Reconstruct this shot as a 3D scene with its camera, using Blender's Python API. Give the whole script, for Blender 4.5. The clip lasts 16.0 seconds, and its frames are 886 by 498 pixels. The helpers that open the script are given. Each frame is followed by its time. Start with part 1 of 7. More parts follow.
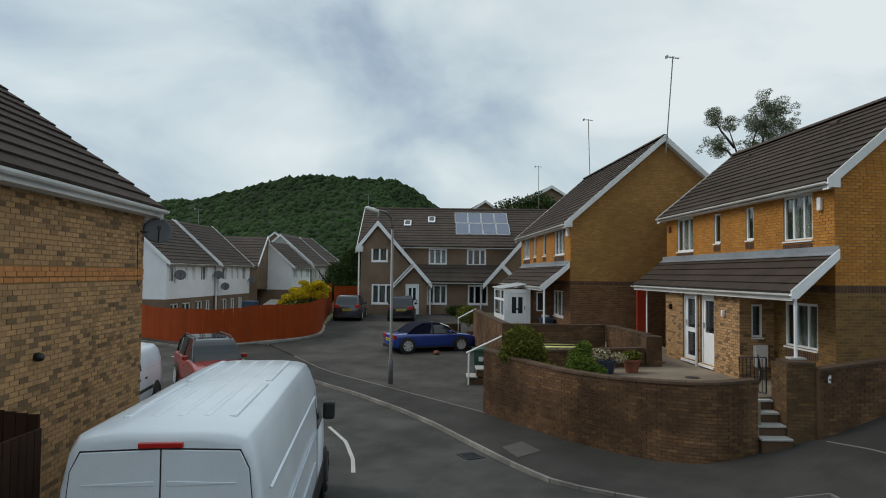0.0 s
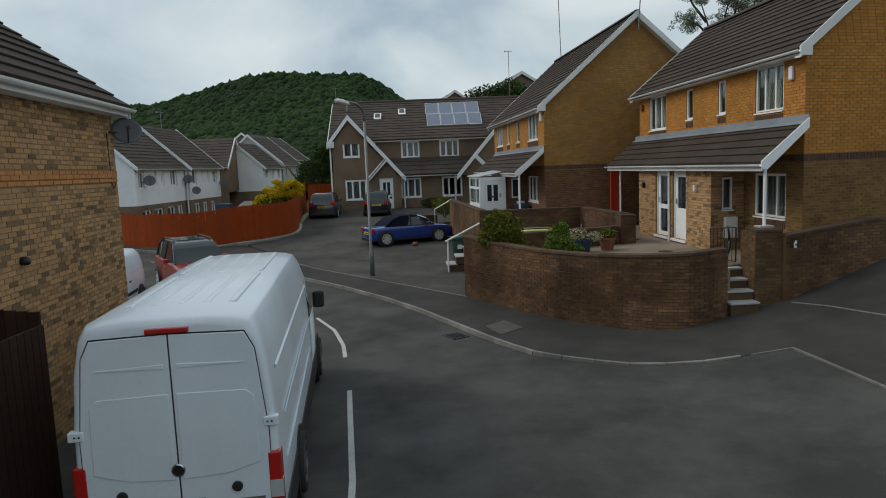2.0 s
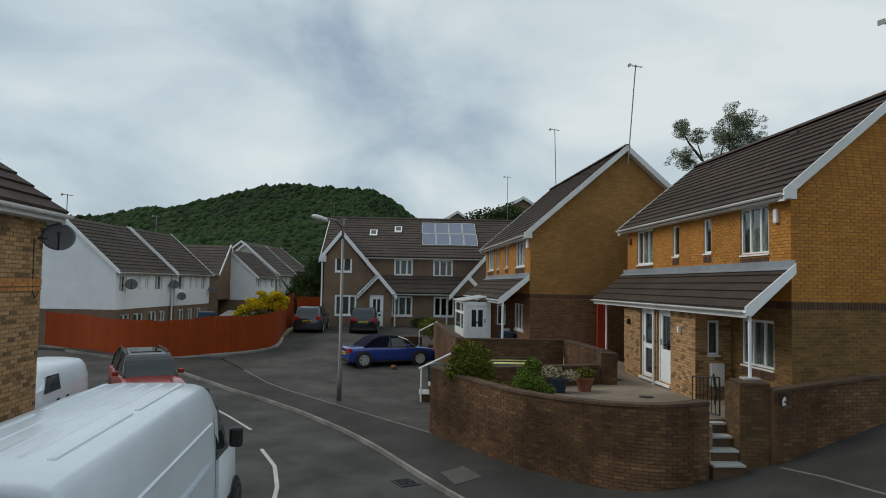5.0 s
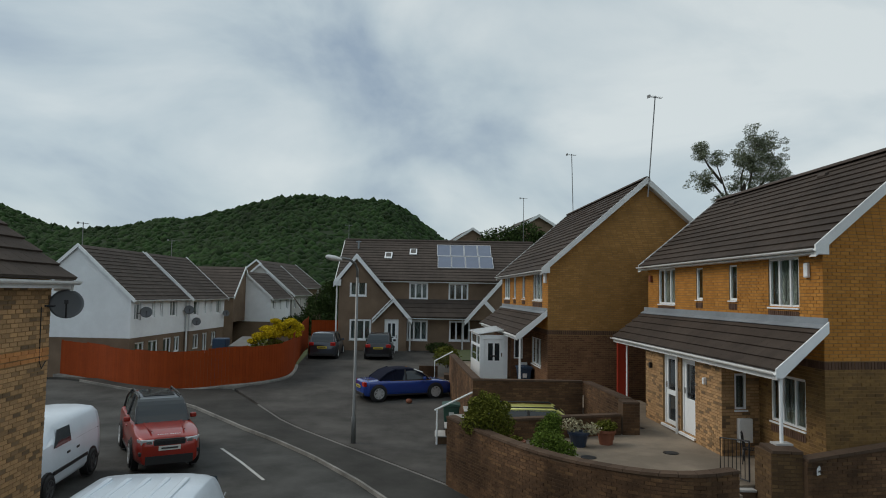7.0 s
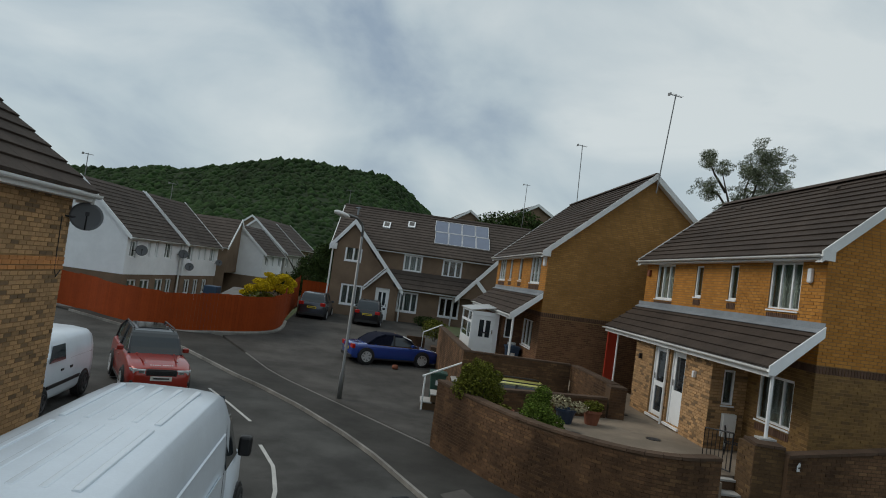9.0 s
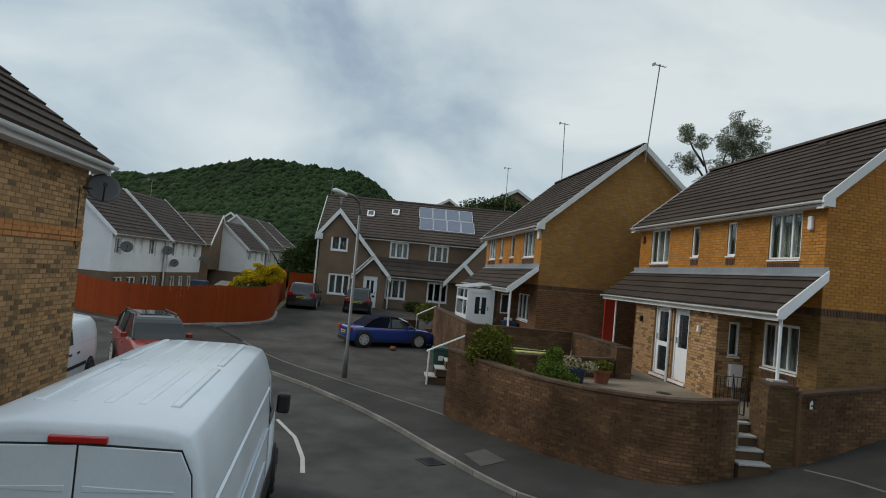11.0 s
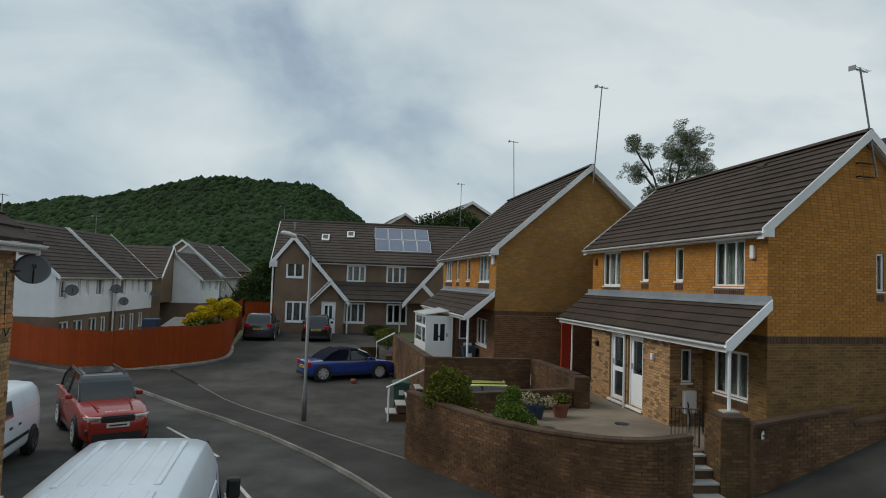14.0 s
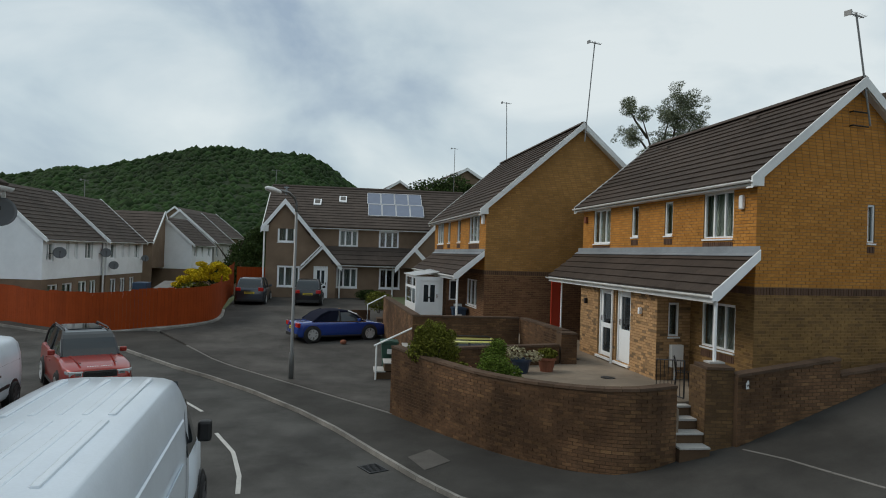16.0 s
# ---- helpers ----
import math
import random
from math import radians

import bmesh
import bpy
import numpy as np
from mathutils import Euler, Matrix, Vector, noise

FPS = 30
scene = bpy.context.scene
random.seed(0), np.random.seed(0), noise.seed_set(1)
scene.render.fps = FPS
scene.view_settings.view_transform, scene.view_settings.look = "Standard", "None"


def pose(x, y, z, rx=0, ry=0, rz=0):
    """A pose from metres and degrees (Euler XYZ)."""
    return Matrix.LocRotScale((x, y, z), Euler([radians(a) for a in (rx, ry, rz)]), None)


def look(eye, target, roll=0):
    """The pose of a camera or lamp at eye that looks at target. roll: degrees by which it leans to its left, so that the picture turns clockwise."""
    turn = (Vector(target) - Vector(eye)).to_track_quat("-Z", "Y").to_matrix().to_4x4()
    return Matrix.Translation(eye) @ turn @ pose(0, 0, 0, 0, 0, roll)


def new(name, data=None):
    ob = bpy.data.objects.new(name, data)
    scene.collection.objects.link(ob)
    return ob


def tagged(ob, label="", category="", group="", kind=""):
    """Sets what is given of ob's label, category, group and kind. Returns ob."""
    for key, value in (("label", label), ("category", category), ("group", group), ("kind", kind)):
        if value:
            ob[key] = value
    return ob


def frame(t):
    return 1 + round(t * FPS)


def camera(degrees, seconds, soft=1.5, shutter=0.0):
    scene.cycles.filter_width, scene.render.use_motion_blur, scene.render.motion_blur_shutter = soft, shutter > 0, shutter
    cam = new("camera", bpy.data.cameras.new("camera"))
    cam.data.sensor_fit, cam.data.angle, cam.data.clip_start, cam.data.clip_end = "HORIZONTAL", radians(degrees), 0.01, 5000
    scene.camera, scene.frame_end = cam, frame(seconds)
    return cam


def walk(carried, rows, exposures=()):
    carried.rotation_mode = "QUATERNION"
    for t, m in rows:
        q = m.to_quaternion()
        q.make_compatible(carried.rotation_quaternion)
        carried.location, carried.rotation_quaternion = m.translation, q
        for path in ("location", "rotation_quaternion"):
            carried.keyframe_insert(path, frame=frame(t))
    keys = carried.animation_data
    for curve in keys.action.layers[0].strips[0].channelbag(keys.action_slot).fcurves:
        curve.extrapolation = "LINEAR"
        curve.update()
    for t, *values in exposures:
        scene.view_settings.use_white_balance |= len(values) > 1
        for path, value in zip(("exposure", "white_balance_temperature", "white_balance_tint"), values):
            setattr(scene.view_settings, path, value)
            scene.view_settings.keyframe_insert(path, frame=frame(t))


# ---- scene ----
cam = camera(67.0, 16.0, 1.0)
# the plan below is drawn a little small: GROW brings it, and the way through it, to true size
GROW = 1.1
ROWS = [
    (0.0, 0.048, 0.018, 3.661, 0.14, 2.12, 0.59),
    (0.5, 0.036, 0.062, 3.709, -0.36, 2.79, 0.78),
    (1.0, 0.012, 0.056, 3.689, -0.95, 3.10, 1.57),
    (1.5, -0.060, 0.021, 3.572, -1.88, 2.12, 0.62),
    (1.7, -0.067, -0.024, 3.550, -1.94, -2.20, -0.56),
    (2.0, -0.076, -0.091, 3.518, -2.02, -6.92, -2.31),
    (2.2, 0.027, 0.035, 3.426, -1.54, -3.90, -1.97),
    (2.5, 0.181, 0.225, 3.287, -0.83, 1.44, -1.46),
    (3.0, 0.359, 0.444, 3.119, -0.67, 3.71, -0.27),
    (3.5, 0.566, 0.611, 3.174, -0.64, 3.66, 0.15),
    (4.0, 0.718, 0.755, 3.265, -2.02, 3.46, 0.77),
    (6.5, 0.921, 1.088, 4.531, -0.70, 2.79, 1.28),
    (7.0, 0.831, 1.235, 4.669, -0.39, 3.79, 1.01),
    (7.5, 0.727, 1.307, 4.727, -0.62, 3.63, 0.04),
    (8.0, 0.622, 1.285, 4.666, -1.29, 3.17, 1.75),
    (8.5, 0.527, 1.229, 4.483, -1.65, 2.97, 4.37),
    (9.0, 0.396, 1.126, 4.213, -1.33, 2.36, 7.85),
    (11.5, -0.496, 1.006, 3.462, -5.51, 1.99, 2.82),
    (12.0, -0.617, 0.949, 3.652, -5.78, 1.46, -0.80),
    (12.5, -0.389, 1.052, 3.964, -4.84, 1.51, -1.92),
    (13.0, -0.232, 1.057, 4.153, -4.35, 2.14, -0.26),
    (13.5, -0.186, 1.118, 4.264, -5.63, 3.18, 1.87),
    (14.0, -0.144, 1.105, 4.382, -6.97, 2.89, 1.85),
    (14.5, -0.163, 1.081, 4.577, -8.10, -2.63, -1.33),
    (15.0, -0.006, 1.127, 4.464, -7.85, -1.12, 1.75),
    (15.5, 0.118, 1.373, 4.229, -8.84, 0.31, 3.18),
    (16.0, 0.202, 1.352, 3.958, -7.26, 0.47, 1.84),
]
walk(cam, [(t, pose(x * GROW, y * GROW, z * GROW, 90 + pitch, 0, yaw) @ pose(0, 0, 0, 0, 0, roll)) for t, x, y, z, yaw, pitch, roll in ROWS], [(0.0, 0.12), (1.0, 0.08), (2.0, 0.0), (3.0, 0.1), (4.0, 0.02), (6.5, 0.03), (7.0, -0.08), (8.5, -0.16), (11.5, 0.02), (13.5, 0.0), (14.5, -0.08), (15.5, 0.12), (16.0, 0.08)])

# ---- world and light ----
SUN_UP, SUN_TURN = 40.0, 280.0
world = bpy.data.worlds.new("sky")
scene.world = world
world.use_nodes = True
wn, wl = world.node_tree.nodes, world.node_tree.links
wn.clear()
w_out = wn.new("ShaderNodeOutputWorld")
w_bg = wn.new("ShaderNodeBackground")
w_sky = wn.new("ShaderNodeTexSky")
w_sky.sky_type = "NISHITA"
w_sky.sun_disc = False
w_sky.sun_elevation, w_sky.sun_rotation = radians(SUN_UP), radians(SUN_TURN)
w_tc = wn.new("ShaderNodeTexCoord")
w_map = wn.new("ShaderNodeMapping")
w_map.inputs["Scale"].default_value = (1.0, 1.0, 1.7)
w_map.inputs["Location"].default_value = (0.35, 0.1, 0.2)
w_n1 = wn.new("ShaderNodeTexNoise")
w_n1.inputs["Scale"].default_value, w_n1.inputs["Detail"].default_value = 2.6, 8.0
w_n1.inputs["Roughness"].default_value, w_n1.inputs["Distortion"].default_value = 0.5, 0.35
w_ramp = wn.new("ShaderNodeValToRGB")
e = w_ramp.color_ramp.elements
e[0].position, e[0].color = 0.34, (3.3, 4.2, 5.15, 1)
e[1].position, e[1].color = 0.64, (7.4, 8.05, 8.1, 1)
m = e.new(0.47)
m.color = (5.25, 6.2, 6.65, 1)
w_mix = wn.new("ShaderNodeMix")
w_mix.data_type = "RGBA"
w_mix.inputs["Factor"].default_value = 0.88
wl.new(w_tc.outputs["Generated"], w_map.inputs["Vector"])
wl.new(w_map.outputs["Vector"], w_n1.inputs["Vector"])
w_sep = wn.new("ShaderNodeSeparateXYZ")
w_tilt = wn.new("ShaderNodeMath")
w_tilt.operation, w_tilt.inputs[1].default_value = "MULTIPLY_ADD", 0.085
wl.new(w_tc.outputs["Generated"], w_sep.inputs["Vector"])
wl.new(w_sep.outputs["X"], w_tilt.inputs[0])
wl.new(w_n1.outputs["Fac"], w_tilt.inputs[2])
wl.new(w_tilt.outputs[0], w_ramp.inputs["Fac"])
wl.new(w_sky.outputs["Color"], w_mix.inputs["A"])
wl.new(w_ramp.outputs["Color"], w_mix.inputs["B"])
wl.new(w_mix.outputs["Result"], w_bg.inputs["Color"])
wl.new(w_bg.outputs["Background"], w_out.inputs["Surface"])
w_bg.inputs["Strength"].default_value = 0.1
sun = new("sun", bpy.data.lights.new("sun", "SUN"))
sun.data.energy, sun.data.angle, sun.data.color = 1.3, radians(30), (1.0, 0.93, 0.82)
sun.matrix_basis = look((-38.0, 7.0, 33.0), (0, 0, 0))

# ---- materials ----
def mat(name, col, rough=0.8, metal=0.0, vary=0.12, scale=3.0, fine=40.0, bump=0.15, island=0.0, objrand=0.0, ramp=None, spec=0.5, stain=0.0):
    """A surface with variation at two scales; island: spread between loose pieces; ramp: colours for the pieces."""
    m = bpy.data.materials.new(name)
    m.use_nodes = True
    n, l = m.node_tree.nodes, m.node_tree.links
    b = n["Principled BSDF"]
    b.inputs["Roughness"].default_value, b.inputs["Metallic"].default_value = rough, metal
    b.inputs["Specular IOR Level"].default_value = spec
    tc = n.new("ShaderNodeTexCoord")
    big = n.new("ShaderNodeTexNoise")
    big.inputs["Scale"].default_value, big.inputs["Detail"].default_value = scale, 6
    small = n.new("ShaderNodeTexNoise")
    small.inputs["Scale"].default_value, small.inputs["Detail"].default_value = fine, 4
    l.new(tc.outputs["Object"], big.inputs["Vector"])
    l.new(tc.outputs["Object"], small.inputs["Vector"])
    add = n.new("ShaderNodeMath")
    add.operation = "ADD"
    l.new(big.outputs["Fac"], add.inputs[0])
    l.new(small.outputs["Fac"], add.inputs[1])
    rng = n.new("ShaderNodeMapRange")
    rng.inputs["From Min"].default_value, rng.inputs["From Max"].default_value = 0.6, 1.4
    rng.inputs["To Min"].default_value, rng.inputs["To Max"].default_value = 1 - vary, 1 + vary
    l.new(add.outputs[0], rng.inputs["Value"])
    val = rng.outputs["Result"]
    if island or objrand or ramp:
        geo = n.new("ShaderNodeNewGeometry")
        rnd = geo.outputs["Random Per Island"]
        if objrand:
            oi = n.new("ShaderNodeObjectInfo")
            rnd = oi.outputs["Random"]
    if ramp:
        r = n.new("ShaderNodeValToRGB")
        r.color_ramp.interpolation = "LINEAR"
        el = r.color_ramp.elements
        while len(el) < len(ramp):
            el.new(0.5)
        for i, c in enumerate(ramp):
            el[i].position, el[i].color = c[0], (*c[1], 1)
        l.new(rnd, r.inputs["Fac"])
        base = r.outputs["Color"]
    else:
        rgb = n.new("ShaderNodeRGB")
        rgb.outputs[0].default_value = (*col, 1)
        base = rgb.outputs[0]
        if island or objrand:
            mr = n.new("ShaderNodeMapRange")
            s = island or objrand
            mr.inputs["To Min"].default_value, mr.inputs["To Max"].default_value = 1 - s, 1 + s
            l.new(rnd, mr.inputs["Value"])
            mu = n.new("ShaderNodeMath")
            mu.operation = "MULTIPLY"
            l.new(mr.outputs["Result"], mu.inputs[0])
            l.new(val, mu.inputs[1])
            val = mu.outputs[0]
    if stain:
        sn = n.new("ShaderNodeTexNoise")
        sn.inputs["Scale"].default_value, sn.inputs["Detail"].default_value = 0.55, 8
        sn.inputs["Roughness"].default_value = 0.65
        l.new(tc.outputs["Object"], sn.inputs["Vector"])
        sr = n.new("ShaderNodeMapRange")
        sr.inputs["From Min"].default_value, sr.inputs["From Max"].default_value = 0.38, 0.62
        sr.inputs["To Min"].default_value, sr.inputs["To Max"].default_value = 1 - stain, 1 + 0.4 * stain
        l.new(sn.outputs["Fac"], sr.inputs["Value"])
        mu2 = n.new("ShaderNodeMath")
        mu2.operation = "MULTIPLY"
        l.new(sr.outputs["Result"], mu2.inputs[0])
        l.new(val, mu2.inputs[1])
        val = mu2.outputs[0]
    vm = n.new("ShaderNodeVectorMath")
    vm.operation = "SCALE"
    l.new(base, vm.inputs[0])
    l.new(val, vm.inputs["Scale"])
    l.new(vm.outputs["Vector"], b.inputs["Base Color"])
    if bump:
        bp = n.new("ShaderNodeBump")
        bp.inputs["Strength"].default_value, bp.inputs["Distance"].default_value = bump, 0.01
        l.new(small.outputs["Fac"], bp.inputs["Height"])
        l.new(bp.outputs["Normal"], b.inputs["Normal"])
    return m


def plain(name, col, rough=0.5, metal=0.0, coat=0.0):
    m = mat(name, col, rough, metal, vary=0.04, scale=2.0, fine=60, bump=0.02)
    m.node_tree.nodes["Principled BSDF"].inputs["Coat Weight"].default_value = coat
    return m


def glass_mat(name, tint, rough=0.03):
    m = bpy.data.materials.new(name)
    m.use_nodes = True
    b = m.node_tree.nodes["Principled BSDF"]
    b.inputs["Base Color"].default_value = (*tint, 1)
    b.inputs["Roughness"].default_value = rough
    b.inputs["Transmission Weight"].default_value = 1.0
    b.inputs["IOR"].default_value = 1.45
    return m


BUFF = [(0.0, (0.165, 0.112, 0.068)), (0.14, (0.225, 0.148, 0.085)), (0.28, (0.360, 0.222, 0.112)), (0.6, (0.440, 0.272, 0.140)), (1.0, (0.500, 0.300, 0.145))]
ORANGE = [(0.0, (0.410, 0.175, 0.036)), (0.5, (0.475, 0.208, 0.042)), (1.0, (0.525, 0.240, 0.054))]
OCHRE = [(0.0, (0.345, 0.185, 0.060)), (0.5, (0.395, 0.211, 0.067)), (1.0, (0.450, 0.242, 0.079))]
BROWN = [(0.0, (0.108, 0.062, 0.035)), (0.5, (0.134, 0.075, 0.041)), (0.85, (0.160, 0.090, 0.047)), (1.0, (0.196, 0.113, 0.056))]
PILLAR = [(0.0, (0.105, 0.064, 0.033)), (0.5, (0.138, 0.084, 0.041)), (1.0, (0.185, 0.113, 0.052))]
STONE = [(0.0, (0.140, 0.084, 0.037)), (0.3, (0.190, 0.113, 0.045)), (1.0, (0.250, 0.150, 0.056))]
RED = [(0.0, (0.140, 0.074, 0.046)), (0.5, (0.182, 0.094, 0.054)), (1.0, (0.235, 0.124, 0.068))]
M_BUFF = mat("brick_buff", (0, 0, 0), 0.9, ramp=BUFF, vary=0.18, stain=0.12, bump=0.4, spec=0.2)
M_BUFF_ONE = mat("brick_buff_single", (0, 0, 0), 0.9, ramp=BUFF, vary=0.18, objrand=1, stain=0.12, bump=0.4, spec=0.2)
M_ORANGE = mat("brick_orange", (0, 0, 0), 0.9, ramp=ORANGE, vary=0.14, stain=0.1, bump=0.3, spec=0.2)
M_OCHRE = mat("brick_ochre", (0, 0, 0), 0.9, ramp=OCHRE, vary=0.14, stain=0.18, bump=0.3, spec=0.2)
M_BROWN = mat("brick_brown", (0, 0, 0), 0.92, ramp=BROWN, vary=0.3, stain=0.6, bump=0.4, spec=0.2)
M_BROWN_ONE = mat("brick_brown_single", (0, 0, 0), 0.92, ramp=BROWN, vary=0.3, objrand=1, stain=0.6, bump=0.4, spec=0.2)
M_PILLAR = mat("brick_pillar", (0, 0, 0), 0.92, ramp=PILLAR, vary=0.22, stain=0.4, bump=0.4, spec=0.2)
M_STONE = mat("brick_stone", (0, 0, 0), 0.92, ramp=STONE, vary=0.22, stain=0.3, bump=0.4, spec=0.2)
M_RED = mat("brick_red", (0, 0, 0), 0.92, ramp=RED, vary=0.2, stain=0.25, bump=0.4, spec=0.2)
M_BAND = mat("brick_band", (0.11, 0.065, 0.045), 0.9, island=0.2, vary=0.15, spec=0.2)
M_BAND_BUFF = mat("brick_band_buff", (0.50, 0.215, 0.07), 0.9, island=0.15, vary=0.15)
M_MORTAR = mat("mortar", (0.27, 0.165, 0.075), 0.95, vary=0.15, spec=0.2)
M_MORTAR_DARK = mat("mortar_dark", (0.105, 0.066, 0.040), 0.95, vary=0.2, spec=0.2)
M_PEBBLE = mat("pebbledash", (0.215, 0.152, 0.105), 0.95, vary=0.22, scale=1.2, fine=90, bump=0.6, stain=0.15, spec=0.2)
M_RENDER = mat("white_render", (0.84, 0.86, 0.88), 0.9, vary=0.05, fine=70, bump=0.3, stain=0.06)
M_RENDER_GREY = mat("grey_render", (0.50, 0.49, 0.46), 0.9, vary=0.08, fine=70, bump=0.3, stain=0.1)
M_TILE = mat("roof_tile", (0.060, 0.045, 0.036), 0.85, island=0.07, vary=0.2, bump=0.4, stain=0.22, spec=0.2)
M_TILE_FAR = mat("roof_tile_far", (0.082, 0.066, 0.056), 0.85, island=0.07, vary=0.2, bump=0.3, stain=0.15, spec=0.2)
M_RIDGE = mat("ridge_tile", (0.07, 0.052, 0.042), 0.85, island=0.12, vary=0.2)
M_UPVC = mat("white_plastic", (0.86, 0.88, 0.89), 0.4, vary=0.04, bump=0.02, stain=0.06)
M_UPVC_OLD = mat("weathered_white_board", (0.78, 0.79, 0.78), 0.5, vary=0.07, bump=0.04, stain=0.14)
M_GLASS = glass_mat("window_glass", (0.75, 0.82, 0.82))
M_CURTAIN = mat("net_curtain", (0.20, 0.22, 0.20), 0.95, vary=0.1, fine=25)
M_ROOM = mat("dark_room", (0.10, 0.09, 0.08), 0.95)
M_LEAD = mat("lead_flashing", (0.22, 0.245, 0.27), 0.6, vary=0.2, stain=0.2)
M_ROAD = mat("road_asphalt", (0.071, 0.070, 0.066), 0.9, vary=0.24, scale=0.8, fine=60, bump=0.6, stain=0.36, spec=0.2)
M_DRIVE = mat("driveway_asphalt", (0.078, 0.073, 0.067), 0.92, vary=0.24, scale=0.7, fine=60, bump=0.6, stain=0.36, spec=0.2)
M_PATH = mat("pavement_asphalt", (0.051, 0.049, 0.045), 0.93, vary=0.24, scale=0.9, fine=60, bump=0.5, stain=0.28, spec=0.2)
M_KERB = mat("kerb_concrete", (0.235, 0.225, 0.205), 0.9, objrand=0.07, vary=0.25, stain=0.4)
M_EDGING = mat("edging_stone", (0.17, 0.163, 0.152), 0.9, vary=0.15, stain=0.2)
M_PAINT = mat("road_paint", (0.50, 0.50, 0.48), 0.8, vary=0.2, fine=30, stain=0.2)
M_PATIO = mat("patio_concrete", (0.245, 0.196, 0.145), 0.92, vary=0.12, stain=0.32, scale=1.2)
M_COPING = mat("coping", (0.095, 0.062, 0.042), 0.92, objrand=0.15, vary=0.2, stain=0.25, spec=0.2)
M_STEP = mat("step_concrete", (0.42, 0.41, 0.39), 0.9, vary=0.12, stain=0.2)
M_FENCE = mat("orange_stained_wood", (0.275, 0.045, 0.006), 0.8, objrand=0.07, vary=0.16, scale=2, fine=18, bump=0.2, spec=0.2)
M_FENCE_DARK = mat("dark_stained_wood", (0.036, 0.018, 0.012), 0.8, objrand=0.15, vary=0.25, bump=0.3, spec=0.2)
M_REDDOOR = mat("red_painted_wood", (0.42, 0.035, 0.012), 0.55, vary=0.06)
M_METAL = mat("galvanised_steel", (0.20, 0.205, 0.205), 0.5, 0.55, vary=0.12)
M_DARKMETAL = plain("black_metal", (0.02, 0.02, 0.022), 0.45, 0.3)
M_GREYPLASTIC = plain("grey_plastic", (0.085, 0.09, 0.098), 0.5)
M_RUBBER = mat("tyre_rubber", (0.018, 0.018, 0.018), 0.85, vary=0.1)
M_ALLOY = plain("alloy_wheel", (0.62, 0.63, 0.64), 0.3, 0.3)
M_STEELRIM = plain("steel_wheel", (0.12, 0.12, 0.125), 0.5, 0.6)
M_TRIM = plain("black_trim", (0.016, 0.016, 0.017), 0.5)
M_CARGLASS = plain("car_glass", (0.024, 0.031, 0.036), 0.05, 0.0, 0.4)
M_WHITEVAN = mat("white_van_paint", (0.74, 0.81, 0.88), 0.22, vary=0.04, scale=1.2, bump=0.0, stain=0.07)
M_BLUE = plain("blue_car_paint", (0.012, 0.048, 0.26), 0.25, 0.15, 0.9)
M_ROOFCLOTH = mat("navy_fabric", (0.008, 0.010, 0.022), 0.95, vary=0.1, spec=0.15)
M_CARRED = plain("red_car_paint", (0.32, 0.024, 0.013), 0.28, 0.2, 0.6)
M_CARDARK = plain("blue_grey_car_paint", (0.045, 0.052, 0.066), 0.28, 0.4, 0.8)
M_CARBLACK = plain("black_car_paint", (0.010, 0.010, 0.014), 0.28, 0.2, 0.8)
M_YELLOW = plain("yellow_car_paint", (0.62, 0.60, 0.16), 0.35, 0.0, 0.6)
M_TAIL = plain("red_lamp_lens", (0.45, 0.015, 0.012), 0.2, 0.0, 0.5)
M_HEAD = plain("headlamp_lens", (0.55, 0.58, 0.60), 0.12, 0.2, 0.5)
M_PLATE_Y = plain("yellow_plate", (0.60, 0.46, 0.03), 0.5)
M_PLATE_W = plain("white_plate", (0.62, 0.62, 0.58), 0.5)
M_CHROME = plain("chrome", (0.6, 0.6, 0.6), 0.15, 1.0)
# cell colour lifted to pale blue to stand in for the reflected sky
M_SOLAR = mat("solar_cell_sky_tint", (0.16, 0.19, 0.26), 0.2, 0.3, vary=0.12, scale=2)
M_GREENBIN = mat("green_bin_plastic", (0.025, 0.075, 0.055), 0.5, vary=0.1)
M_BLUEBIN = mat("blue_bin_plastic", (0.02, 0.05, 0.10), 0.5, vary=0.1)
M_TERRA = mat("terracotta", (0.23, 0.082, 0.045), 0.85, vary=0.15, stain=0.2)
M_NAVYPOT = plain("glazed_navy_pot", (0.02, 0.035, 0.065), 0.3)
M_LEAF = mat("shrub_leaf", (0.115, 0.125, 0.018), 0.8, island=0.5, vary=0.25, spec=0.15)
M_LEAF_DARK = mat("dark_leaf", (0.040, 0.066, 0.018), 0.85, island=0.5, vary=0.2, spec=0.15)
M_LEAF_YELLOW = mat("yellow_leaf", (0.56, 0.42, 0.012), 0.8, island=0.35, vary=0.2, spec=0.2)
M_LEAF_LIME = mat("lime_leaf", (0.085, 0.130, 0.018), 0.8, island=0.5, vary=0.2, spec=0.15)
M_LEAF_OLIVE = mat("olive_leaf", (0.15, 0.17, 0.10), 0.75, island=0.5, vary=0.2)
M_FLOWER = mat("cream_flower", (0.34, 0.31, 0.19), 0.8, island=0.3)
M_BARK = mat("bark", (0.085, 0.07, 0.055), 0.95, vary=0.3, bump=0.6)
M_WOODS = mat("woodland", (0.019, 0.040, 0.011), 0.9, island=0.38, vary=0.55, scale=0.012, fine=0.12, bump=0.0, spec=0.15)
M_HILL = mat("hill_ground", (0.016, 0.030, 0.009), 0.95, vary=0.3, scale=0.02, fine=0.5, bump=0.0, spec=0.2)
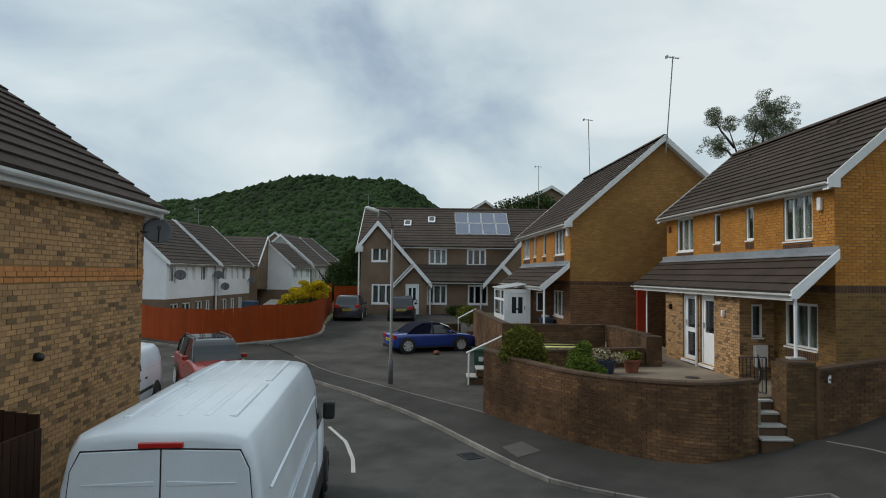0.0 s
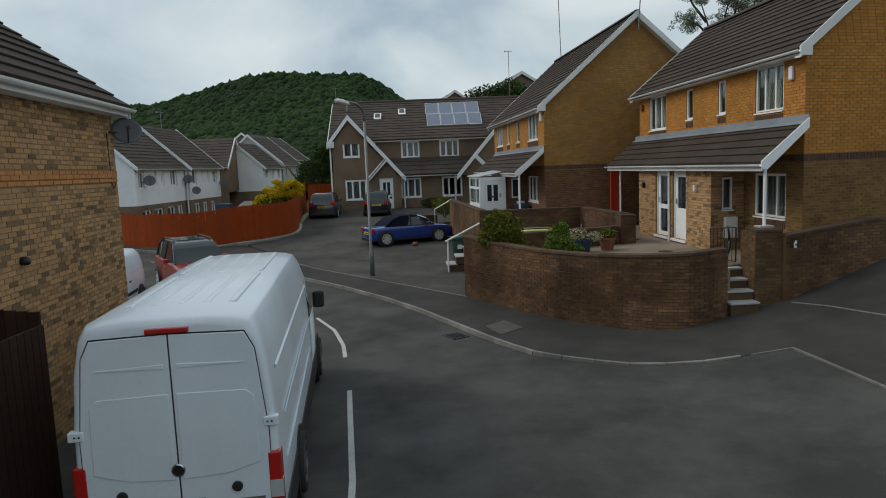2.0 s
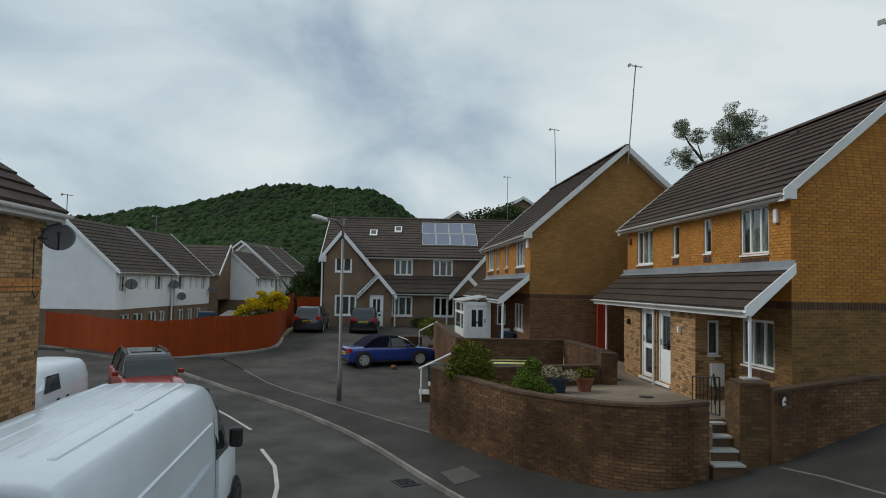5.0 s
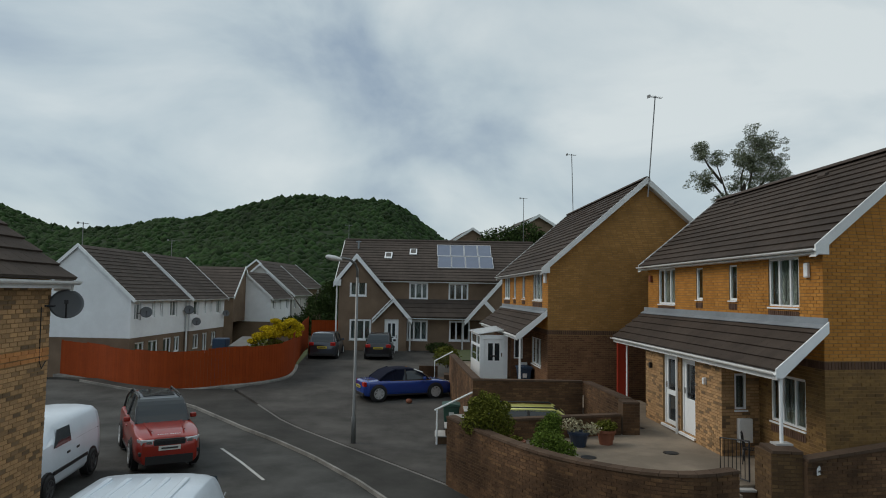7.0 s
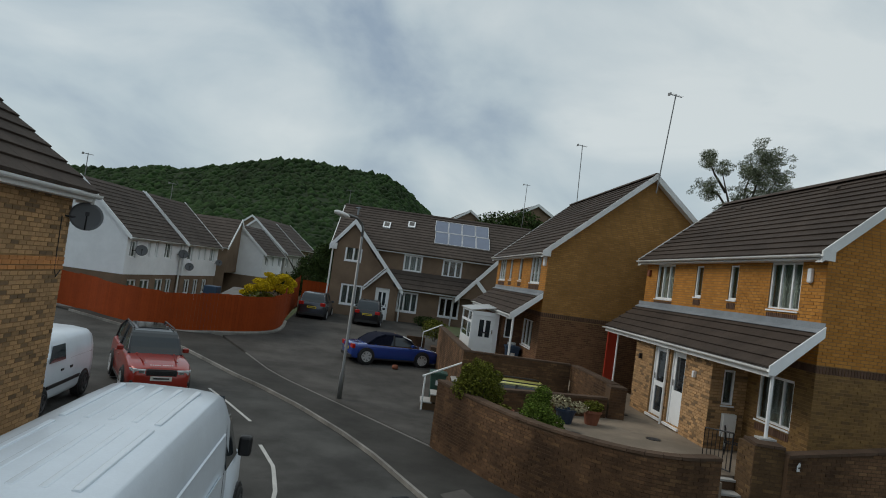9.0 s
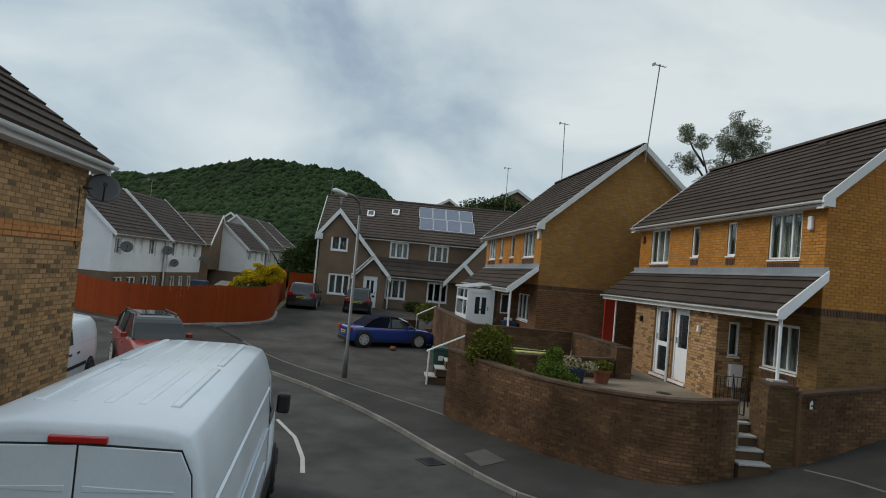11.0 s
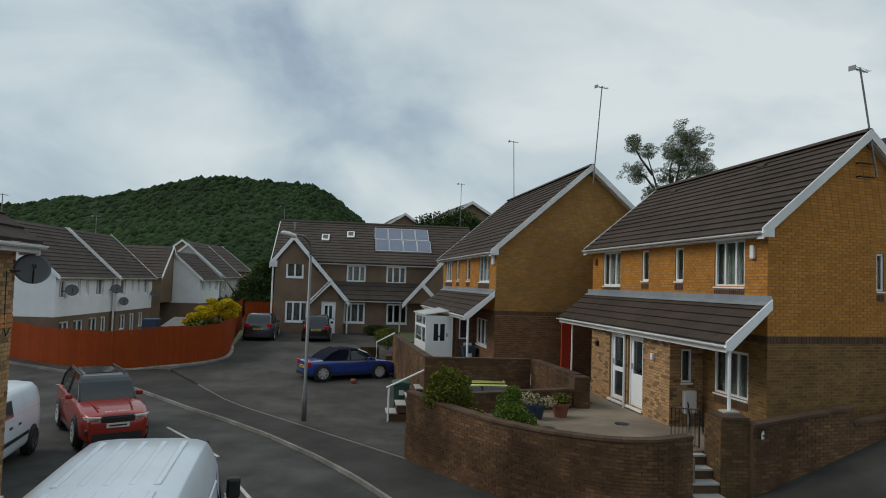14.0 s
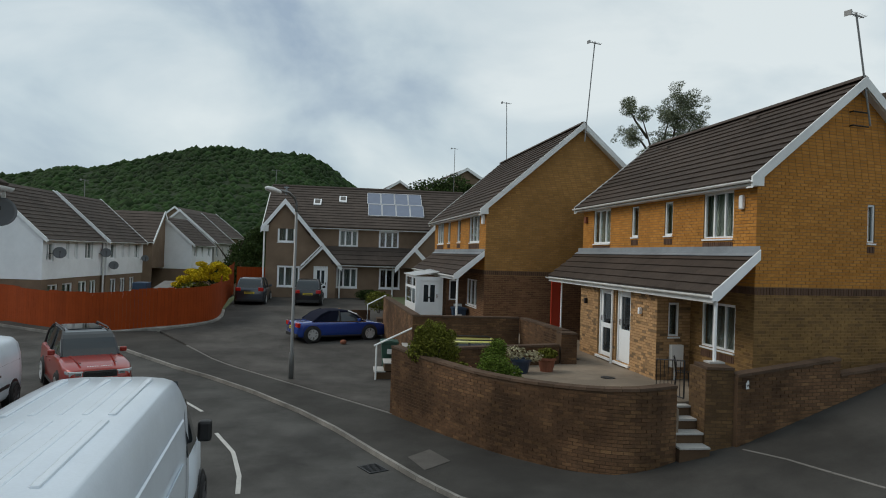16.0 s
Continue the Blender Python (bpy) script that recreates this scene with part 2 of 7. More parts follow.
M_GRASS = mat("grass", (0.055, 0.07, 0.022), 0.9, vary=0.3, fine=25)
M_SKYPANE = plain("skylight_pane", (0.10, 0.09, 0.08), 0.5)
M_SIGN = plain("white_sign", (0.75, 0.76, 0.76), 0.5)
M_INK = plain("dark_ink", (0.03, 0.03, 0.03), 0.6)
M_HATCH = mat("hatch_concrete", (0.085, 0.078, 0.07), 0.9, vary=0.2, stain=0.2)
# ---- builders ----
Z = Vector((0, 0, 1))


class Side:
    """A flat side: origin, the way along it and the way out of it."""

    def __init__(self, o, u, n):
        self.o, self.u, self.n = Vector(o), Vector(u).normalized(), Vector(n).normalized()

    def p(self, u, z, n=0.0):
        return self.o + self.u * u + Z * z + self.n * n


FACES = ((0, 3, 2, 1), (4, 5, 6, 7), (0, 1, 5, 4), (1, 2, 6, 5), (2, 3, 7, 6), (3, 0, 4, 7))


def fbox(bm, s, u0, u1, z0, z1, n0, n1):
    """A block on a side."""
    v = [bm.verts.new(s.p(*q)) for q in ((u0, z0, n0), (u1, z0, n0), (u1, z0, n1), (u0, z0, n1), (u0, z1, n0), (u1, z1, n0), (u1, z1, n1), (u0, z1, n1))]
    for f in FACES:
        bm.faces.new([v[i] for i in f])


def box(bm, x0, x1, y0, y1, z0, z1, m=None):
    v = [Vector(q) for q in ((x0, y0, z0), (x1, y0, z0), (x1, y1, z0), (x0, y1, z0), (x0, y0, z1), (x1, y0, z1), (x1, y1, z1), (x0, y1, z1))]
    v = [bm.verts.new(m @ q if m else q) for q in v]
    for f in FACES:
        bm.faces.new([v[i] for i in f])


def prism(bm, pts, along):
    """Closed polygon of points, pushed along a vector."""
    a = [bm.verts.new(Vector(q)) for q in pts]
    b = [bm.verts.new(Vector(q) + Vector(along)) for q in pts]
    bm.faces.new(a)
    bm.faces.new(b[::-1])
    for i in range(len(a)):
        j = (i + 1) % len(a)
        bm.faces.new((a[i], b[i], b[j], a[j]))


def tube(bm, pts, r, seg=8, r1=None):
    """A round bar through points, tapering from r to r1."""
    pts = [Vector(q) for q in pts]
    r1 = r if r1 is None else r1
    rings = []
    for i, q in enumerate(pts):
        way = (pts[min(i + 1, len(pts) - 1)] - pts[max(i - 1, 0)]).normalized()
        side = way.cross(Z if abs(way.z) < 0.9 else Vector((1, 0, 0))).normalized()
        up = side.cross(way)
        k = r + (r1 - r) * i / max(1, len(pts) - 1)
        rings.append([bm.verts.new(q + (side * math.cos(6.2832 * a / seg) + up * math.sin(6.2832 * a / seg)) * k) for a in range(seg)])
    for a, b in zip(rings, rings[1:]):
        for i in range(seg):
            bm.faces.new((a[i], a[(i + 1) % seg], b[(i + 1) % seg], b[i]))
    bm.faces.new(rings[0][::-1])
    bm.faces.new(rings[-1])


def lathe(bm, prof, seg=16, m=None):
    """Profile of (radius, height) turned round z."""
    rings = []
    for r, h in prof:
        ring = []
        for a in range(seg):
            q = Vector((r * math.cos(6.2832 * a / seg), r * math.sin(6.2832 * a / seg), h))
            ring.append(bm.verts.new(m @ q if m else q))
        rings.append(ring)
    for a, b in zip(rings, rings[1:]):
        for i in range(seg):
            bm.faces.new((a[i], a[(i + 1) % seg], b[(i + 1) % seg], b[i]))
    bm.faces.new(rings[0][::-1])
    bm.faces.new(rings[-1])


def link(name, bm, material, smooth=False, bevel=0.0):
    bmesh.ops.recalc_face_normals(bm, faces=bm.faces)
    me = bpy.data.meshes.new(name)
    bm.to_mesh(me)
    bm.free()
    me.materials.append(material)
    if smooth:
        me.polygons.foreach_set("use_smooth", [True] * len(me.polygons))
    ob = new(name, me)
    if bevel:
        b = ob.modifiers.new("bevel", "BEVEL")
        b.width, b.segments, b.limit_method, b.angle_limit = bevel, 2, "ANGLE", radians(40)
    return ob


def part(name, bm, material, parent, label="", smooth=False, bevel=0.0):
    """One mesh under a thing or a part; its points are given in the thing's own space."""
    ob = link(name, bm, material, smooth, bevel)
    ob.parent = parent
    if label:
        ob["label"] = label
    return ob


def thing(name, label, category, m=None, group="", kind=""):
    """The base of a thing made of parts."""
    ob = new(name)
    ob.empty_display_size = 0.2
    if m is not None:
        ob.matrix_basis = m
    return tagged(ob, label, category, group, kind)


def single(name, bm, material, label, category, group="", kind="", smooth=False, bevel=0.0):
    return tagged(link(name, bm, material, smooth, bevel), label, category, group, kind)


def mesh_from(name, verts, faces, material, parent=None, kind="", smooth=False):
    me = bpy.data.meshes.new(name)
    me.from_pydata(verts, [], faces)
    me.materials.append(material)
    if smooth:
        me.polygons.foreach_set("use_smooth", [True] * len(me.polygons))
    ob = new(name, me)
    ob.parent = parent
    if kind:
        ob["kind"] = kind
    return ob


def panel(bm, s, u0, u1, z0, z1, holes, n0, n1):
    """A wall panel with openings (u0, u1, z0, z1) that go through it."""
    us = sorted({u0, u1, *[h[0] for h in holes], *[h[1] for h in holes]})
    zs = sorted({z0, z1, *[h[2] for h in holes], *[h[3] for h in holes]})
    for a, b in zip(us, us[1:]):
        for c, d in zip(zs, zs[1:]):
            mu, mz = (a + b) / 2, (c + d) / 2
            if u0 <= mu <= u1 and z0 <= mz <= z1 and not any(h[0] < mu < h[1] and h[2] < mz < h[3] for h in holes):
                fbox(bm, s, a, b, c, d, n0, n1)
    bmesh.ops.remove_doubles(bm, verts=bm.verts, dist=1e-5)
    same = {}
    for f in bm.faces:
        same.setdefault(frozenset(f.verts), []).append(f)
    bmesh.ops.delete(bm, geom=[f for g in same.values() if len(g) > 1 for f in g], context="FACES_ONLY")


def courses(z0, z1, span, holes, course=0.068, length=0.205, rng=None):
    """Bricks (u0, u1, z0, z1) that fill a wall: span(z) gives its ends, holes are left open."""
    out, row, z = [], 0, z0
    while z < z1 - 0.02:
        top = min(z + course - 0.011, z1)
        lo, hi = span((z + top) / 2)
        gaps = sorted((h[0], h[1]) for h in holes if h[2] < (z + top) / 2 < h[3])
        runs, at = [], lo
        for a, b in gaps:
            if a > at:
                runs.append((at, min(a, hi)))
            at = max(at, b)
        if at < hi:
            runs.append((at, hi))
        for a, b in runs:
            u = a - (length / 2 if row % 2 else 0)
            while u < b - 0.012:
                l, r = max(a, u), min(b, u + length - 0.011)
                if r - l > 0.02:
                    out.append((l, r, z, top))
                u += length
        z += course
        row += 1
    return out


def skin(name, s, bricks, material, parent, proud=0.007, seed=1, point=None):
    """Joined brickwork, each brick a loose block that stands a little proud of the mortar."""
    rng = random.Random(seed)
    verts, faces = [], []
    point = point or s.p
    for a, b, c, d in bricks:
        n = proud + rng.uniform(-0.003, 0.003)
        k = len(verts)
        verts += [point(a, c, -0.01), point(b, c, -0.01), point(b, d, -0.01), point(a, d, -0.01), point(a + 0.002, c + 0.002, n), point(b - 0.002, c + 0.002, n), point(b - 0.002, d - 0.002, n), point(a + 0.002, d - 0.002, n)]
        faces += [(k + 4, k + 5, k + 6, k + 7), (k, k + 1, k + 5, k + 4), (k + 1, k + 2, k + 6, k + 5), (k + 2, k + 3, k + 7, k + 6), (k + 3, k, k + 4, k + 7)]
    return mesh_from(name, verts, faces, material, parent, "stuff")


def roof_slope(name, a, b, c, d, material, parent, rows, cols, thick=0.027, seed=3):
    """Tiles on a slope: a to b along the eave, d to c along the ridge; each tile overlaps the one below."""
    a, b, c, d = (Vector(q) for q in (a, b, c, d))
    nrm = (b - a).cross(d - a).normalized()
    if nrm.z < 0:
        nrm = -nrm
    rng = random.Random(seed)
    verts, faces = [], []
    for r in range(rows):
        t0, t1 = r / rows, (r + 1.12) / rows
        for q in range(cols):
            sh = 0.5 if r % 2 else 0.0
            s0, s1 = max(0, (q - sh) / cols), min(1, (q + 1 - sh) / cols - 0.0004)
            if r % 2 and q == cols - 1:
                s1 = 1
            lift = rng.uniform(0, 0.002)
            k = len(verts)
            lo0, lo1 = a.lerp(b, s0).lerp(d.lerp(c, s0), t0), a.lerp(b, s1).lerp(d.lerp(c, s1), t0)
            t1c = min(t1, 1.0)
            hi0, hi1 = a.lerp(b, s0).lerp(d.lerp(c, s0), t1c), a.lerp(b, s1).lerp(d.lerp(c, s1), t1c)
            verts += [lo0, lo1, hi1, hi0, lo0 + nrm * (2 * thick + lift), lo1 + nrm * (2 * thick + lift), hi1 + nrm * thick * 0.7, hi0 + nrm * thick * 0.7]
            faces += [(k + 4, k + 5, k + 6, k + 7), (k, k + 1, k + 5, k + 4), (k + 1, k + 2, k + 6, k + 5), (k + 3, k, k + 4, k + 7)]
    ob = mesh_from(name, verts, faces, material, parent, "stuff")
    return ob


def window(parent, s, u0, u1, z0, z1, lights=(0.5,), depth=0.035, sill=True, frame_w=0.05, curtain=True, top=0.0, material=None, name="window"):
    """A glazed window set in an opening: frame with mullions, panes, sill and a curtain behind."""
    material = material or M_UPVC
    bm = bmesh.new()
    f, n0, n1 = frame_w, -depth - 0.05, -depth + 0.012
    cuts = [u0 + f * 0.5, *[u0 + (u1 - u0) * q for q in lights if 0 < q < 1], u1 - f * 0.5]
    rows = [(z0 + f, z1 - f)]
    if top:
        zt = z1 - (z1 - z0) * top
        rows = [(z0 + f, zt - f * 0.4), (zt + f * 0.4, z1 - f)]
    panel(bm, s, u0, u1, z0, z1, [(a + f * 0.5, b - f * 0.5, c, d) for a, b in zip(cuts, cuts[1:]) for c, d in rows], n0, n1)
    w = part(name, bm, material, parent, "white plastic window frame with clear panes")
    for a, b in zip(cuts, cuts[1:]):
        bm = bmesh.new()
        fbox(bm, s, a + f * 0.4, b - f * 0.4, z0 + f * 0.8, z1 - f * 0.8, -depth - 0.028, -depth - 0.022)
        g = part("pane", bm, M_GLASS, w)
        g.visible_shadow = False
    if sill:
        bm = bmesh.new()
        fbox(bm, s, u0 - 0.02, u1 + 0.02, z0 - 0.036, z0 - 0.003, -depth - 0.02, 0.04)
        part("sill", bm, material, w)
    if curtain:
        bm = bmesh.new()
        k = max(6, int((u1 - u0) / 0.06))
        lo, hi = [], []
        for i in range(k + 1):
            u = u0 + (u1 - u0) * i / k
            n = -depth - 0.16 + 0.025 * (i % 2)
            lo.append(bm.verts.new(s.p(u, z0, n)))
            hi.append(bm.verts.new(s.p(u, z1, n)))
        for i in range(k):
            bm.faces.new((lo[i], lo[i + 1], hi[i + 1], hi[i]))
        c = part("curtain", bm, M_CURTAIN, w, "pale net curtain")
        sol = c.modifiers.new("thickness", "SOLIDIFY")
        sol.thickness = 0.006
    return w


def door(parent, s, u0, u1, z0, z1, glazed=((0.2, 0.8, 0.12, 0.95),), depth=0.08, material=None):
    """A white door in its frame; glazed: panes as shares of its width and height."""
    material = material or M_UPVC
    bm = bmesh.new()
    f = 0.06
    panel(bm, s, u0, u1, z0, z1, [(u0 + f, u1 - f, z0 - 1, z1 - f)], -depth - 0.07, -depth + 0.03)
    w = part("door", bm, material, parent, "white plastic front door with glazed panels")
    bm = bmesh.new()
    a, b, c, d = u0 + f + 0.004, u1 - f - 0.004, z0 + 0.01, z1 - f - 0.004
    holes = [(a + (b - a) * g[0], a + (b - a) * g[1], c + (d - c) * g[2], c + (d - c) * g[3]) for g in glazed]
    panel(bm, s, a, b, c, d, holes, -depth - 0.05, -depth)
    leaf = part("leaf", bm, material, w)
    for h in holes:
        bm = bmesh.new()
        fbox(bm, s, h[0] - 0.01, h[1] + 0.01, h[2] - 0.01, h[3] + 0.01, -depth - 0.034, -depth - 0.028)
        part("pane", bm, M_CARGLASS, w)
    bm = bmesh.new()
    fbox(bm, s, b - 0.09, b - 0.05, c + 0.95, c + 1.1, -depth, -depth + 0.035)
    part("handle", bm, M_CHROME, w, "chrome handle")
    bm = bmesh.new()
    fbox(bm, s, (a + b) / 2 - 0.13, (a + b) / 2 + 0.13, c + 0.93, c + 0.99, -depth, -depth + 0.012)
    part("letterbox", bm, M_DARKMETAL, w)
    bm = bmesh.new()
    fbox(bm, s, u0 - 0.03, u1 + 0.03, z0 - 0.06, z0 - 0.002, -depth - 0.05, 0.06)
    part("threshold", bm, material, w)
    return w


def leaves(name, clumps, count, size, material, parent=None, seed=5, flat=0.7, hollow=0.5):
    """A crown of small leaf blades scattered through clumps of (centre, radii)."""
    rng = random.Random(seed)
    verts, faces = [], []
    total = sum(r[0] * r[1] + r[1] * r[2] + r[0] * r[2] for _, r in clumps)
    for c, r in clumps:
        for _ in range(int(count * (r[0] * r[1] + r[1] * r[2] + r[0] * r[2]) / total)):
            while True:
                q = Vector((rng.uniform(-1, 1), rng.uniform(-1, 1), rng.uniform(-1, 1)))
                if 0.1 < q.length < 1:
                    break
            q = q.normalized() * (q.length ** hollow) * rng.uniform(0.75, 1.12)
            at = Vector((c[0] + q.x * r[0], c[1] + q.y * r[1], c[2] + q.z * r[2]))
            a = Vector((rng.gauss(0, 1), rng.gauss(0, 1), rng.gauss(0, flat))).normalized()
            b = a.cross(Vector((rng.gauss(0, 1), rng.gauss(0, 1), rng.gauss(0, 1)))).normalized()
            l, w = size * rng.uniform(0.7, 1.3), size * rng.uniform(0.35, 0.6)
            k = len(verts)
            bend = a.cross(b) * l * 0.15
            verts += [at - a * l, at + b * w + bend, at + a * l, at - b * w + bend]
            faces += [(k, k + 1, k + 2), (k, k + 2, k + 3)]
    return mesh_from(name, verts, faces, material, parent)
# ---- ground ----
from mathutils import geometry


def rise(x, y):
    """The lie of the land: level in front, climbing gently to the far houses, falling away behind the fence."""
    h = 0.053 * min(max(0.0, y - 24.5), 26.0)
    if x < -7.5 and y > 33:
        k = min(1.0, (-7.5 - x) / 4) * min(1.0, (y - 33) / 6)
        h = h * (1 - k) - 1.0 * k
    if x > 4.0 and y < 22:
        h += 0.2 * (min(x, 7.0) - 4.8 if x > 5.6 else (x - 4.0) ** 2 / 3.2) + 0.29 * (min(max(x, 7.0), 20.0) - 7.0)
    return h


def inside(q, ring):
    hit = False
    for (x0, y0), (x1, y1) in zip(ring, ring[1:] + ring[:1]):
        if (y0 > q[1]) != (y1 > q[1]) and q[0] < (x1 - x0) * (q[1] - y0) / (y1 - y0) + x0:
            hit = not hit
    return hit


def sheet(name, ring, step, lift, material, label, category):
    """A paved area inside an outline, following the land."""
    ring = [(a[0] + (b[0] - a[0]) * k / n, a[1] + (b[1] - a[1]) * k / n) for a, b in zip(ring, ring[1:] + ring[:1]) for n in [max(1, int(math.dist(a, b) / 0.4)) if math.dist(a, b) < 12 else 1] for k in range(n)]
    lift = lift if callable(lift) else (lambda x, h=lift: h)
    xs, ys = [q[0] for q in ring], [q[1] for q in ring]
    pts = [Vector(q) for q in ring]
    x = min(xs) + step
    while x < max(xs):
        y = min(ys) + step
        while y < max(ys):
            if inside((x, y), ring):
                pts.append(Vector((x, y)))
            y += step
        x += step
    edges = [(i, (i + 1) % len(ring)) for i in range(len(ring))]
    out = geometry.delaunay_2d_cdt(pts, edges, [], 1, 0.001)
    bm = bmesh.new()
    vs = [bm.verts.new((q.x, q.y, rise(q.x, q.y) + lift(q.x))) for q in out[0]]
    for f in out[2]:
        bm.faces.new([vs[i] for i in f])
    r = bmesh.ops.extrude_face_region(bm, geom=bm.faces[:])
    for v in r["geom"]:
        if isinstance(v, bmesh.types.BMVert):
            v.co.z -= 0.15
    return single(name, bm, material, label, category, kind="structure")


bm = bmesh.new()
lines = [-3000, -1200, -500, -200, -100, -60, -40, *[k * 1.5 for k in range(-20, 21)], 40, 60, 100, 200, 500, 1200, 3000]
grid = [[bm.verts.new((x, y, rise(x, y) - 0.14)) for x in lines] for y in lines]
for i in range(len(lines) - 1):
    for j in range(len(lines) - 1):
        bm.faces.new((grid[i][j], grid[i][j + 1], grid[i + 1][j + 1], grid[i + 1][j]))
single("ground", bm, M_GRASS, "rough grassy land reaching to the horizon", "ground", kind="structure")

KERB = [(-40.0, 40.5), (-24.0, 36.2), (-15.5, 32.4), (-11.6, 30.1), (-8.4, 27.4), (-6.1, 24.9), (-4.2, 22.7), (-2.6, 20.6), (-1.05, 18.2), (-0.12, 16.5), (0.7, 14.7), (1.45, 13.1), (1.95, 12.2), (2.6, 11.6), (3.5, 11.08), (4.4, 10.95), (5.6, 10.82), (6.15, 10.68)]
sheet("road", [(-42, -20), (34, -20), (34, 34), (8.0, 15.0), (6.7, 13.0), (1.5, 16.5), (-4, 25.5), (-8.2, 30.2), (-16, 35.2), (-42, 43)], 1.2, lambda x: -0.08 + 0.055 * min(1.0, max(0.0, (x - 1.2) / 2.2)), M_ROAD, "dark grey asphalt road with worn patches", "road")
sheet("pavement", KERB + [(6.2, 9.5), (6.3, 7.0), (16.0, 7.0), (16.0, 15.2), (7.5, 13.3), (6.4, 13.9), (4.6, 13.6), (2.9, 15.4), (1.3, 17.7), (-4.75, 25.65), (-6.9, 29.0), (-8.1, 30.9), (-11.9, 31.4), (-16.4, 33.9), (-24, 38), (-40, 43)], 0.9, 0.0, M_PATH, "dark asphalt pavement beside the kerb", "pavement")
sheet("driveway", [(1.35, 17.8), (-4.7, 25.75), (-6.8, 29.1), (-8.0, 31.0), (-6.4, 33.4), (-6.9, 42), (-7.3, 45.2), (7.0, 45.2), (7.0, 30), (7.0, 17.8)], 1.2, 0.004, M_DRIVE, "shared dark asphalt driveway before the houses", "driveway")

kerb = thing("kerb", "pale concrete kerb along the pavement edge", "kerb", kind="structure")


def along(path, step):
    """Evenly spaced points on a polyline."""
    out, left = [Vector(path[0])], step
    for a, b in zip(path, path[1:]):
        a, b = Vector(a), Vector(b)
        run, at = (b - a).length, 0.0
        while run - at >= left:
            at += left
            out.append(a.lerp(b, at / run))
            left = step
        left -= run - at
    return out


def stones(path, step, w0, w1, z0, z1, material, parent, name, gap=0.012):
    """Stones laid end to end along a line."""
    pts = along(path, step)
    for a, b in zip(pts, pts[1:]):
        way = (b - a).normalized()
        side = Vector((-way.y, way.x))
        bm = bmesh.new()
        a2, b2 = a + way * gap / 2, b - way * gap / 2
        v = []
        for z in (z0, z1):
            for q, w in ((a2, w0), (b2, w0), (b2, w1), (a2, w1)):
                s = q + side * w
                v.append(bm.verts.new((s.x, s.y, rise(s.x, s.y) + z)))
        for f in FACES:
            bm.faces.new([v[i] for i in f])
        part(name, bm, material, parent)


stones(KERB[2:-1], 0.62, -0.032, 0.036, -0.2, 0.018, M_KERB, kerb, "kerb_stone")
edging = thing("edging", "narrow flush concrete edging between pavement and driveway", "edging", kind="structure")
stones([(1.25, 17.75), (-4.75, 25.65), (-6.3, 28.2)], 0.9, -0.03, 0.03, -0.1, 0.016, M_EDGING, edging, "edging_stone")
edging = thing("edging", "narrow flush concrete edging at the side drive", "edging", kind="structure")
stones([(5.5, 10.83), (6.15, 10.68), (6.2, 9.5), (6.3, 7.0)], 0.66, -0.016, 0.016, -0.2, 0.007, M_EDGING, edging, "edging_stone")


edging = thing("edging", "narrow flush concrete edging across the side drive", "edging", kind="structure")
stones([(7.35, 12.9), (7.6, 12.2), (7.76, 11.4), (8.3, 9.0)], 0.9, -0.016, 0.016, -0.2, 0.012, M_EDGING, edging, "edging_stone")


def marking(path, width, label, lift=-0.076):
    bm = bmesh.new()
    pts = along(path, 0.3)
    rows = []
    for i, q in enumerate(pts):
        way = (pts[min(i + 1, len(pts) - 1)] - pts[max(0, i - 1)]).normalized()
        s = Vector((-way.y, way.x)) * width / 2
        rows.append([bm.verts.new((*(q + s), rise(q.x, q.y) + lift)), bm.verts.new((*(q - s), rise(q.x, q.y) + lift))])
    for a, b in zip(rows, rows[1:]):
        bm.faces.new((a[0], a[1], b[1], b[0]))
    r = bmesh.ops.extrude_face_region(bm, geom=bm.faces[:])
    for v in r["geom"]:
        if isinstance(v, bmesh.types.BMVert):
            v.co.z -= 0.006
    single("road_marking", bm, M_PAINT, label, "road marking", "white lines on the road")


marking([(-0.9, 6.2), (-0.98, 7.4), (-1.2, 9.4), (-1.36, 10.9)], 0.08, "worn white painted line on the asphalt")
marking([(-1.62, 12.7), (-1.75, 13.6), (-2.1, 15.0), (-2.75, 16.5)], 0.08, "worn white painted dash on the bend")
marking([(-3.45, 18.4), (-4.5, 20.1), (-5.6, 21.75)], 0.08, "worn white painted dash on the bend")
marking([(-8.4, 25.9), (-9.9, 27.2), (-11.4, 28.1)], 0.08, "worn white painted dash by the fence")

# ---- houses ----


def barge(parent, s, u0, u1, pts, name="bargeboard", material=None, deep=0.2):
    """A white board that follows a gable: pts are (along, height) pairs of its top edge; it hangs a board's depth below."""
    bm = bmesh.new()
    for (a, za), (b, zb) in zip(pts, pts[1:]):
        q = [s.p(a, za, u0), s.p(b, zb, u0), s.p(b, zb - deep, u0), s.p(a, za - deep, u0)]
        prism(bm, q, s.n * (u1 - u0))
    return part(name, bm, material or M_UPVC_OLD, parent, "white painted bargeboard")


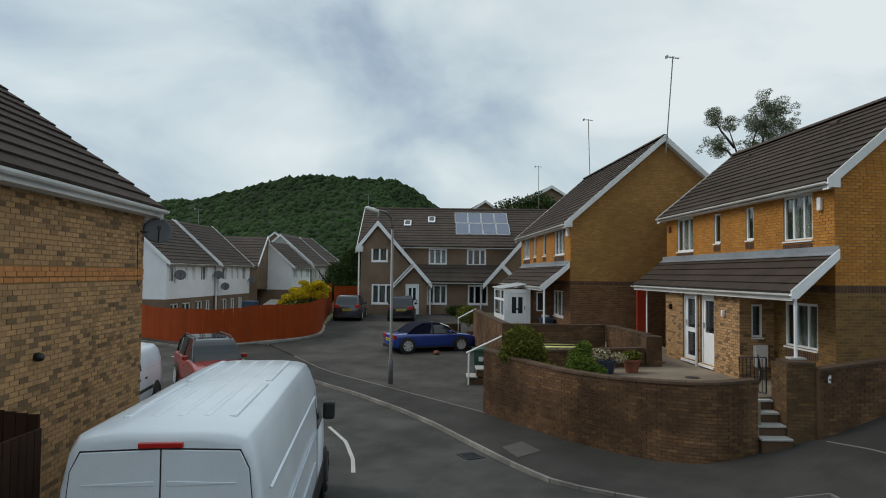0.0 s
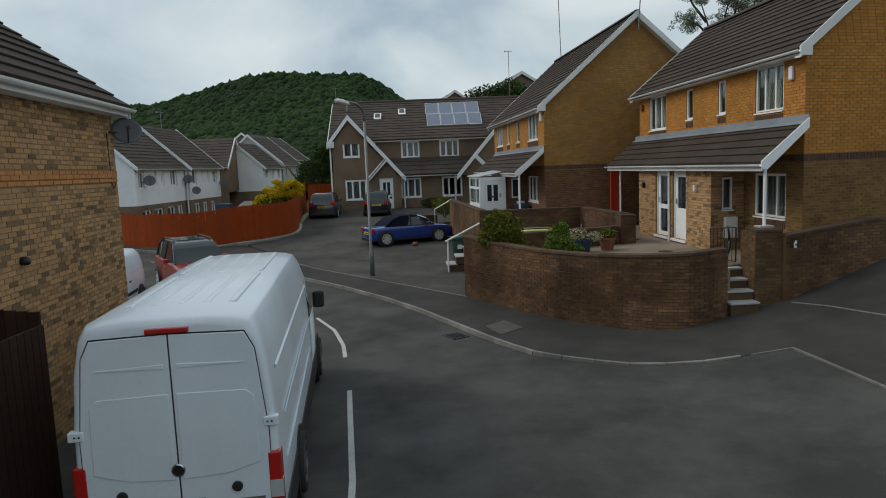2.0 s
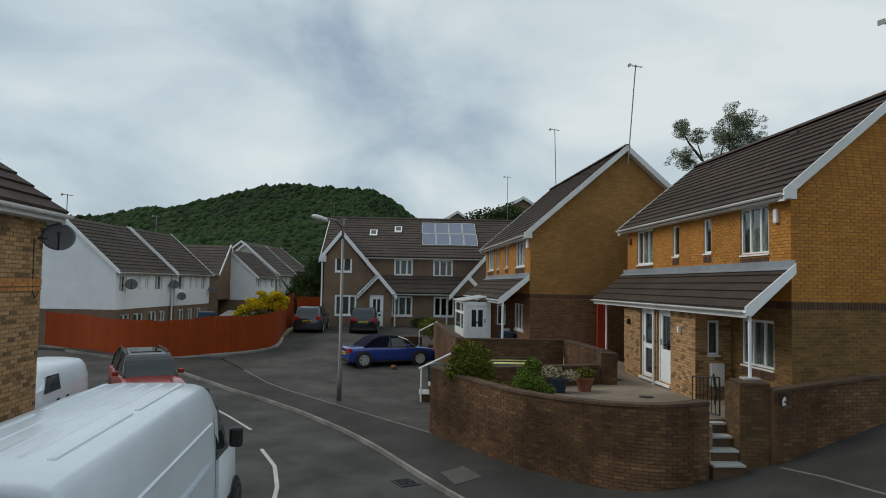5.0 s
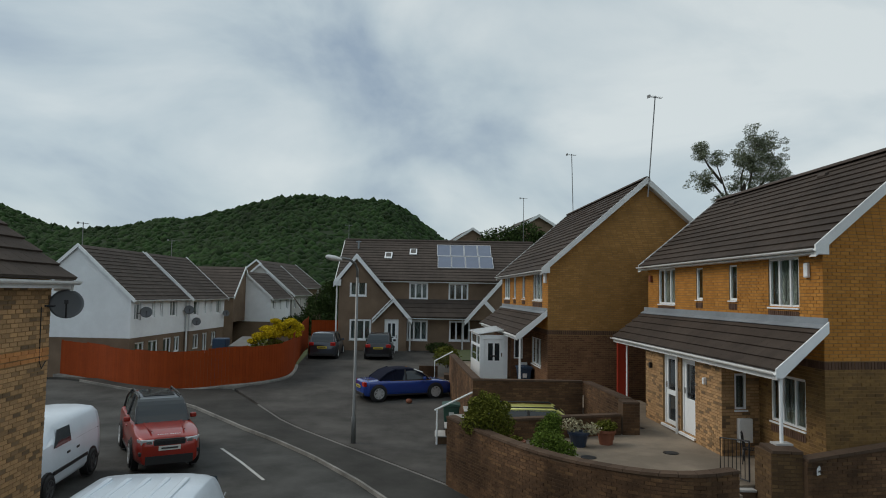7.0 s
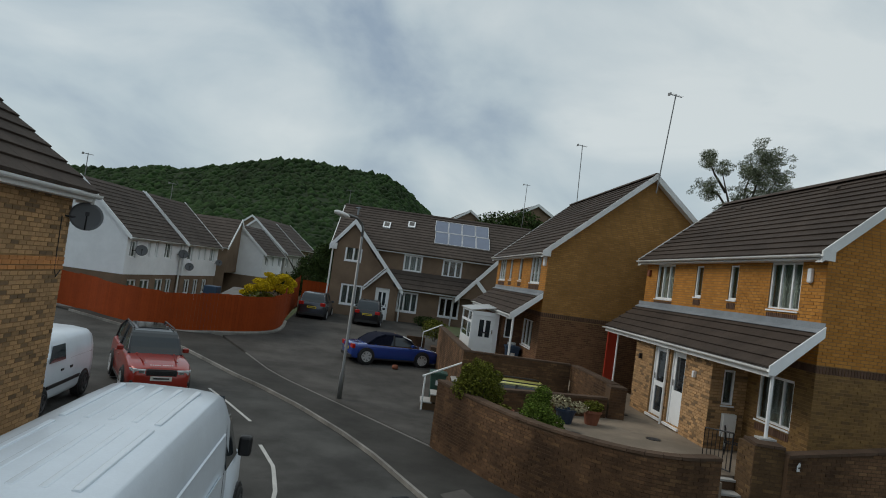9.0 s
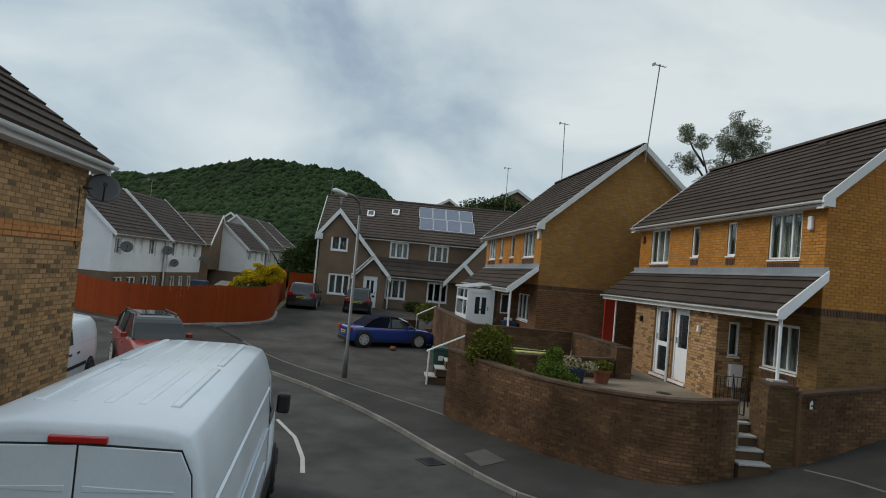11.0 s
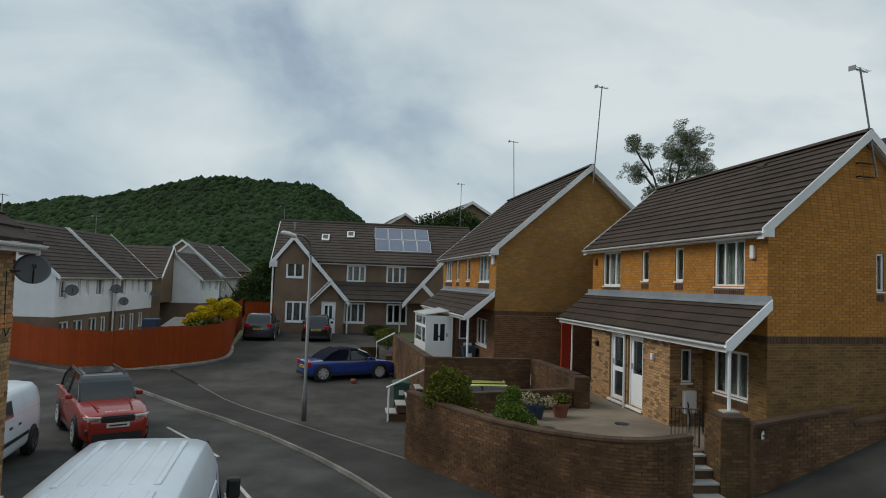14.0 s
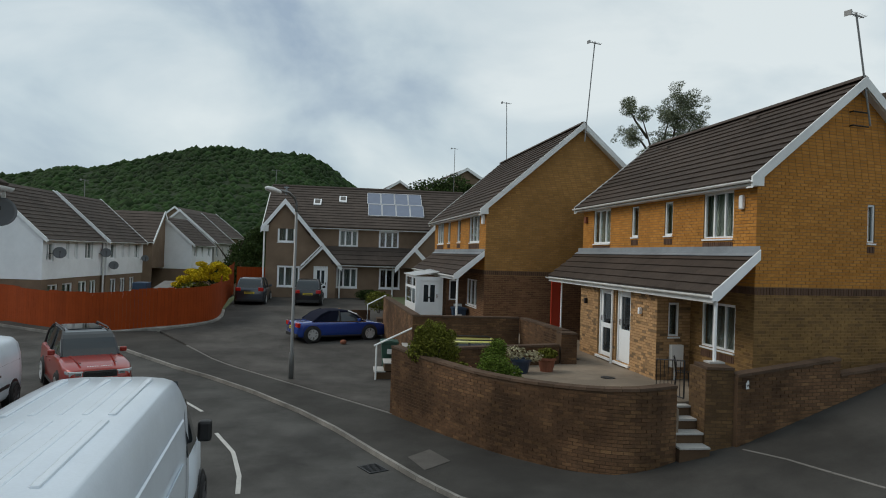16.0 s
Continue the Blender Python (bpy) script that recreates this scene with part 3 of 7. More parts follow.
def gutter(parent, a, b, r=0.055, material=None):
    bm = bmesh.new()
    a, b = Vector(a), Vector(b)
    way = (b - a).normalized()
    side = way.cross(Z).normalized()
    ring = [(math.cos(math.pi * k / 6 + math.pi), math.sin(math.pi * k / 6 + math.pi)) for k in range(7)]
    ring += [(x * 0.8, y * 0.8) for x, y in ring[::-1]]
    prism(bm, [a + side * (x * r) + Z * (y * r) for x, y in ring], b - a)
    return part("gutter", bm, material or M_UPVC_OLD, parent, "white half-round gutter")


def pipe(parent, pts, r=0.034, name="downpipe", material=None):
    bm = bmesh.new()
    tube(bm, pts, r, 8)
    return part(name, bm, material or M_UPVC_OLD, parent, "white downpipe" if material is None else "")


def aerial(at, height, label, way=30.0, lean=(0, 0)):
    """A television aerial on a tall pole."""
    t = thing("television_aerial", label, "aerial", Matrix.Translation(at), "aerials on the roofs")
    bm = bmesh.new()
    tube(bm, [(0, 0, 0), (lean[0], lean[1], height)], 0.021, 6)
    part("pole", bm, M_METAL, t)
    bm = bmesh.new()
    m = pose(lean[0], lean[1], height - 0.06, 0, 0, way)
    box(bm, -0.27, 0.27, -0.010, 0.010, -0.010, 0.010, m)
    for k in range(7):
        x = -0.25 + 0.085 * k
        box(bm, x - 0.005, x + 0.005, -0.09, 0.09, 0.008, 0.018, m)
    box(bm, -0.29, -0.27, -0.08, 0.08, -0.055, 0.055, m)
    part("antenna", bm, M_METAL, t)
    return t


def gable_house(name, label, o, d, m, length, depth, base, eave, ridge, front, side, front_holes, side_holes, roof_rows, low=None, split=None, tile=None, brick=True, seed=1, foot=None, cols=34, verge=0.12):
    """A two-storey house with its ridge along the front. Returns the thing, its front and its near gable."""
    d, m = Vector((*d, 0)).normalized(), Vector((*m, 0)).normalized()
    h = thing(name, label, "house")
    o = Vector((*o, 0))
    F, G = Side(o, d, -m), Side(o, m, -d)
    B, E = Side(o + m * depth, d, m), Side(o + d * length, m, d)
    foot = base if foot is None else foot
    mid = depth / 2
    th = 0.25
    bm = bmesh.new()
    panel(bm, F, 0, length, base, eave, front_holes, -th, 0)
    part("wall", bm, M_MORTAR if brick else front, h, "front wall")
    bm = bmesh.new()
    panel(bm, G, th, depth, foot, eave, side_holes, -th, 0)
    prism(bm, [G.p(0, eave), G.p(depth, eave), G.p(mid, ridge - 0.1)], -G.n * th)
    part("wall", bm, M_MORTAR if brick else side, h, "gable wall")
    bm = bmesh.new()
    fbox(bm, B, 0, length, base, eave, -th, 0)
    part("wall", bm, front if not brick else M_MORTAR, h, "back wall")
    bm = bmesh.new()
    fbox(bm, E, th, depth - th, base, eave, -th, 0)
    prism(bm, [E.p(0, eave), E.p(depth, eave), E.p(mid, ridge - 0.1)], -E.n * th)
    part("wall", bm, side if not brick else M_MORTAR, h, "far gable wall")
    bm = bmesh.new()
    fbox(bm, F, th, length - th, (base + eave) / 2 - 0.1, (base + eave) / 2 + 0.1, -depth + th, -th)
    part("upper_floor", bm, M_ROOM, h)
    if brick:
        split = split or base
        rng = lambda z: (0.0, length)

        def gspan(z):
            if z <= eave:
                return (0.0, depth)
            k = (z - eave) / (ridge - 0.1 - eave)
            return (mid * k, depth - mid * k)

        skin("brickwork", F, courses(split + 0.09, eave, rng, front_holes), front, h, seed=seed)
        skin("brickwork", G, courses(split + 0.09, ridge - 0.15, gspan, side_holes), side, h, seed=seed + 1)
        if low:
            skin("brickwork", F, courses(base, split - 0.08, rng, front_holes), low, h, seed=seed + 2)
            skin("brickwork", G, courses(foot, split - 0.08, gspan, side_holes), low, h, seed=seed + 3)
            skin("band", F, courses(split - 0.075, split + 0.085, rng, front_holes, 0.16, 0.075), M_BAND, h, 0.012, seed + 4)
            skin("band", G, courses(split - 0.075, split + 0.085, gspan, side_holes, 0.16, 0.075), M_BAND, h, 0.012, seed + 5)
    # roof
    slope = (ridge - eave) / mid
    out = 0.27
    tile = tile or M_TILE
    lip = verge - 0.03
    a, b = F.p(-lip, eave - slope * out, out), F.p(length + lip, eave - slope * out, out)
    c, e = F.p(length + lip, ridge, -mid), F.p(-lip, ridge, -mid)
    roof_slope("roof_tiles", a, b, c, e, tile, h, roof_rows, cols, seed=seed)
    a2, b2 = F.p(-lip, eave - slope * out, -depth - out), F.p(length + lip, eave - slope * out, -depth - out)
    roof_slope("roof_tiles", b2, a2, e, c, tile, h, roof_rows, cols, seed=seed + 7)
    bm = bmesh.new()
    for q0, q1 in ((out, -mid), (-depth - out, -mid)):
        z0, z1 = eave - slope * out - 0.015, ridge - 0.015
        prism(bm, [F.p(-verge + 0.02, z0, q0), F.p(-verge + 0.02, z1, q1), F.p(-verge + 0.02, z1 - 0.05, q1), F.p(-verge + 0.02, z0 - 0.05, q0)], F.u * (length + 2 * verge - 0.04))
    part("roof", bm, M_ROOM, h)
    # ridge tiles
    bm = bmesh.new()
    n = int(length / 0.45)
    for k in range(n):
        p0, p1 = c.lerp(e, k / n), c.lerp(e, (k + 0.985) / n)
        ring = [F.n * (0.13 * math.cos(t)) + Z * (0.10 * math.sin(t) - 0.02 + 0.035) for t in [math.pi * j / 6 for j in range(7)]]
        prism(bm, [p0 + q for q in ring], p1 - p0)
    part("ridge_tiles", bm, M_RIDGE, h)
    # eaves boards and gutters
    for s, q in ((F, out), (F, -depth - out)):
        sign = 1 if q > 0 else -1
        bm = bmesh.new()
        fbox(bm, s, -verge, length + verge, eave - slope * out - 0.11, eave - slope * out + 0.0, q - 0.02 * sign, q - 0.045 * sign)
        edge = 0.0 if q > 0 else -depth
        fbox(bm, s, -verge, length + verge, eave - slope * out - 0.11, eave - slope * out - 0.095, edge, q - 0.05 * sign)
        part("fascia", bm, M_UPVC_OLD, h, "white fascia and soffit")
    gutter(h, F.p(-verge - 0.02, eave - slope * out - 0.01, out + 0.05), F.p(length + verge + 0.02, eave - slope * out - 0.01, out + 0.05))
    for s in (G, E):
        barge(h, s, verge - 0.028, verge + 0.015, [(-out - 0.03, eave - slope * out + 0.06), (mid, ridge + 0.08), (depth + out + 0.03, eave - slope * out + 0.06)], deep=0.23)
        bm = bmesh.new()
        for sg in (-1, 1):
            q0, q1 = (-out - 0.03, mid) if sg < 0 else (mid, depth + out + 0.03)
            z0, z1 = (eave - slope * out, ridge) if sg < 0 else (ridge, eave - slope * out)
            prism(bm, [s.p(q0, z0 - 0.15, 0.0), s.p(q1, z1 - 0.15, 0.0), s.p(q1, z1 - 0.165, 0.0), s.p(q0, z0 - 0.165, 0.0)], s.n * (verge - 0.03))
        for q0 in (-out - 0.03, depth):
            prism(bm, [s.p(q0, eave - slope * out - 0.12, verge - 0.02), s.p(q0 + out + 0.03, eave - slope * out - 0.12, verge - 0.02), s.p(q0 + out + 0.03, eave - 0.05, verge - 0.02), s.p(q0, eave - slope * out - 0.05, verge - 0.02)], s.n * 0.03)
        part("soffit", bm, M_UPVC_OLD, h)
    return h, F, G


def lean_to(h, s, u0, u1, top, low, out, rows, cols, wall_gap=0.0, ends=(True, False)):
    """A tiled lean-to roof against a wall, with flashing, gutter and a boxed white end."""
    roof_slope("porch_tiles", s.p(u0, low, out), s.p(u1, low, out), s.p(u1, top, 0), s.p(u0, top, 0), M_TILE, h, rows, cols, seed=9)
    bm = bmesh.new()
    prism(bm, [s.p(u0 + 0.02, low - 0.02, out - 0.02), s.p(u0 + 0.02, top - 0.02, 0.0), s.p(u0 + 0.02, top - 0.1, 0.0), s.p(u0 + 0.02, low - 0.1, out - 0.05)], s.u * (u1 - u0 - 0.04))
    fbox(bm, s, u0 + 0.02, u1 - 0.02, low - 0.16, low - 0.02, out - 0.045, out - 0.01)
    part("porch_soffit", bm, M_UPVC_OLD, h, "white boarded soffit")
    bm = bmesh.new()
    prism(bm, [s.p(u0, top + 0.16, 0.012), s.p(u0, top + 0.16, 0.022), s.p(u0, top + 0.035, 0.035), s.p(u0, top - 0.03, 0.17), s.p(u0, top - 0.045, 0.17), s.p(u0, top + 0.02, 0.012)], s.u * (u1 - u0))
    part("flashing", bm, M_LEAD, h, "grey lead flashing above the porch roof")
    gutter(h, s.p(u0 - 0.03, low - 0.02, out + 0.05), s.p(u1 + 0.03, low - 0.02, out + 0.05), 0.05)
    for on, u, w in ((ends[0], u0, -0.035), (ends[1], u1, 0.035)):
        if on:
            bm = bmesh.new()
            prism(bm, [s.p(u, low + 0.05, out + 0.03), s.p(u, top + 0.09, 0.02), s.p(u, top - 0.12, 0.02), s.p(u, low - 0.12, out - 0.12), s.p(u, low - 0.12, out + 0.03)], s.u * w)
            part("bargeboard", bm, M_UPVC, h, "white boxed bargeboard")
    slope = (top - low) / out
    return slope
# -- the two brick pairs on the raised gardens --
D1, N1 = (-0.047, 0.999), (math.cos(radians(12)), math.sin(radians(12)))
up1 = [(0.78, 1.93, 4.50, 5.55), (3.33, 3.74, 4.62, 5.50), (5.20, 5.62, 4.62, 5.50), (7.06, 8.36, 4.46, 5.54)]
low1 = [(0.62, 1.90, 2.06, 3.08)]
house_1, F1, G1 = gable_house("brick_house", "orange brick semi-detached house with a brown tiled roof", (8.2, 14.0), D1, N1, 9.25, 5.4, 1.2, 5.86, 7.97, M_ORANGE, M_ORANGE, up1 + low1, [(3.05, 3.27, 4.50, 5.34)], 14, low=M_STONE, split=3.42, foot=-0.1, seed=11, verge=0.2)
for a, b, c, e in (up1[0], up1[3]):
    window(house_1, F1, a, b, c, e, (0.3, 0.66), frame_w=0.055)
for a, b, c, e in (up1[1], up1[2]):
    window(house_1, F1, a, b, c, e, (), frame_w=0.055)
window(house_1, F1, *low1[0], (0.3, 0.66), frame_w=0.055)
window(house_1, G1, 3.05, 3.27, 4.50, 5.34, (), frame_w=0.045)
for a, b, c, e in up1 + low1 + [(3.05, 3.27, 4.50, 5.34)]:
    s = G1 if a == 3.05 else F1
    skin("apron", s, courses(c - 0.22, c - 0.06, lambda z, a=a, b=b: (a, b), [], 0.16, 0.075), M_BAND, house_1, 0.02)
lean_to(house_1, F1, -0.16, 9.6, 4.17, 3.34, 1.15, 5, 34)
# entrance block under the porch roof
bm = bmesh.new()
doors1 = [(3.74, 4.60, 1.30, 3.16), (4.86, 5.78, 1.30, 3.18)]
E1 = Side(F1.p(0, 0, 0.95), F1.u, F1.n)
panel(bm, E1, 2.38, 7.08, 1.2, 3.3, doors1, -0.2, 0)
R1 = Side(F1.p(2.38, 0, 0.95), -F1.n, -F1.u)
panel(bm, R1, 0.2, 0.95, 1.2, 3.3, [(0.32, 0.62, 2.2, 3.0)], -0.2, 0)
fbox(bm, E1, 6.88, 7.08, 1.2, 3.3, -0.95, -0.2)
part("entrance_block", bm, M_MORTAR, house_1, "brick entrance block")
skin("brickwork", E1, courses(1.2, 3.28, lambda z: (2.38, 7.08), doors1), M_BUFF, house_1, seed=21)
skin("brickwork", R1, courses(1.2, 3.28, lambda z: (0.0, 0.95), [(0.32, 0.62, 2.2, 3.0)]), M_BUFF, house_1, seed=22)
door(house_1, E1, *doors1[0], glazed=((0.16, 0.84, 0.47, 0.95),))
door(house_1, E1, *doors1[1], glazed=((0.16, 0.84, 0.06, 0.43), (0.16, 0.84, 0.5, 0.95)))
window(house_1, R1, 0.32, 0.62, 2.2, 3.0, (), frame_w=0.05)
pipe(house_1, [E1.p(4.72, 3.3, 0.06), E1.p(4.72, 1.2, 0.06)])
bm = bmesh.new()
fbox(bm, R1, 0.36, 0.7, 1.5, 2.02, 0.0, 0.13)
part("meter_box", bm, M_UPVC_OLD, house_1, "white meter box", bevel=0.01)
pipe(house_1, [R1.p(0.5, 1.5, 0.05), R1.p(0.5, 1.2, 0.05)], 0.02)
# white corner post of the porch, on the gate pillar
pipe(house_1, [F1.p(-0.08, 3.25, 1.02), F1.p(-0.08, 1.9, 1.02)], 0.035, "porch_post", M_UPVC)
pipe(house_1, [F1.p(8.9, 3.25, 0.9), F1.p(8.9, 1.2, 0.9)], 0.03, "porch_post", M_UPVC)
bm = bmesh.new()
q = F1.p(-0.08, 0, 1.02)
box(bm, q.x - 0.16, q.x + 0.16, q.y - 0.12, q.y + 0.12, 1.99, 2.04)
part("post_pad", bm, M_STEP, house_1, "pale concrete pad under the porch post", bevel=0.008)
# wall lamp, alarm boxes
bm = bmesh.new()
fbox(bm, F1, 0.38, 0.52, 5.1, 5.4, 0.0, 0.09)
part("alarm_box", bm, M_UPVC, house_1, "white burglar alarm box", bevel=0.03)
bm = bmesh.new()
fbox(bm, F1, 8.85, 9.02, 5.16, 5.36, 0.0, 0.1)
part("alarm_box", bm, M_TERRA, house_1, "small orange alarm box", bevel=0.02)
for u in (6.55, 3.1):
    bm = bmesh.new()
    fbox(bm, E1, u, u + 0.09, 2.66, 2.82, 0.0, 0.1)
    part("wall_lamp", bm, M_DARKMETAL if u > 5 else M_UPVC, house_1, bevel=0.02)
pipe(house_1, [G1.p(3.9, 5.4, 0.03), G1.p(3.9, 0.4, 0.03)], 0.01, "cable", M_TRIM)
for u, q in ((3.1, 0.86), (7.4, 0.8)):
    bm = bmesh.new()
    c = F1.p(u, 5.86 + 2.11 * q + 0.06, -2.7 * q)
    tube(bm, [c - F1.u * 0.16, c, c + F1.u * 0.16], 0.07, 8)
    part("roof_vent", bm, M_RIDGE, house_1, "brown ventilator tile", bevel=0.01)
bm = bmesh.new()
tube(bm, [G1.p(2.45, 7.0, 0.0), G1.p(2.45, 7.0, 0.1), G1.p(2.9, 7.0, 0.1)], 0.018, 6)
tube(bm, [G1.p(2.45, 7.3, 0.0), G1.p(2.45, 7.3, 0.1), G1.p(2.9, 7.3, 0.1)], 0.018, 6)
part("aerial_bracket", bm, M_DARKMETAL, house_1, "rusty steel aerial bracket")

D2, N2 = (-0.053, 0.9986), (math.cos(radians(3)), math.sin(radians(3)))
up2 = [(0.98, 2.75, 4.46, 5.56), (4.42, 5.15, 4.5, 5.5), (6.7, 7.35, 4.5, 5.5), (8.4, 10.1, 4.46, 5.56)]
low2 = [(1.1, 2.9, 2.0, 3.05)]
house_2, F2, G2 = gable_house("brick_house", "ochre brick semi-detached house with a brown tiled roof", (4.75, 25.0), D2, N2, 10.9, 7.0, 1.2, 5.8, 8.87, M_ORANGE, M_OCHRE, up2 + low2, [], 17, low=M_RED, split=3.36, foot=0.0, seed=31, verge=0.28)
for a, b, c, e in (up2[0], up2[3], low2[0]):
    window(house_2, F2, a, b, c, e, (0.3, 0.66), frame_w=0.06)
for a, b, c, e in (up2[1], up2[2]):
    window(house_2, F2, a, b, c, e, (), frame_w=0.06)
for a, b, c, e in up2:
    skin("apron", F2, courses(c - 0.24, c - 0.06, lambda z, a=a, b=b: (a, b), [], 0.18, 0.075), M_BAND, house_2, 0.02)
lean_to(house_2, F2, 0.05, 10.8, 4.05, 3.22, 1.1, 5, 36)
E2 = Side(F2.p(0, 0, 0.8), F2.u, F2.n)
R2 = Side(F2.p(3.0, 0, 0.8), -F2.n, -F2.u)
bm = bmesh.new()
fbox(bm, E2, 3.0, 8.0, 1.2, 3.2, -0.8, 0)
part("entrance_block", bm, M_MORTAR_DARK, house_2, "brick entrance block")
skin("brickwork", E2, courses(1.2, 3.18, lambda z: (3.0, 8.0), []), M_RED, house_2, seed=41)
skin("brickwork", R2, courses(1.2, 3.18, lambda z: (0.0, 0.8), []), M_RED, house_2, seed=42)
pipe(house_2, [F2.p(0.05, 3.15, 0.98), F2.p(0.05, 1.2, 0.98)], 0.04, "porch_post", M_UPVC)
bm = bmesh.new()
fbox(bm, R2, 0.1, 0.45, 2.15, 2.95, -0.05, 0.02)
part("narrow_window", bm, M_UPVC, house_2)
bm = bmesh.new()
fbox(bm, R2, 0.15, 0.4, 2.2, 2.9, 0.0, 0.026)
part("pane", bm, M_CARGLASS, house_2)
bm = bmesh.new()
fbox(bm, R2, 0.3, 0.62, 1.45, 2.0, 0.0, 0.12)
part("meter_box", bm, M_UPVC_OLD, house_2, "white meter box", bevel=0.01)
bm = bmesh.new()
fbox(bm, F2, 0.15, 0.4, 5.1, 5.45, 0, 0.1)
part("alarm_box", bm, M_UPVC, house_2, bevel=0.03)
# -- the far house across the driveway --
F3 = Side((-5.27, 43.5, 0), (1, 0, 0), (0, -1, 0))
M3 = Side((-5.27, 44.5, 0), (1, 0, 0), (0, -1, 0))
SET3 = Matrix.Translation((-0.12, 0, -0.16))
house_3 = thing("pebbledash_house", "brown pebbledash house with white windows, crossed bargeboards and solar panels", "house", SET3)
wing = [(0.68, 1.75, 4.56, 5.55), (0.72, 2.08, 1.82, 3.12), (2.92, 3.8, 1.04, 3.15)]
bm = bmesh.new()
panel(bm, F3, 0, 4.3, 0.8, 3.3, wing[1:], -0.25, 0)
panel(bm, F3, 0, 2.3, 3.3, 5.4, wing[:1], -0.25, 0)
prism(bm, [F3.p(2.3, 3.3), F3.p(4.3, 3.3), F3.p(2.3, 5.35)], (0, 0.25, 0))
prism(bm, [F3.p(0, 5.4), F3.p(2.3, 5.4), F3.p(1.1, 6.95)], (0, 0.25, 0))
fbox(bm, F3, 0, 0.25, 0.8, 5.4, -8.3, -0.25)
prism(bm, [F3.p(0, 5.4, -1), F3.p(0, 5.4, -8.4), F3.p(0, 8.3, -4.8)], (0.2, 0, 0))
part("wall", bm, M_PEBBLE, house_3, "brown pebbledash wall")
ups3 = [(4.38, 5.6, 4.42, 5.5), (6.92, 8.2, 4.38, 5.5)]
lows3 = [(4.3, 5.62, 1.82, 3.1), (6.98, 8.3, 1.82, 3.1)]
bm = bmesh.new()
panel(bm, M3, 2.0, 13.2, 3.2, 5.7, ups3, -0.25, 0)
part("wall", bm, M_PEBBLE, house_3)
bm = bmesh.new()
panel(bm, Side((-5.27, 43.9, 0), (1, 0, 0), (0, -1, 0)), 4.2, 13.2, 0.8, 3.3, lows3, -0.25, 0)
part("wall", bm, M_PEBBLE, house_3)
bm = bmesh.new()
box(bm, 7.6, 7.9, 43.9, 52, 0.8, 5.6)
box(bm, -5.0, 7.6, 51.7, 52, 0.8, 5.6)
box(bm, -5.0, 7.6, 45, 51.6, 3.2, 3.3)
part("wall", bm, M_PEBBLE, house_3, "side and back walls")
L3 = Side((-5.27, 43.9, 0), (1, 0, 0), (0, -1, 0))
window(house_3, F3, *wing[0], (0.5,), frame_w=0.11)
window(house_3, F3, *wing[1], (0.34, 0.68), frame_w=0.11)
door(house_3, F3, *wing[2], glazed=((0.2, 0.44, 0.5, 0.9), (0.56, 0.8, 0.5, 0.9)))
for q in ups3:
    window(house_3, M3, *q, (0.34, 0.68), frame_w=0.11, curtain=q[0] < 5)
for q in lows3:
    window(house_3, L3, *q, (0.34, 0.68), frame_w=0.11, curtain=q[0] < 5)
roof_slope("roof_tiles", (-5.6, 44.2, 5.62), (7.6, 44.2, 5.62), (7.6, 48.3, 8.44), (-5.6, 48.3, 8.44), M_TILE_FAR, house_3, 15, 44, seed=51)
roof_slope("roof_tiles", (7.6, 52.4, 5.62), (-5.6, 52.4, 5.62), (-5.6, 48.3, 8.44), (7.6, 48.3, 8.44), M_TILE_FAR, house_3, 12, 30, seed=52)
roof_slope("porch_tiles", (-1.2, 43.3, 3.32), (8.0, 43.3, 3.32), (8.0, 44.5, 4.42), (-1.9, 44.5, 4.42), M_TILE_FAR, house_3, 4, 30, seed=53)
bm = bmesh.new()
tube(bm, [(-5.6, 48.3, 8.47), (7.6, 48.3, 8.47)], 0.1, 8)
part("ridge_tiles", bm, M_RIDGE, house_3)
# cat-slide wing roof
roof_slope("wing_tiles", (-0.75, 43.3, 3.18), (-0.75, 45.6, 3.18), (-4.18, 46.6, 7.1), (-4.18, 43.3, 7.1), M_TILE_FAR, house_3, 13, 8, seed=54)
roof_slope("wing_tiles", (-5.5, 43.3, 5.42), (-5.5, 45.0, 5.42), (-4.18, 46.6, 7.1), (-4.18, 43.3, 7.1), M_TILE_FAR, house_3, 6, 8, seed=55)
barge(house_3, F3, 0.2, 0.26, [(-0.32, 5.45), (1.1, 7.25), (4.65, 3.2)], material=M_UPVC, deep=0.34)
barge(house_3, F3, 0.3, 0.36, [(2.15, 3.2), (3.5, 4.6)], material=M_UPVC, deep=0.34)
bm = bmesh.new()
prism(bm, [F3.p(-0.32, 5.2, 0.26), F3.p(0.15, 5.2, 0.26), F3.p(0.15, 5.6, 0.26), F3.p(-0.32, 5.4, 0.26)], (0, 0.2, 0))
part("bargeboard", bm, M_UPVC_OLD, house_3)
roof_slope("canopy_tiles", (-3.05, 43.1, 3.05), (-3.05, 43.5, 3.05), (-1.83, 43.5, 4.4), (-1.83, 43.1, 4.4), M_TILE_FAR, house_3, 5, 2, seed=58)
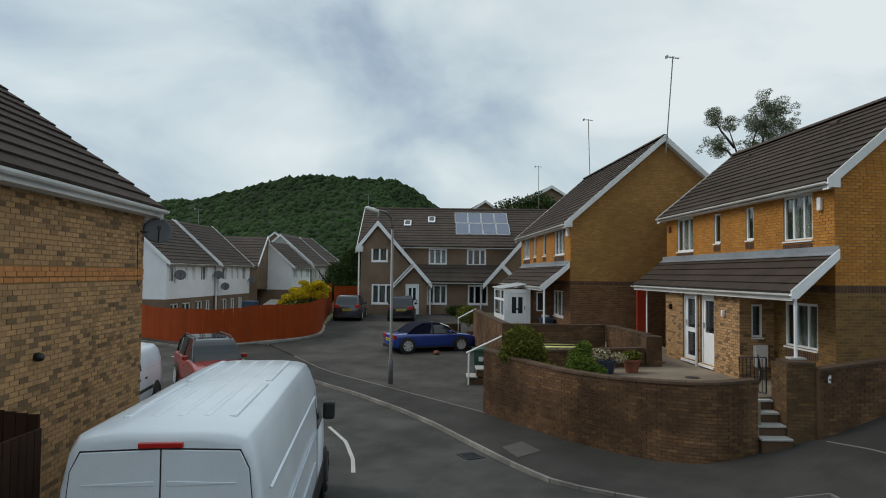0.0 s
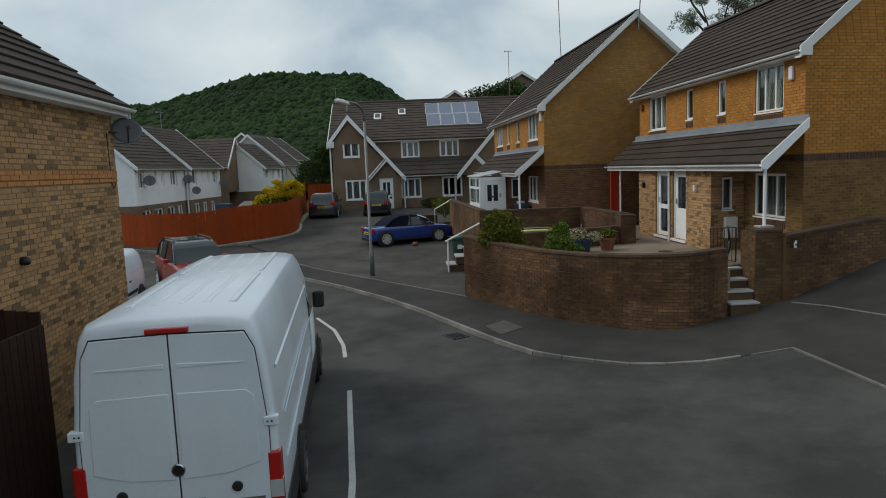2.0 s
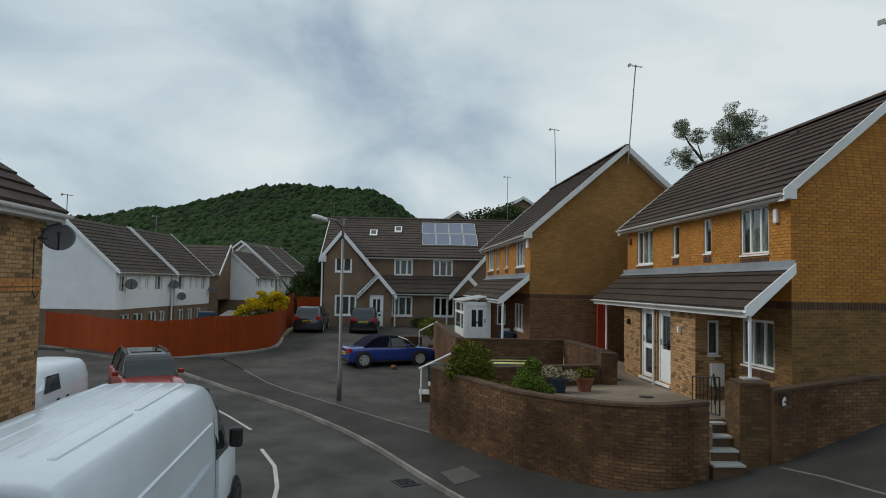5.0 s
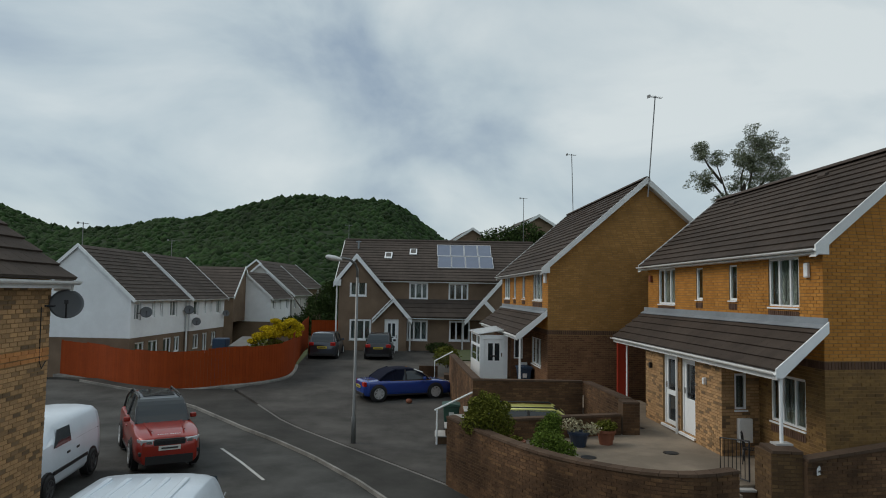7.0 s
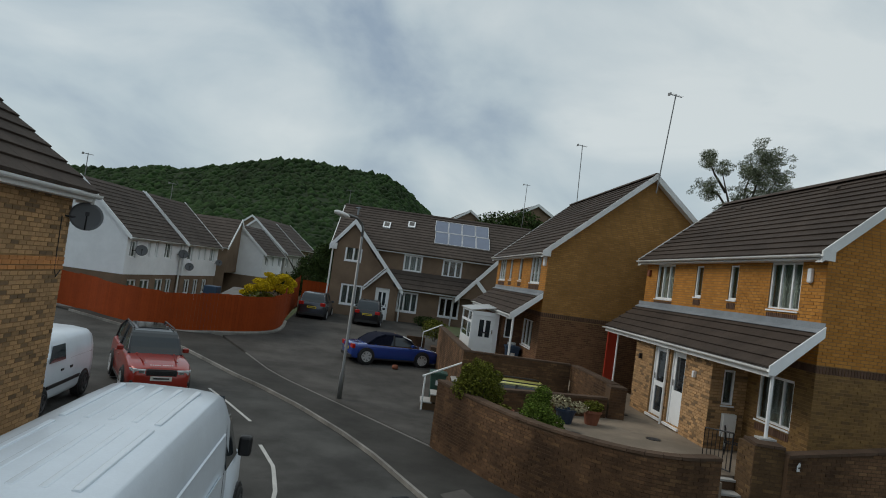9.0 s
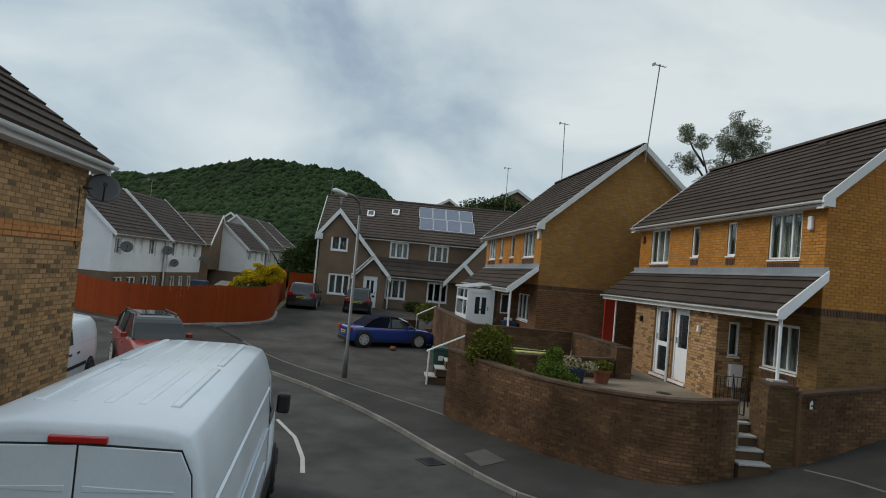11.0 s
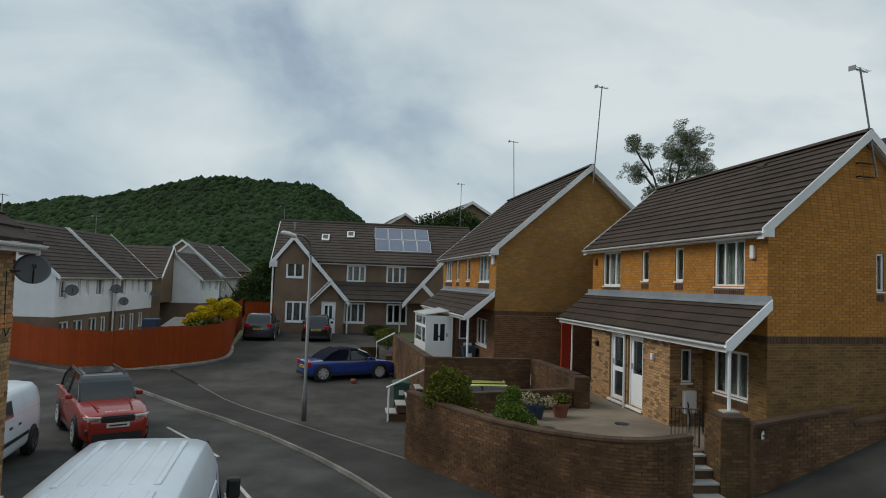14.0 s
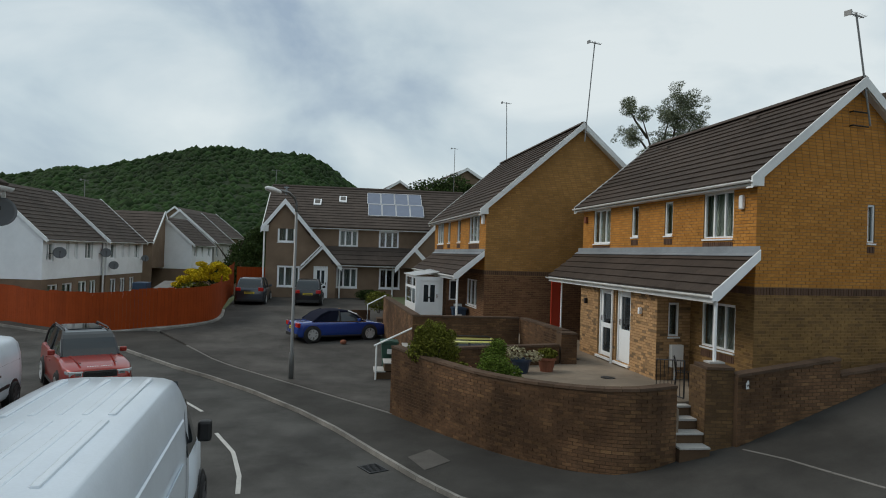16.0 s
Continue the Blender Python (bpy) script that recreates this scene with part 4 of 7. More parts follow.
# the same crossed boards at the other end
R3 = Side((7.3, 43.1, 0), (-1, 0, 0), (0, -1, 0))
barge(house_3, R3, 0.2, 0.26, [(1.1 - 1.42, 5.45), (1.1, 7.25), (4.65, 3.2)], material=M_UPVC, deep=0.34)
barge(house_3, R3, 0.3, 0.36, [(2.15, 3.2), (3.5, 4.6)], material=M_UPVC, deep=0.34)
bm = bmesh.new()
prism(bm, [R3.p(4.3, 3.2), R3.p(0, 3.2), R3.p(0, 5.4), R3.p(1.1, 6.95)], (0, 0.2, 0))
fbox(bm, R3, 0, 3.4, 0.8, 3.2, -0.2, 0)
part("wall", bm, M_PEBBLE, house_3)
roof_slope("wing_tiles", (2.75, 43.0, 3.18), (2.75, 45.6, 3.18), (6.2, 46.6, 7.1), (6.2, 43.0, 7.1), M_TILE_FAR, house_3, 13, 8, seed=56)
gutter(house_3, (-3.0, 44.1, 5.55), (7.6, 44.1, 5.55), 0.07)
gutter(house_3, (-0.9, 43.25, 3.25), (8.0, 43.25, 3.25), 0.07)
for x in (-0.75, 2.55):
    pipe(house_3, [(x, 43.4, 3.2), (x, 43.62, 2.9), (x, 43.62, 0.95)], 0.05)
pipe(house_3, [(-5.38, 43.4, 5.4), (-5.38, 43.4, 0.95)], 0.05)
pipe(house_3, [(-2.6, 44.35, 5.5), (-2.6, 44.4, 4.9)], 0.05)
bm = bmesh.new()
box(bm, -5.68, -5.6, 44.1, 44.2, 5.5, 5.6)
prism(bm, [(-5.66, 44.1, 5.55), (-5.66, 48.3, 8.45), (-5.66, 48.3, 8.25), (-5.66, 44.1, 5.35)], (0.06, 0, 0))
part("bargeboard", bm, M_UPVC_OLD, house_3)

bm = bmesh.new()
tube(bm, [(-4.55, 47.3, 7.7), (-4.55, 47.3, 8.35)], 0.06, 8)
tube(bm, [(-4.72, 47.3, 8.28), (-4.38, 47.3, 8.28)], 0.045, 8)
part("vent_pipe", bm, M_LEAD, house_3, "grey vent pipe")


def on_roof3(x, y, lift=0.06):
    return Vector((x, y, 5.62 + (y - 44.2) * 0.688 + lift))


for k in range(4):
    for j in range(2):
        t = thing("solar_panel", "solar panel with a silver frame on the roof, sky reflection in its grey-blue colour", "solar panel", SET3, group="solar panels on the roof")
        x0, x1 = 0.86 + 0.93 * k, 0.86 + 0.93 * (k + 1) - 0.02
        y0, y1 = 45.35 + 1.24 * j, 45.35 + 1.24 * (j + 1) - 0.03
        ox = 0.06 * (1 - j)
        bm = bmesh.new()
        for q in ((x0, x0 + 0.03, y0, y1), (x1 - 0.03, x1, y0, y1), (x0, x1, y0, y0 + 0.03), (x0, x1, y1 - 0.03, y1)):
            prism(bm, [on_roof3(q[0] + ox, q[2]), on_roof3(q[1] + ox, q[2]), on_roof3(q[1] + ox, q[3]), on_roof3(q[0] + ox, q[3])], (0, -0.03, 0.05))
        part("frame", bm, M_ALLOY, t)
        bm = bmesh.new()
        prism(bm, [on_roof3(x0 + 0.03 + ox, y0 + 0.03), on_roof3(x1 - 0.03 + ox, y0 + 0.03), on_roof3(x1 - 0.03 + ox, y1 - 0.03), on_roof3(x0 + 0.03 + ox, y1 - 0.03)], (0, -0.022, 0.04))
        part("cell_sheet", bm, M_SOLAR, t)
for x, y in ((-2.42, 46.56), (-0.76, 46.98)):
    t = thing("roof_window", "small white-framed skylight in the tiled roof", "skylight", SET3, group="skylights in the roof")
    bm = bmesh.new()
    prism(bm, [on_roof3(x - 0.25, y - 0.3), on_roof3(x + 0.25, y - 0.3), on_roof3(x + 0.25, y + 0.3), on_roof3(x - 0.25, y + 0.3)], (0, -0.04, 0.06))
    part("frame", bm, M_UPVC, t)
    bm = bmesh.new()
    prism(bm, [on_roof3(x - 0.17, y - 0.21, 0.13), on_roof3(x + 0.17, y - 0.21, 0.13), on_roof3(x + 0.17, y + 0.21, 0.13), on_roof3(x - 0.17, y + 0.21, 0.13)], (0, -0.012, 0.018))
    part("pane", bm, M_SKYPANE, t)

# -- the near brick house beside the van --
house_l = thing("brick_house", "buff brick house with a string course and brown tiled roof", "house")
FL = Side((-5.4, 12.1, 0), (0.07, -1, 0), (1, 0.07, 0))
bm = bmesh.new()
fbox(bm, FL, 0, 16, -0.1, 4.78, -0.25, 0)
fbox(bm, FL, 0, 0.25, -0.1, 4.78, -7.0, -0.25)
prism(bm, [FL.p(0.0, 4.76, -0.0), FL.p(0.0, 4.76, -7.0), FL.p(0, 7.31, -3.5)], FL.u * 0.25)
fbox(bm, FL, 0.25, 16, -0.1, 4.78, -7.0, -6.75)
fbox(bm, FL, 15.75, 16, -0.1, 4.78, -6.75, -0.25)
part("wall", bm, M_MORTAR, house_l, "brick walls")
roof_slope("roof_tiles", FL.p(-0.15, 4.78, 0.3), FL.p(16, 4.78, 0.3), FL.p(16, 7.52, -3.4), FL.p(-0.15, 7.52, -3.4), M_TILE, house_l, 13, 54, thick=0.028, seed=61)
roof_slope("roof_tiles", FL.p(16, 4.78, -7.2), FL.p(-0.15, 4.78, -7.2), FL.p(-0.15, 7.52, -3.4), FL.p(16, 7.52, -3.4), M_TILE, house_l, 10, 30, seed=62)
bm = bmesh.new()
fbox(bm, FL, -0.12, 16, 4.64, 4.76, 0.24, 0.265)
fbox(bm, FL, -0.12, 16, 4.64, 4.66, 0, 0.24)
fbox(bm, FL, -0.12, -0.09, 4.60, 4.80, 0.0, 0.3)
part("fascia", bm, M_UPVC_OLD, house_l, "white fascia and soffit")
gutter(house_l, FL.p(-0.2, 4.76, 0.33), FL.p(16, 4.76, 0.33), 0.062)
left_bricks = courses(-0.05, 3.5, lambda z: (0.0, 9.5), []) + courses(3.72, 4.64, lambda z: (0.0, 9.5), [])
near_l = [b for b in left_bricks if 1.9 < b[0] < 4.6 and 2.0 < b[2] < 3.5][:300]
near_set = set(near_l)
rng = random.Random(66)
for b in near_l:
    bm = bmesh.new()
    fbox(bm, FL, *b, -0.02, rng.uniform(0.004, 0.010))
    part("brick", bm, M_BUFF_ONE, house_l)
skin("brickwork", FL, [b for b in left_bricks if b not in near_set], M_BUFF, house_l, seed=63)
skin("string_course", FL, courses(3.5, 3.575, lambda z: (0.0, 9.5), []) + courses(3.64, 3.72, lambda z: (0.0, 9.5), []) + courses(3.575, 3.64, lambda z: (0.0, 9.5), [], 0.075, 0.225), M_BAND_BUFF, house_l, 0.016, 64)
ENDL = Side((-5.4, 12.1, 0), (-1, -0.07, 0), (-0.07, 1, 0))
skin("brickwork", ENDL, courses(-0.05, 4.58, lambda z: (0.0, 7.0), []), M_BUFF, house_l, seed=65)
pipe(house_l, [FL.p(0.3, 4.35, 0.012), FL.p(0.28, 3.5, 0.012), FL.p(0.2, 3.38, 0.012), FL.p(0.08, 3.48, 0.012)], 0.008, "cable", M_TRIM)
bm = bmesh.new()
fbox(bm, FL, 0.18, 0.42, 0.42, 1.02, 0.0, 0.12)
part("meter_box", bm, M_UPVC_OLD, house_l, "white meter box", bevel=0.01)
pipe(house_l, [FL.p(0.1, 0.4, 0.06), FL.p(0.1, 0.0, 0.06)], 0.03)
bm = bmesh.new()
lathe(bm, [(0.0, 0), (0.05, 0.0), (0.06, 0.05), (0.045, 0.11), (0.0, 0.115)], 10, Matrix.Translation(FL.p(3.55, 2.55, 0.0)) @ pose(0, 0, 0, 0, 90, 0))
part("vent_cap", bm, M_DARKMETAL, house_l, smooth=True)


def dish(at, size, facing, label, mount, mat_=None):
    """A satellite dish on a wall bracket; facing in degrees round z."""
    t = thing("satellite_dish", label, "satellite dish", Matrix.Translation(at) @ pose(0, 0, 0, 0, 0, facing), "satellite dishes")
    bm = bmesh.new()
    m = pose(0, 0, 0, 66, 0, 0)
    prof = [(size * k / 6, 0.16 * size * (k / 6) ** 2) for k in range(1, 7)]
    lathe(bm, prof + [(r, h - 0.012) for r, h in prof[::-1]], 24, m)
    part("reflector", bm, mat_ or M_GREYPLASTIC, t, smooth=True)
    bm = bmesh.new()
    tip = m @ Vector((0, -0.25 * size, size * 1.05))
    tube(bm, [m @ Vector((0, -size * 0.98, size * 0.14)), tip], 0.012, 6)
    part("arm", bm, M_DARKMETAL, t)
    bm = bmesh.new()
    box(bm, -0.03, 0.03, -0.05, 0.05, -0.03, 0.03, Matrix.Translation(tip))
    part("receiver", bm, M_DARKMETAL, t)
    bm = bmesh.new()
    inv = t.matrix_basis.inverted()
    tube(bm, [(0, 0, 0), (0, 0.08, -0.03), inv @ Vector(mount)], 0.018, 6)
    part("bracket", bm, M_DARKMETAL, t)
    return t


dish(FL.p(-0.02, 4.38, 0.24), 0.25, 28, "dark grey satellite dish under the eave of the brick house", FL.p(0.2, 4.36, 0.0))
dish(G1.p(3.75, 5.42, 0.28), 0.24, -55, "dark grey satellite dish on the orange brick gable", G1.p(3.9, 5.36, 0.0))

# -- white rendered terrace behind the fence --


def white_house(o, d, length, half, eave, ridge, base, split, wall, lower, front, label, seed, rows=14):
    d = Vector((*d, 0)).normalized()
    m = Vector((-d.y, d.x, 0))
    h = thing("white_house", label, "house", group="houses behind the fence")
    o = Vector((*o, 0))
    F, G = Side(o, d, -m), Side(o, m, -d)
    holes = front
    bm = bmesh.new()
    panel(bm, F, 0, length, split, eave, [q for q in holes if q[2] > split], -0.2, 0)
    part("wall", bm, wall, h, "rendered front wall")
    gable = lambda q: [G.p(0.2, split, q), G.p(2 * half - 0.2, split, q), G.p(2 * half - 0.2, eave, q), G.p(2 * half, eave, q), G.p(half, ridge - 0.08, q), G.p(0, eave, q), G.p(0.2, eave, q)]
    for q in (0.0, -length + 0.2):
        bm = bmesh.new()
        prism(bm, gable(q), -G.n * 0.2)
        part("gable_wall", bm, wall, h, "rendered gable wall")
    bm = bmesh.new()
    fbox(bm, F, 0, length, split, eave, -2 * half, -2 * half + 0.2)
    part("back_wall", bm, wall, h)
    bm = bmesh.new()
    panel(bm, F, 0.03, length - 0.03, base, split, [q for q in holes if q[2] < split], -0.2, -0.03)
    part("lower_wall", bm, lower, h, "brown lower wall")
    bm = bmesh.new()
    fbox(bm, G, 0.2, 2 * half, base, split, -0.2, -0.03)
    part("lower_gable_wall", bm, lower, h)
    for q in holes:
        window(h, F, *q, (0.5,) if q[1] - q[0] > 0.7 else (), frame_w=0.08, depth=0.1, sill=False)
    sl = (ridge - eave) / half
    a, b = F.p(-0.12, eave - sl * 0.2, 0.2), F.p(length + 0.12, eave - sl * 0.2, 0.2)
    c, e = F.p(length + 0.12, ridge, -half), F.p(-0.12, ridge, -half)
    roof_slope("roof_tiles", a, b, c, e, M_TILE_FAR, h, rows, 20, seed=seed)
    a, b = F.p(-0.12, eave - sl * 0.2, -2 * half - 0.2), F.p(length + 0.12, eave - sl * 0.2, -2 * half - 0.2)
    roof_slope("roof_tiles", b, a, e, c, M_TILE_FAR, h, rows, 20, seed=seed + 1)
    barge(h, G, 0.1, 0.15, [(-0.24, eave - sl * 0.2 + 0.06), (half, ridge + 0.08), (2 * half + 0.24, eave - sl * 0.2 + 0.06)], material=M_UPVC)
    E = Side(o + d * length, m, d)
    barge(h, E, 0.1, 0.15, [(-0.24, eave - sl * 0.2 + 0.06), (half, ridge + 0.08), (2 * half + 0.24, eave - sl * 0.2 + 0.06)], material=M_UPVC)
    gutter(h, F.p(-0.1, eave - sl * 0.2, 0.26), F.p(length + 0.1, eave - sl * 0.2, 0.26), 0.07)
    return h, F, G


wf = [(0.35, 1.05, 3.05, 3.92), (2.2, 2.55, 3.15, 4.0), (3.1, 3.45, 3.15, 4.0), (4.3, 5.2, 3.1, 4.02), (0.6, 1.6, 1.1, 1.95), (2.0, 3.1, 0.7, 1.95), (3.7, 4.7, 1.1, 1.98), (5.0, 5.8, 1.1, 1.98)]
wh1, WF1, WG1 = white_house((-14.15, 34.2), (0.05, 1), 6.3, 2.75, 4.25, 6.75, -1.1, 2.2, M_RENDER, M_PEBBLE, wf, "white rendered house with a brown tiled roof", 71)
wh2, WF2, WG2 = white_house((-13.62, 40.65), (0.05, 1), 5.4, 2.75, 4.25, 6.72, -1.1, 2.2, M_RENDER, M_PEBBLE, [(0.5, 1.2, 3.1, 4.0), (2.0, 2.35, 3.2, 4.0), (2.9, 3.25, 3.2, 4.0), (4.0, 4.8, 3.1, 4.02), (0.6, 1.5, 1.1, 1.98), (2.0, 2.8, 0.7, 1.98), (3.4, 4.2, 1.1, 1.98)], "white rendered house stepped behind its twin", 73)
pipe(wh2, [(-13.72, 40.45, 4.1), (-13.72, 40.45, -0.6)], 0.05)
wh3, WF3, WG3 = white_house((-18.5, 48.2), (1, 0.06), 5.0, 3.0, 4.3, 6.35, -1.1, 2.4, M_PEBBLE, M_PEBBLE, [], "brown house with its gable to the road", 75, 10)
wh4, WF4, WG4 = white_house((-11.75, 52.0), (0.1, 1), 4.6, 2.1, 4.2, 6.05, -1.1, 2.3, M_RENDER, M_PEBBLE, [(0.5, 1.1, 3.2, 4.0), (2.0, 2.4, 3.2, 4.0), (3.6, 4.2, 3.2, 4.0)], "pale grey rendered house farther down the street", 77, 10)
wh5, WF5, WG5 = white_house((-11.2, 56.9), (0.1, 1), 5.0, 2.8, 4.45, 6.85, -1.1, 2.3, M_RENDER_GREY, M_PEBBLE, [(0.5, 1.1, 3.2, 4.0), (2.0, 2.4, 3.2, 4.0), (3.6, 4.2, 3.2, 4.0)], "pale rendered house farther down the street", 79, 10)
wh6, WF6, WG6 = white_house((-13.6, 66.0), (0.1, 1), 12.0, 3.2, 5.1, 7.6, -1.1, 2.3, M_PEBBLE, M_PEBBLE, [(2.0, 3.0, 3.6, 4.8), (6.0, 7.0, 3.6, 4.8), (10.0, 11.0, 3.6, 4.8)], "brown terrace at the end of the street", 81, 8)
dish(WF1.p(0.85, 3.45, 0.35), 0.29, 25, "grey satellite dish on the white wall", WF1.p(0.6, 3.4, 0.0))
dish(WF1.p(6.1, 3.45, 0.3), 0.27, 25, "grey satellite dish on the white wall", WF1.p(5.9, 3.4, 0.0))
dish(WF2.p(0.35, 2.75, 0.25), 0.25, 25, "small grey satellite dish on the white wall", WF2.p(0.3, 2.7, 0.0))
dish(WF2.p(5.1, 3.1, 0.25), 0.22, 25, "small grey satellite dish on the white wall", WF2.p(5.0, 3.05, 0.0))

# -- houses over the roofs on the hillside --
for x, y, z, w, dpt, ht, ang, lab in ((4.7, 78, 11.6, 6, 9, 4.5, 8, "brown house up the slope behind the roofs"), (10.5, 66, 11.8, 7, 9, 4.5, 8, "second brown house up the slope behind the roofs")):
    t = thing("hillside_house", lab, "house", pose(x, y, z - 4.0, 0, 0, ang), "houses up the slope")
    bm = bmesh.new()
    box(bm, -w / 2, w / 2, 0, dpt, -6, ht - 2)
    prism(bm, [(-w / 2, 0, ht - 2), (w / 2, 0, ht - 2), (0, 0, ht)], (0, dpt, 0))
    part("wall", bm, M_PEBBLE, t)
    bm = bmesh.new()
    for s in (-1, 1):
        prism(bm, [(0, -0.3, ht + 0.15), (s * (w / 2 + 0.4), -0.3, ht - 2.1), (s * (w / 2 + 0.4), -0.3, ht - 2.25), (0, -0.3, ht)], (0, dpt + 0.6, 0))
    part("roof", bm, M_TILE_FAR, t)
    bm = bmesh.new()
    for s in (-1, 1):
        prism(bm, [(0, -0.34, ht + 0.2), (s * (w / 2 + 0.45), -0.34, ht - 2.08), (s * (w / 2 + 0.45), -0.34, ht - 2.38), (0, -0.34, ht - 0.1)], (0, 0.06, 0))
    part("bargeboard", bm, M_UPVC_OLD, t)
t = thing("hillside_house", "grey rendered house behind the orange brick pair", "house", pose(20.6, 24.0, 0, 0, 0, 10), "houses up the slope")
bm = bmesh.new()
box(bm, -4, 4, -3, 5, -1, 9.35)
part("wall", bm, M_RENDER_GREY, t)
bm = bmesh.new()
box(bm, -4.3, 4.3, -3.3, 5.3, 9.35, 9.6)
part("roof", bm, M_TILE_FAR, t)

# -- aerials --
aerial((8.2, 24.66, 8.2), 3.64, "thin steel aerial pole on the ochre brick gable", 20, (0.27, 0.0))
aerial((7.75, 35.5, 8.6), 3.4, "thin steel aerial pole on the far ochre gable", 20, (-0.1, 0))
aerial((10.98, 14.38, 7.0), 2.4, "thin steel aerial pole on the orange brick gable", 20, (-0.4, 0))
aerial((6.82, 48.4, 8.05), 3.5, "thin steel aerial pole on the far house", 20)
aerial((-5.5, 48.3, 8.4), 1.0, "short aerial on the far house", 10)
aerial((-16.9, 34.6, 6.6), 1.3, "short aerial on the white house", 60)
aerial((-16.2, 44.0, 6.6), 1.2, "short aerial on the white house", 60)
# ---- raised gardens, walls, fence ----


def bezier_path(pts, n=8):
    """A smooth line through points."""
    out = []
    for i in range(len(pts) - 1):
        p0, p1, p2, p3 = (Vector(pts[max(0, min(len(pts) - 1, i + k))]) for k in (-1, 0, 1, 2))
        for k in range(n):
            t = k / n
            out.append(0.5 * (2 * p1 + (p2 - p0) * t + (2 * p0 - 5 * p1 + 4 * p2 - p3) * t * t + (3 * p1 - p0 - 3 * p2 + p3) * t ** 3))
    out.append(Vector(pts[-1]))
    return out


class Run:
    """A curved upright wall: u is the distance along its foot, n the way out to its right-hand side."""

    def __init__(self, pts):
        self.pts = [Vector(q) for q in pts]
        self.at = [0.0]
        for a, b in zip(self.pts, self.pts[1:]):
            self.at.append(self.at[-1] + (b - a).length)
        self.length = self.at[-1]

    def p(self, u, z, n=0.0):
        u = max(0.0, min(self.length, u))
        i = 0
        while i < len(self.at) - 2 and self.at[i + 1] < u:
            i += 1
        a, b = self.pts[i], self.pts[i + 1]
        q = a.lerp(b, (u - self.at[i]) / max(1e-6, self.at[i + 1] - self.at[i]))
        w = (b - a).normalized()
        s = Vector((w.y, -w.x))
        return Vector((q.x + s.x * n, q.y + s.y * n, z))


def brick_wall(label, pts, base, top, thick, material, coping=True, smooth=1, single_span=None, one=None, seed=1, mortar=None, both=False, coping_mat=None):
    """A brick garden wall along a line; top may be a function of the distance along it."""
    run = Run(bezier_path(pts, 10) if smooth > 1 else pts)
    tops = top if callable(top) else (lambda u: top)
    w = thing("garden_wall", label, "wall", kind="structure")
    n = max(2, int(run.length / 0.3))
    bm = bmesh.new()
    rings = []
    for k in range(n + 1):
        u = run.length * k / n
        rings.append([bm.verts.new(run.p(u, z, q)) for z, q in ((base, 0), (tops(u), 0), (tops(u), -thick), (base, -thick))])
    for a, b in zip(rings, rings[1:]):
        for i in range(4):
            bm.faces.new((a[i], b[i], b[(i + 1) % 4], a[(i + 1) % 4]))
    bm.faces.new(rings[0])
    bm.faces.new(rings[-1][::-1])
    part("core", bm, mortar or M_MORTAR_DARK, w)
    bricks = []
    for b in courses(base, max(tops(run.length * k / n) for k in range(n + 1)), lambda z: (0.0, run.length), []):
        if b[3] <= tops((b[0] + b[1]) / 2) + 0.01:
            bricks.append(b)
    chosen = set()
    if single_span:
        chosen = set([b for b in bricks if single_span[0] < b[0] < single_span[1] and b[2] > single_span[2]][:300])
        rng = random.Random(seed)
        for b in sorted(chosen):
            if b[1] - b[0] < 0.1:
                continue
            bm = bmesh.new()
            q = rng.uniform(0.002, 0.010)
            v = [bm.verts.new(run.p(*c)) for c in ((b[0], b[2], q), (b[1], b[2], q), (b[1], b[2], -0.02), (b[0], b[2], -0.02), (b[0], b[3], q), (b[1], b[3], q), (b[1], b[3], -0.02), (b[0], b[3], -0.02))]
            for f in FACES:
                bm.faces.new([v[i] for i in f])
            part("brick", bm, one, w)
    skin("brickwork", None, [b for b in bricks if b not in chosen], material, w, seed=seed, point=run.p)
    if both:
        skin("brickwork", None, bricks, material, w, seed=seed + 1, point=lambda u, z, q: run.p(u, z, -thick - q))
    if coping:
        u, k = 0.0, 0
        while u < run.length - 0.05:
            e = min(run.length, u + 0.32)
            bm = bmesh.new()
            h = 0.055
            v = [bm.verts.new(run.p(*c)) for c in ((u + 0.004, tops(u) + 0.004, 0.03), (e - 0.004, tops(e) + 0.004, 0.03), (e - 0.004, tops(e) + 0.004, -thick - 0.03), (u + 0.004, tops(u) + 0.004, -thick - 0.03), (u + 0.004, tops(u) + h, 0.022), (e - 0.004, tops(e) + h, 0.022), (e - 0.004, tops(e) + h, -thick - 0.022), (u + 0.004, tops(u) + h, -thick - 0.022))]
            for f in FACES:
                bm.faces.new([v[i] for i in f])
            part("coping_stone", bm, coping_mat or M_COPING, w)
            u = e
            k += 1
    return w


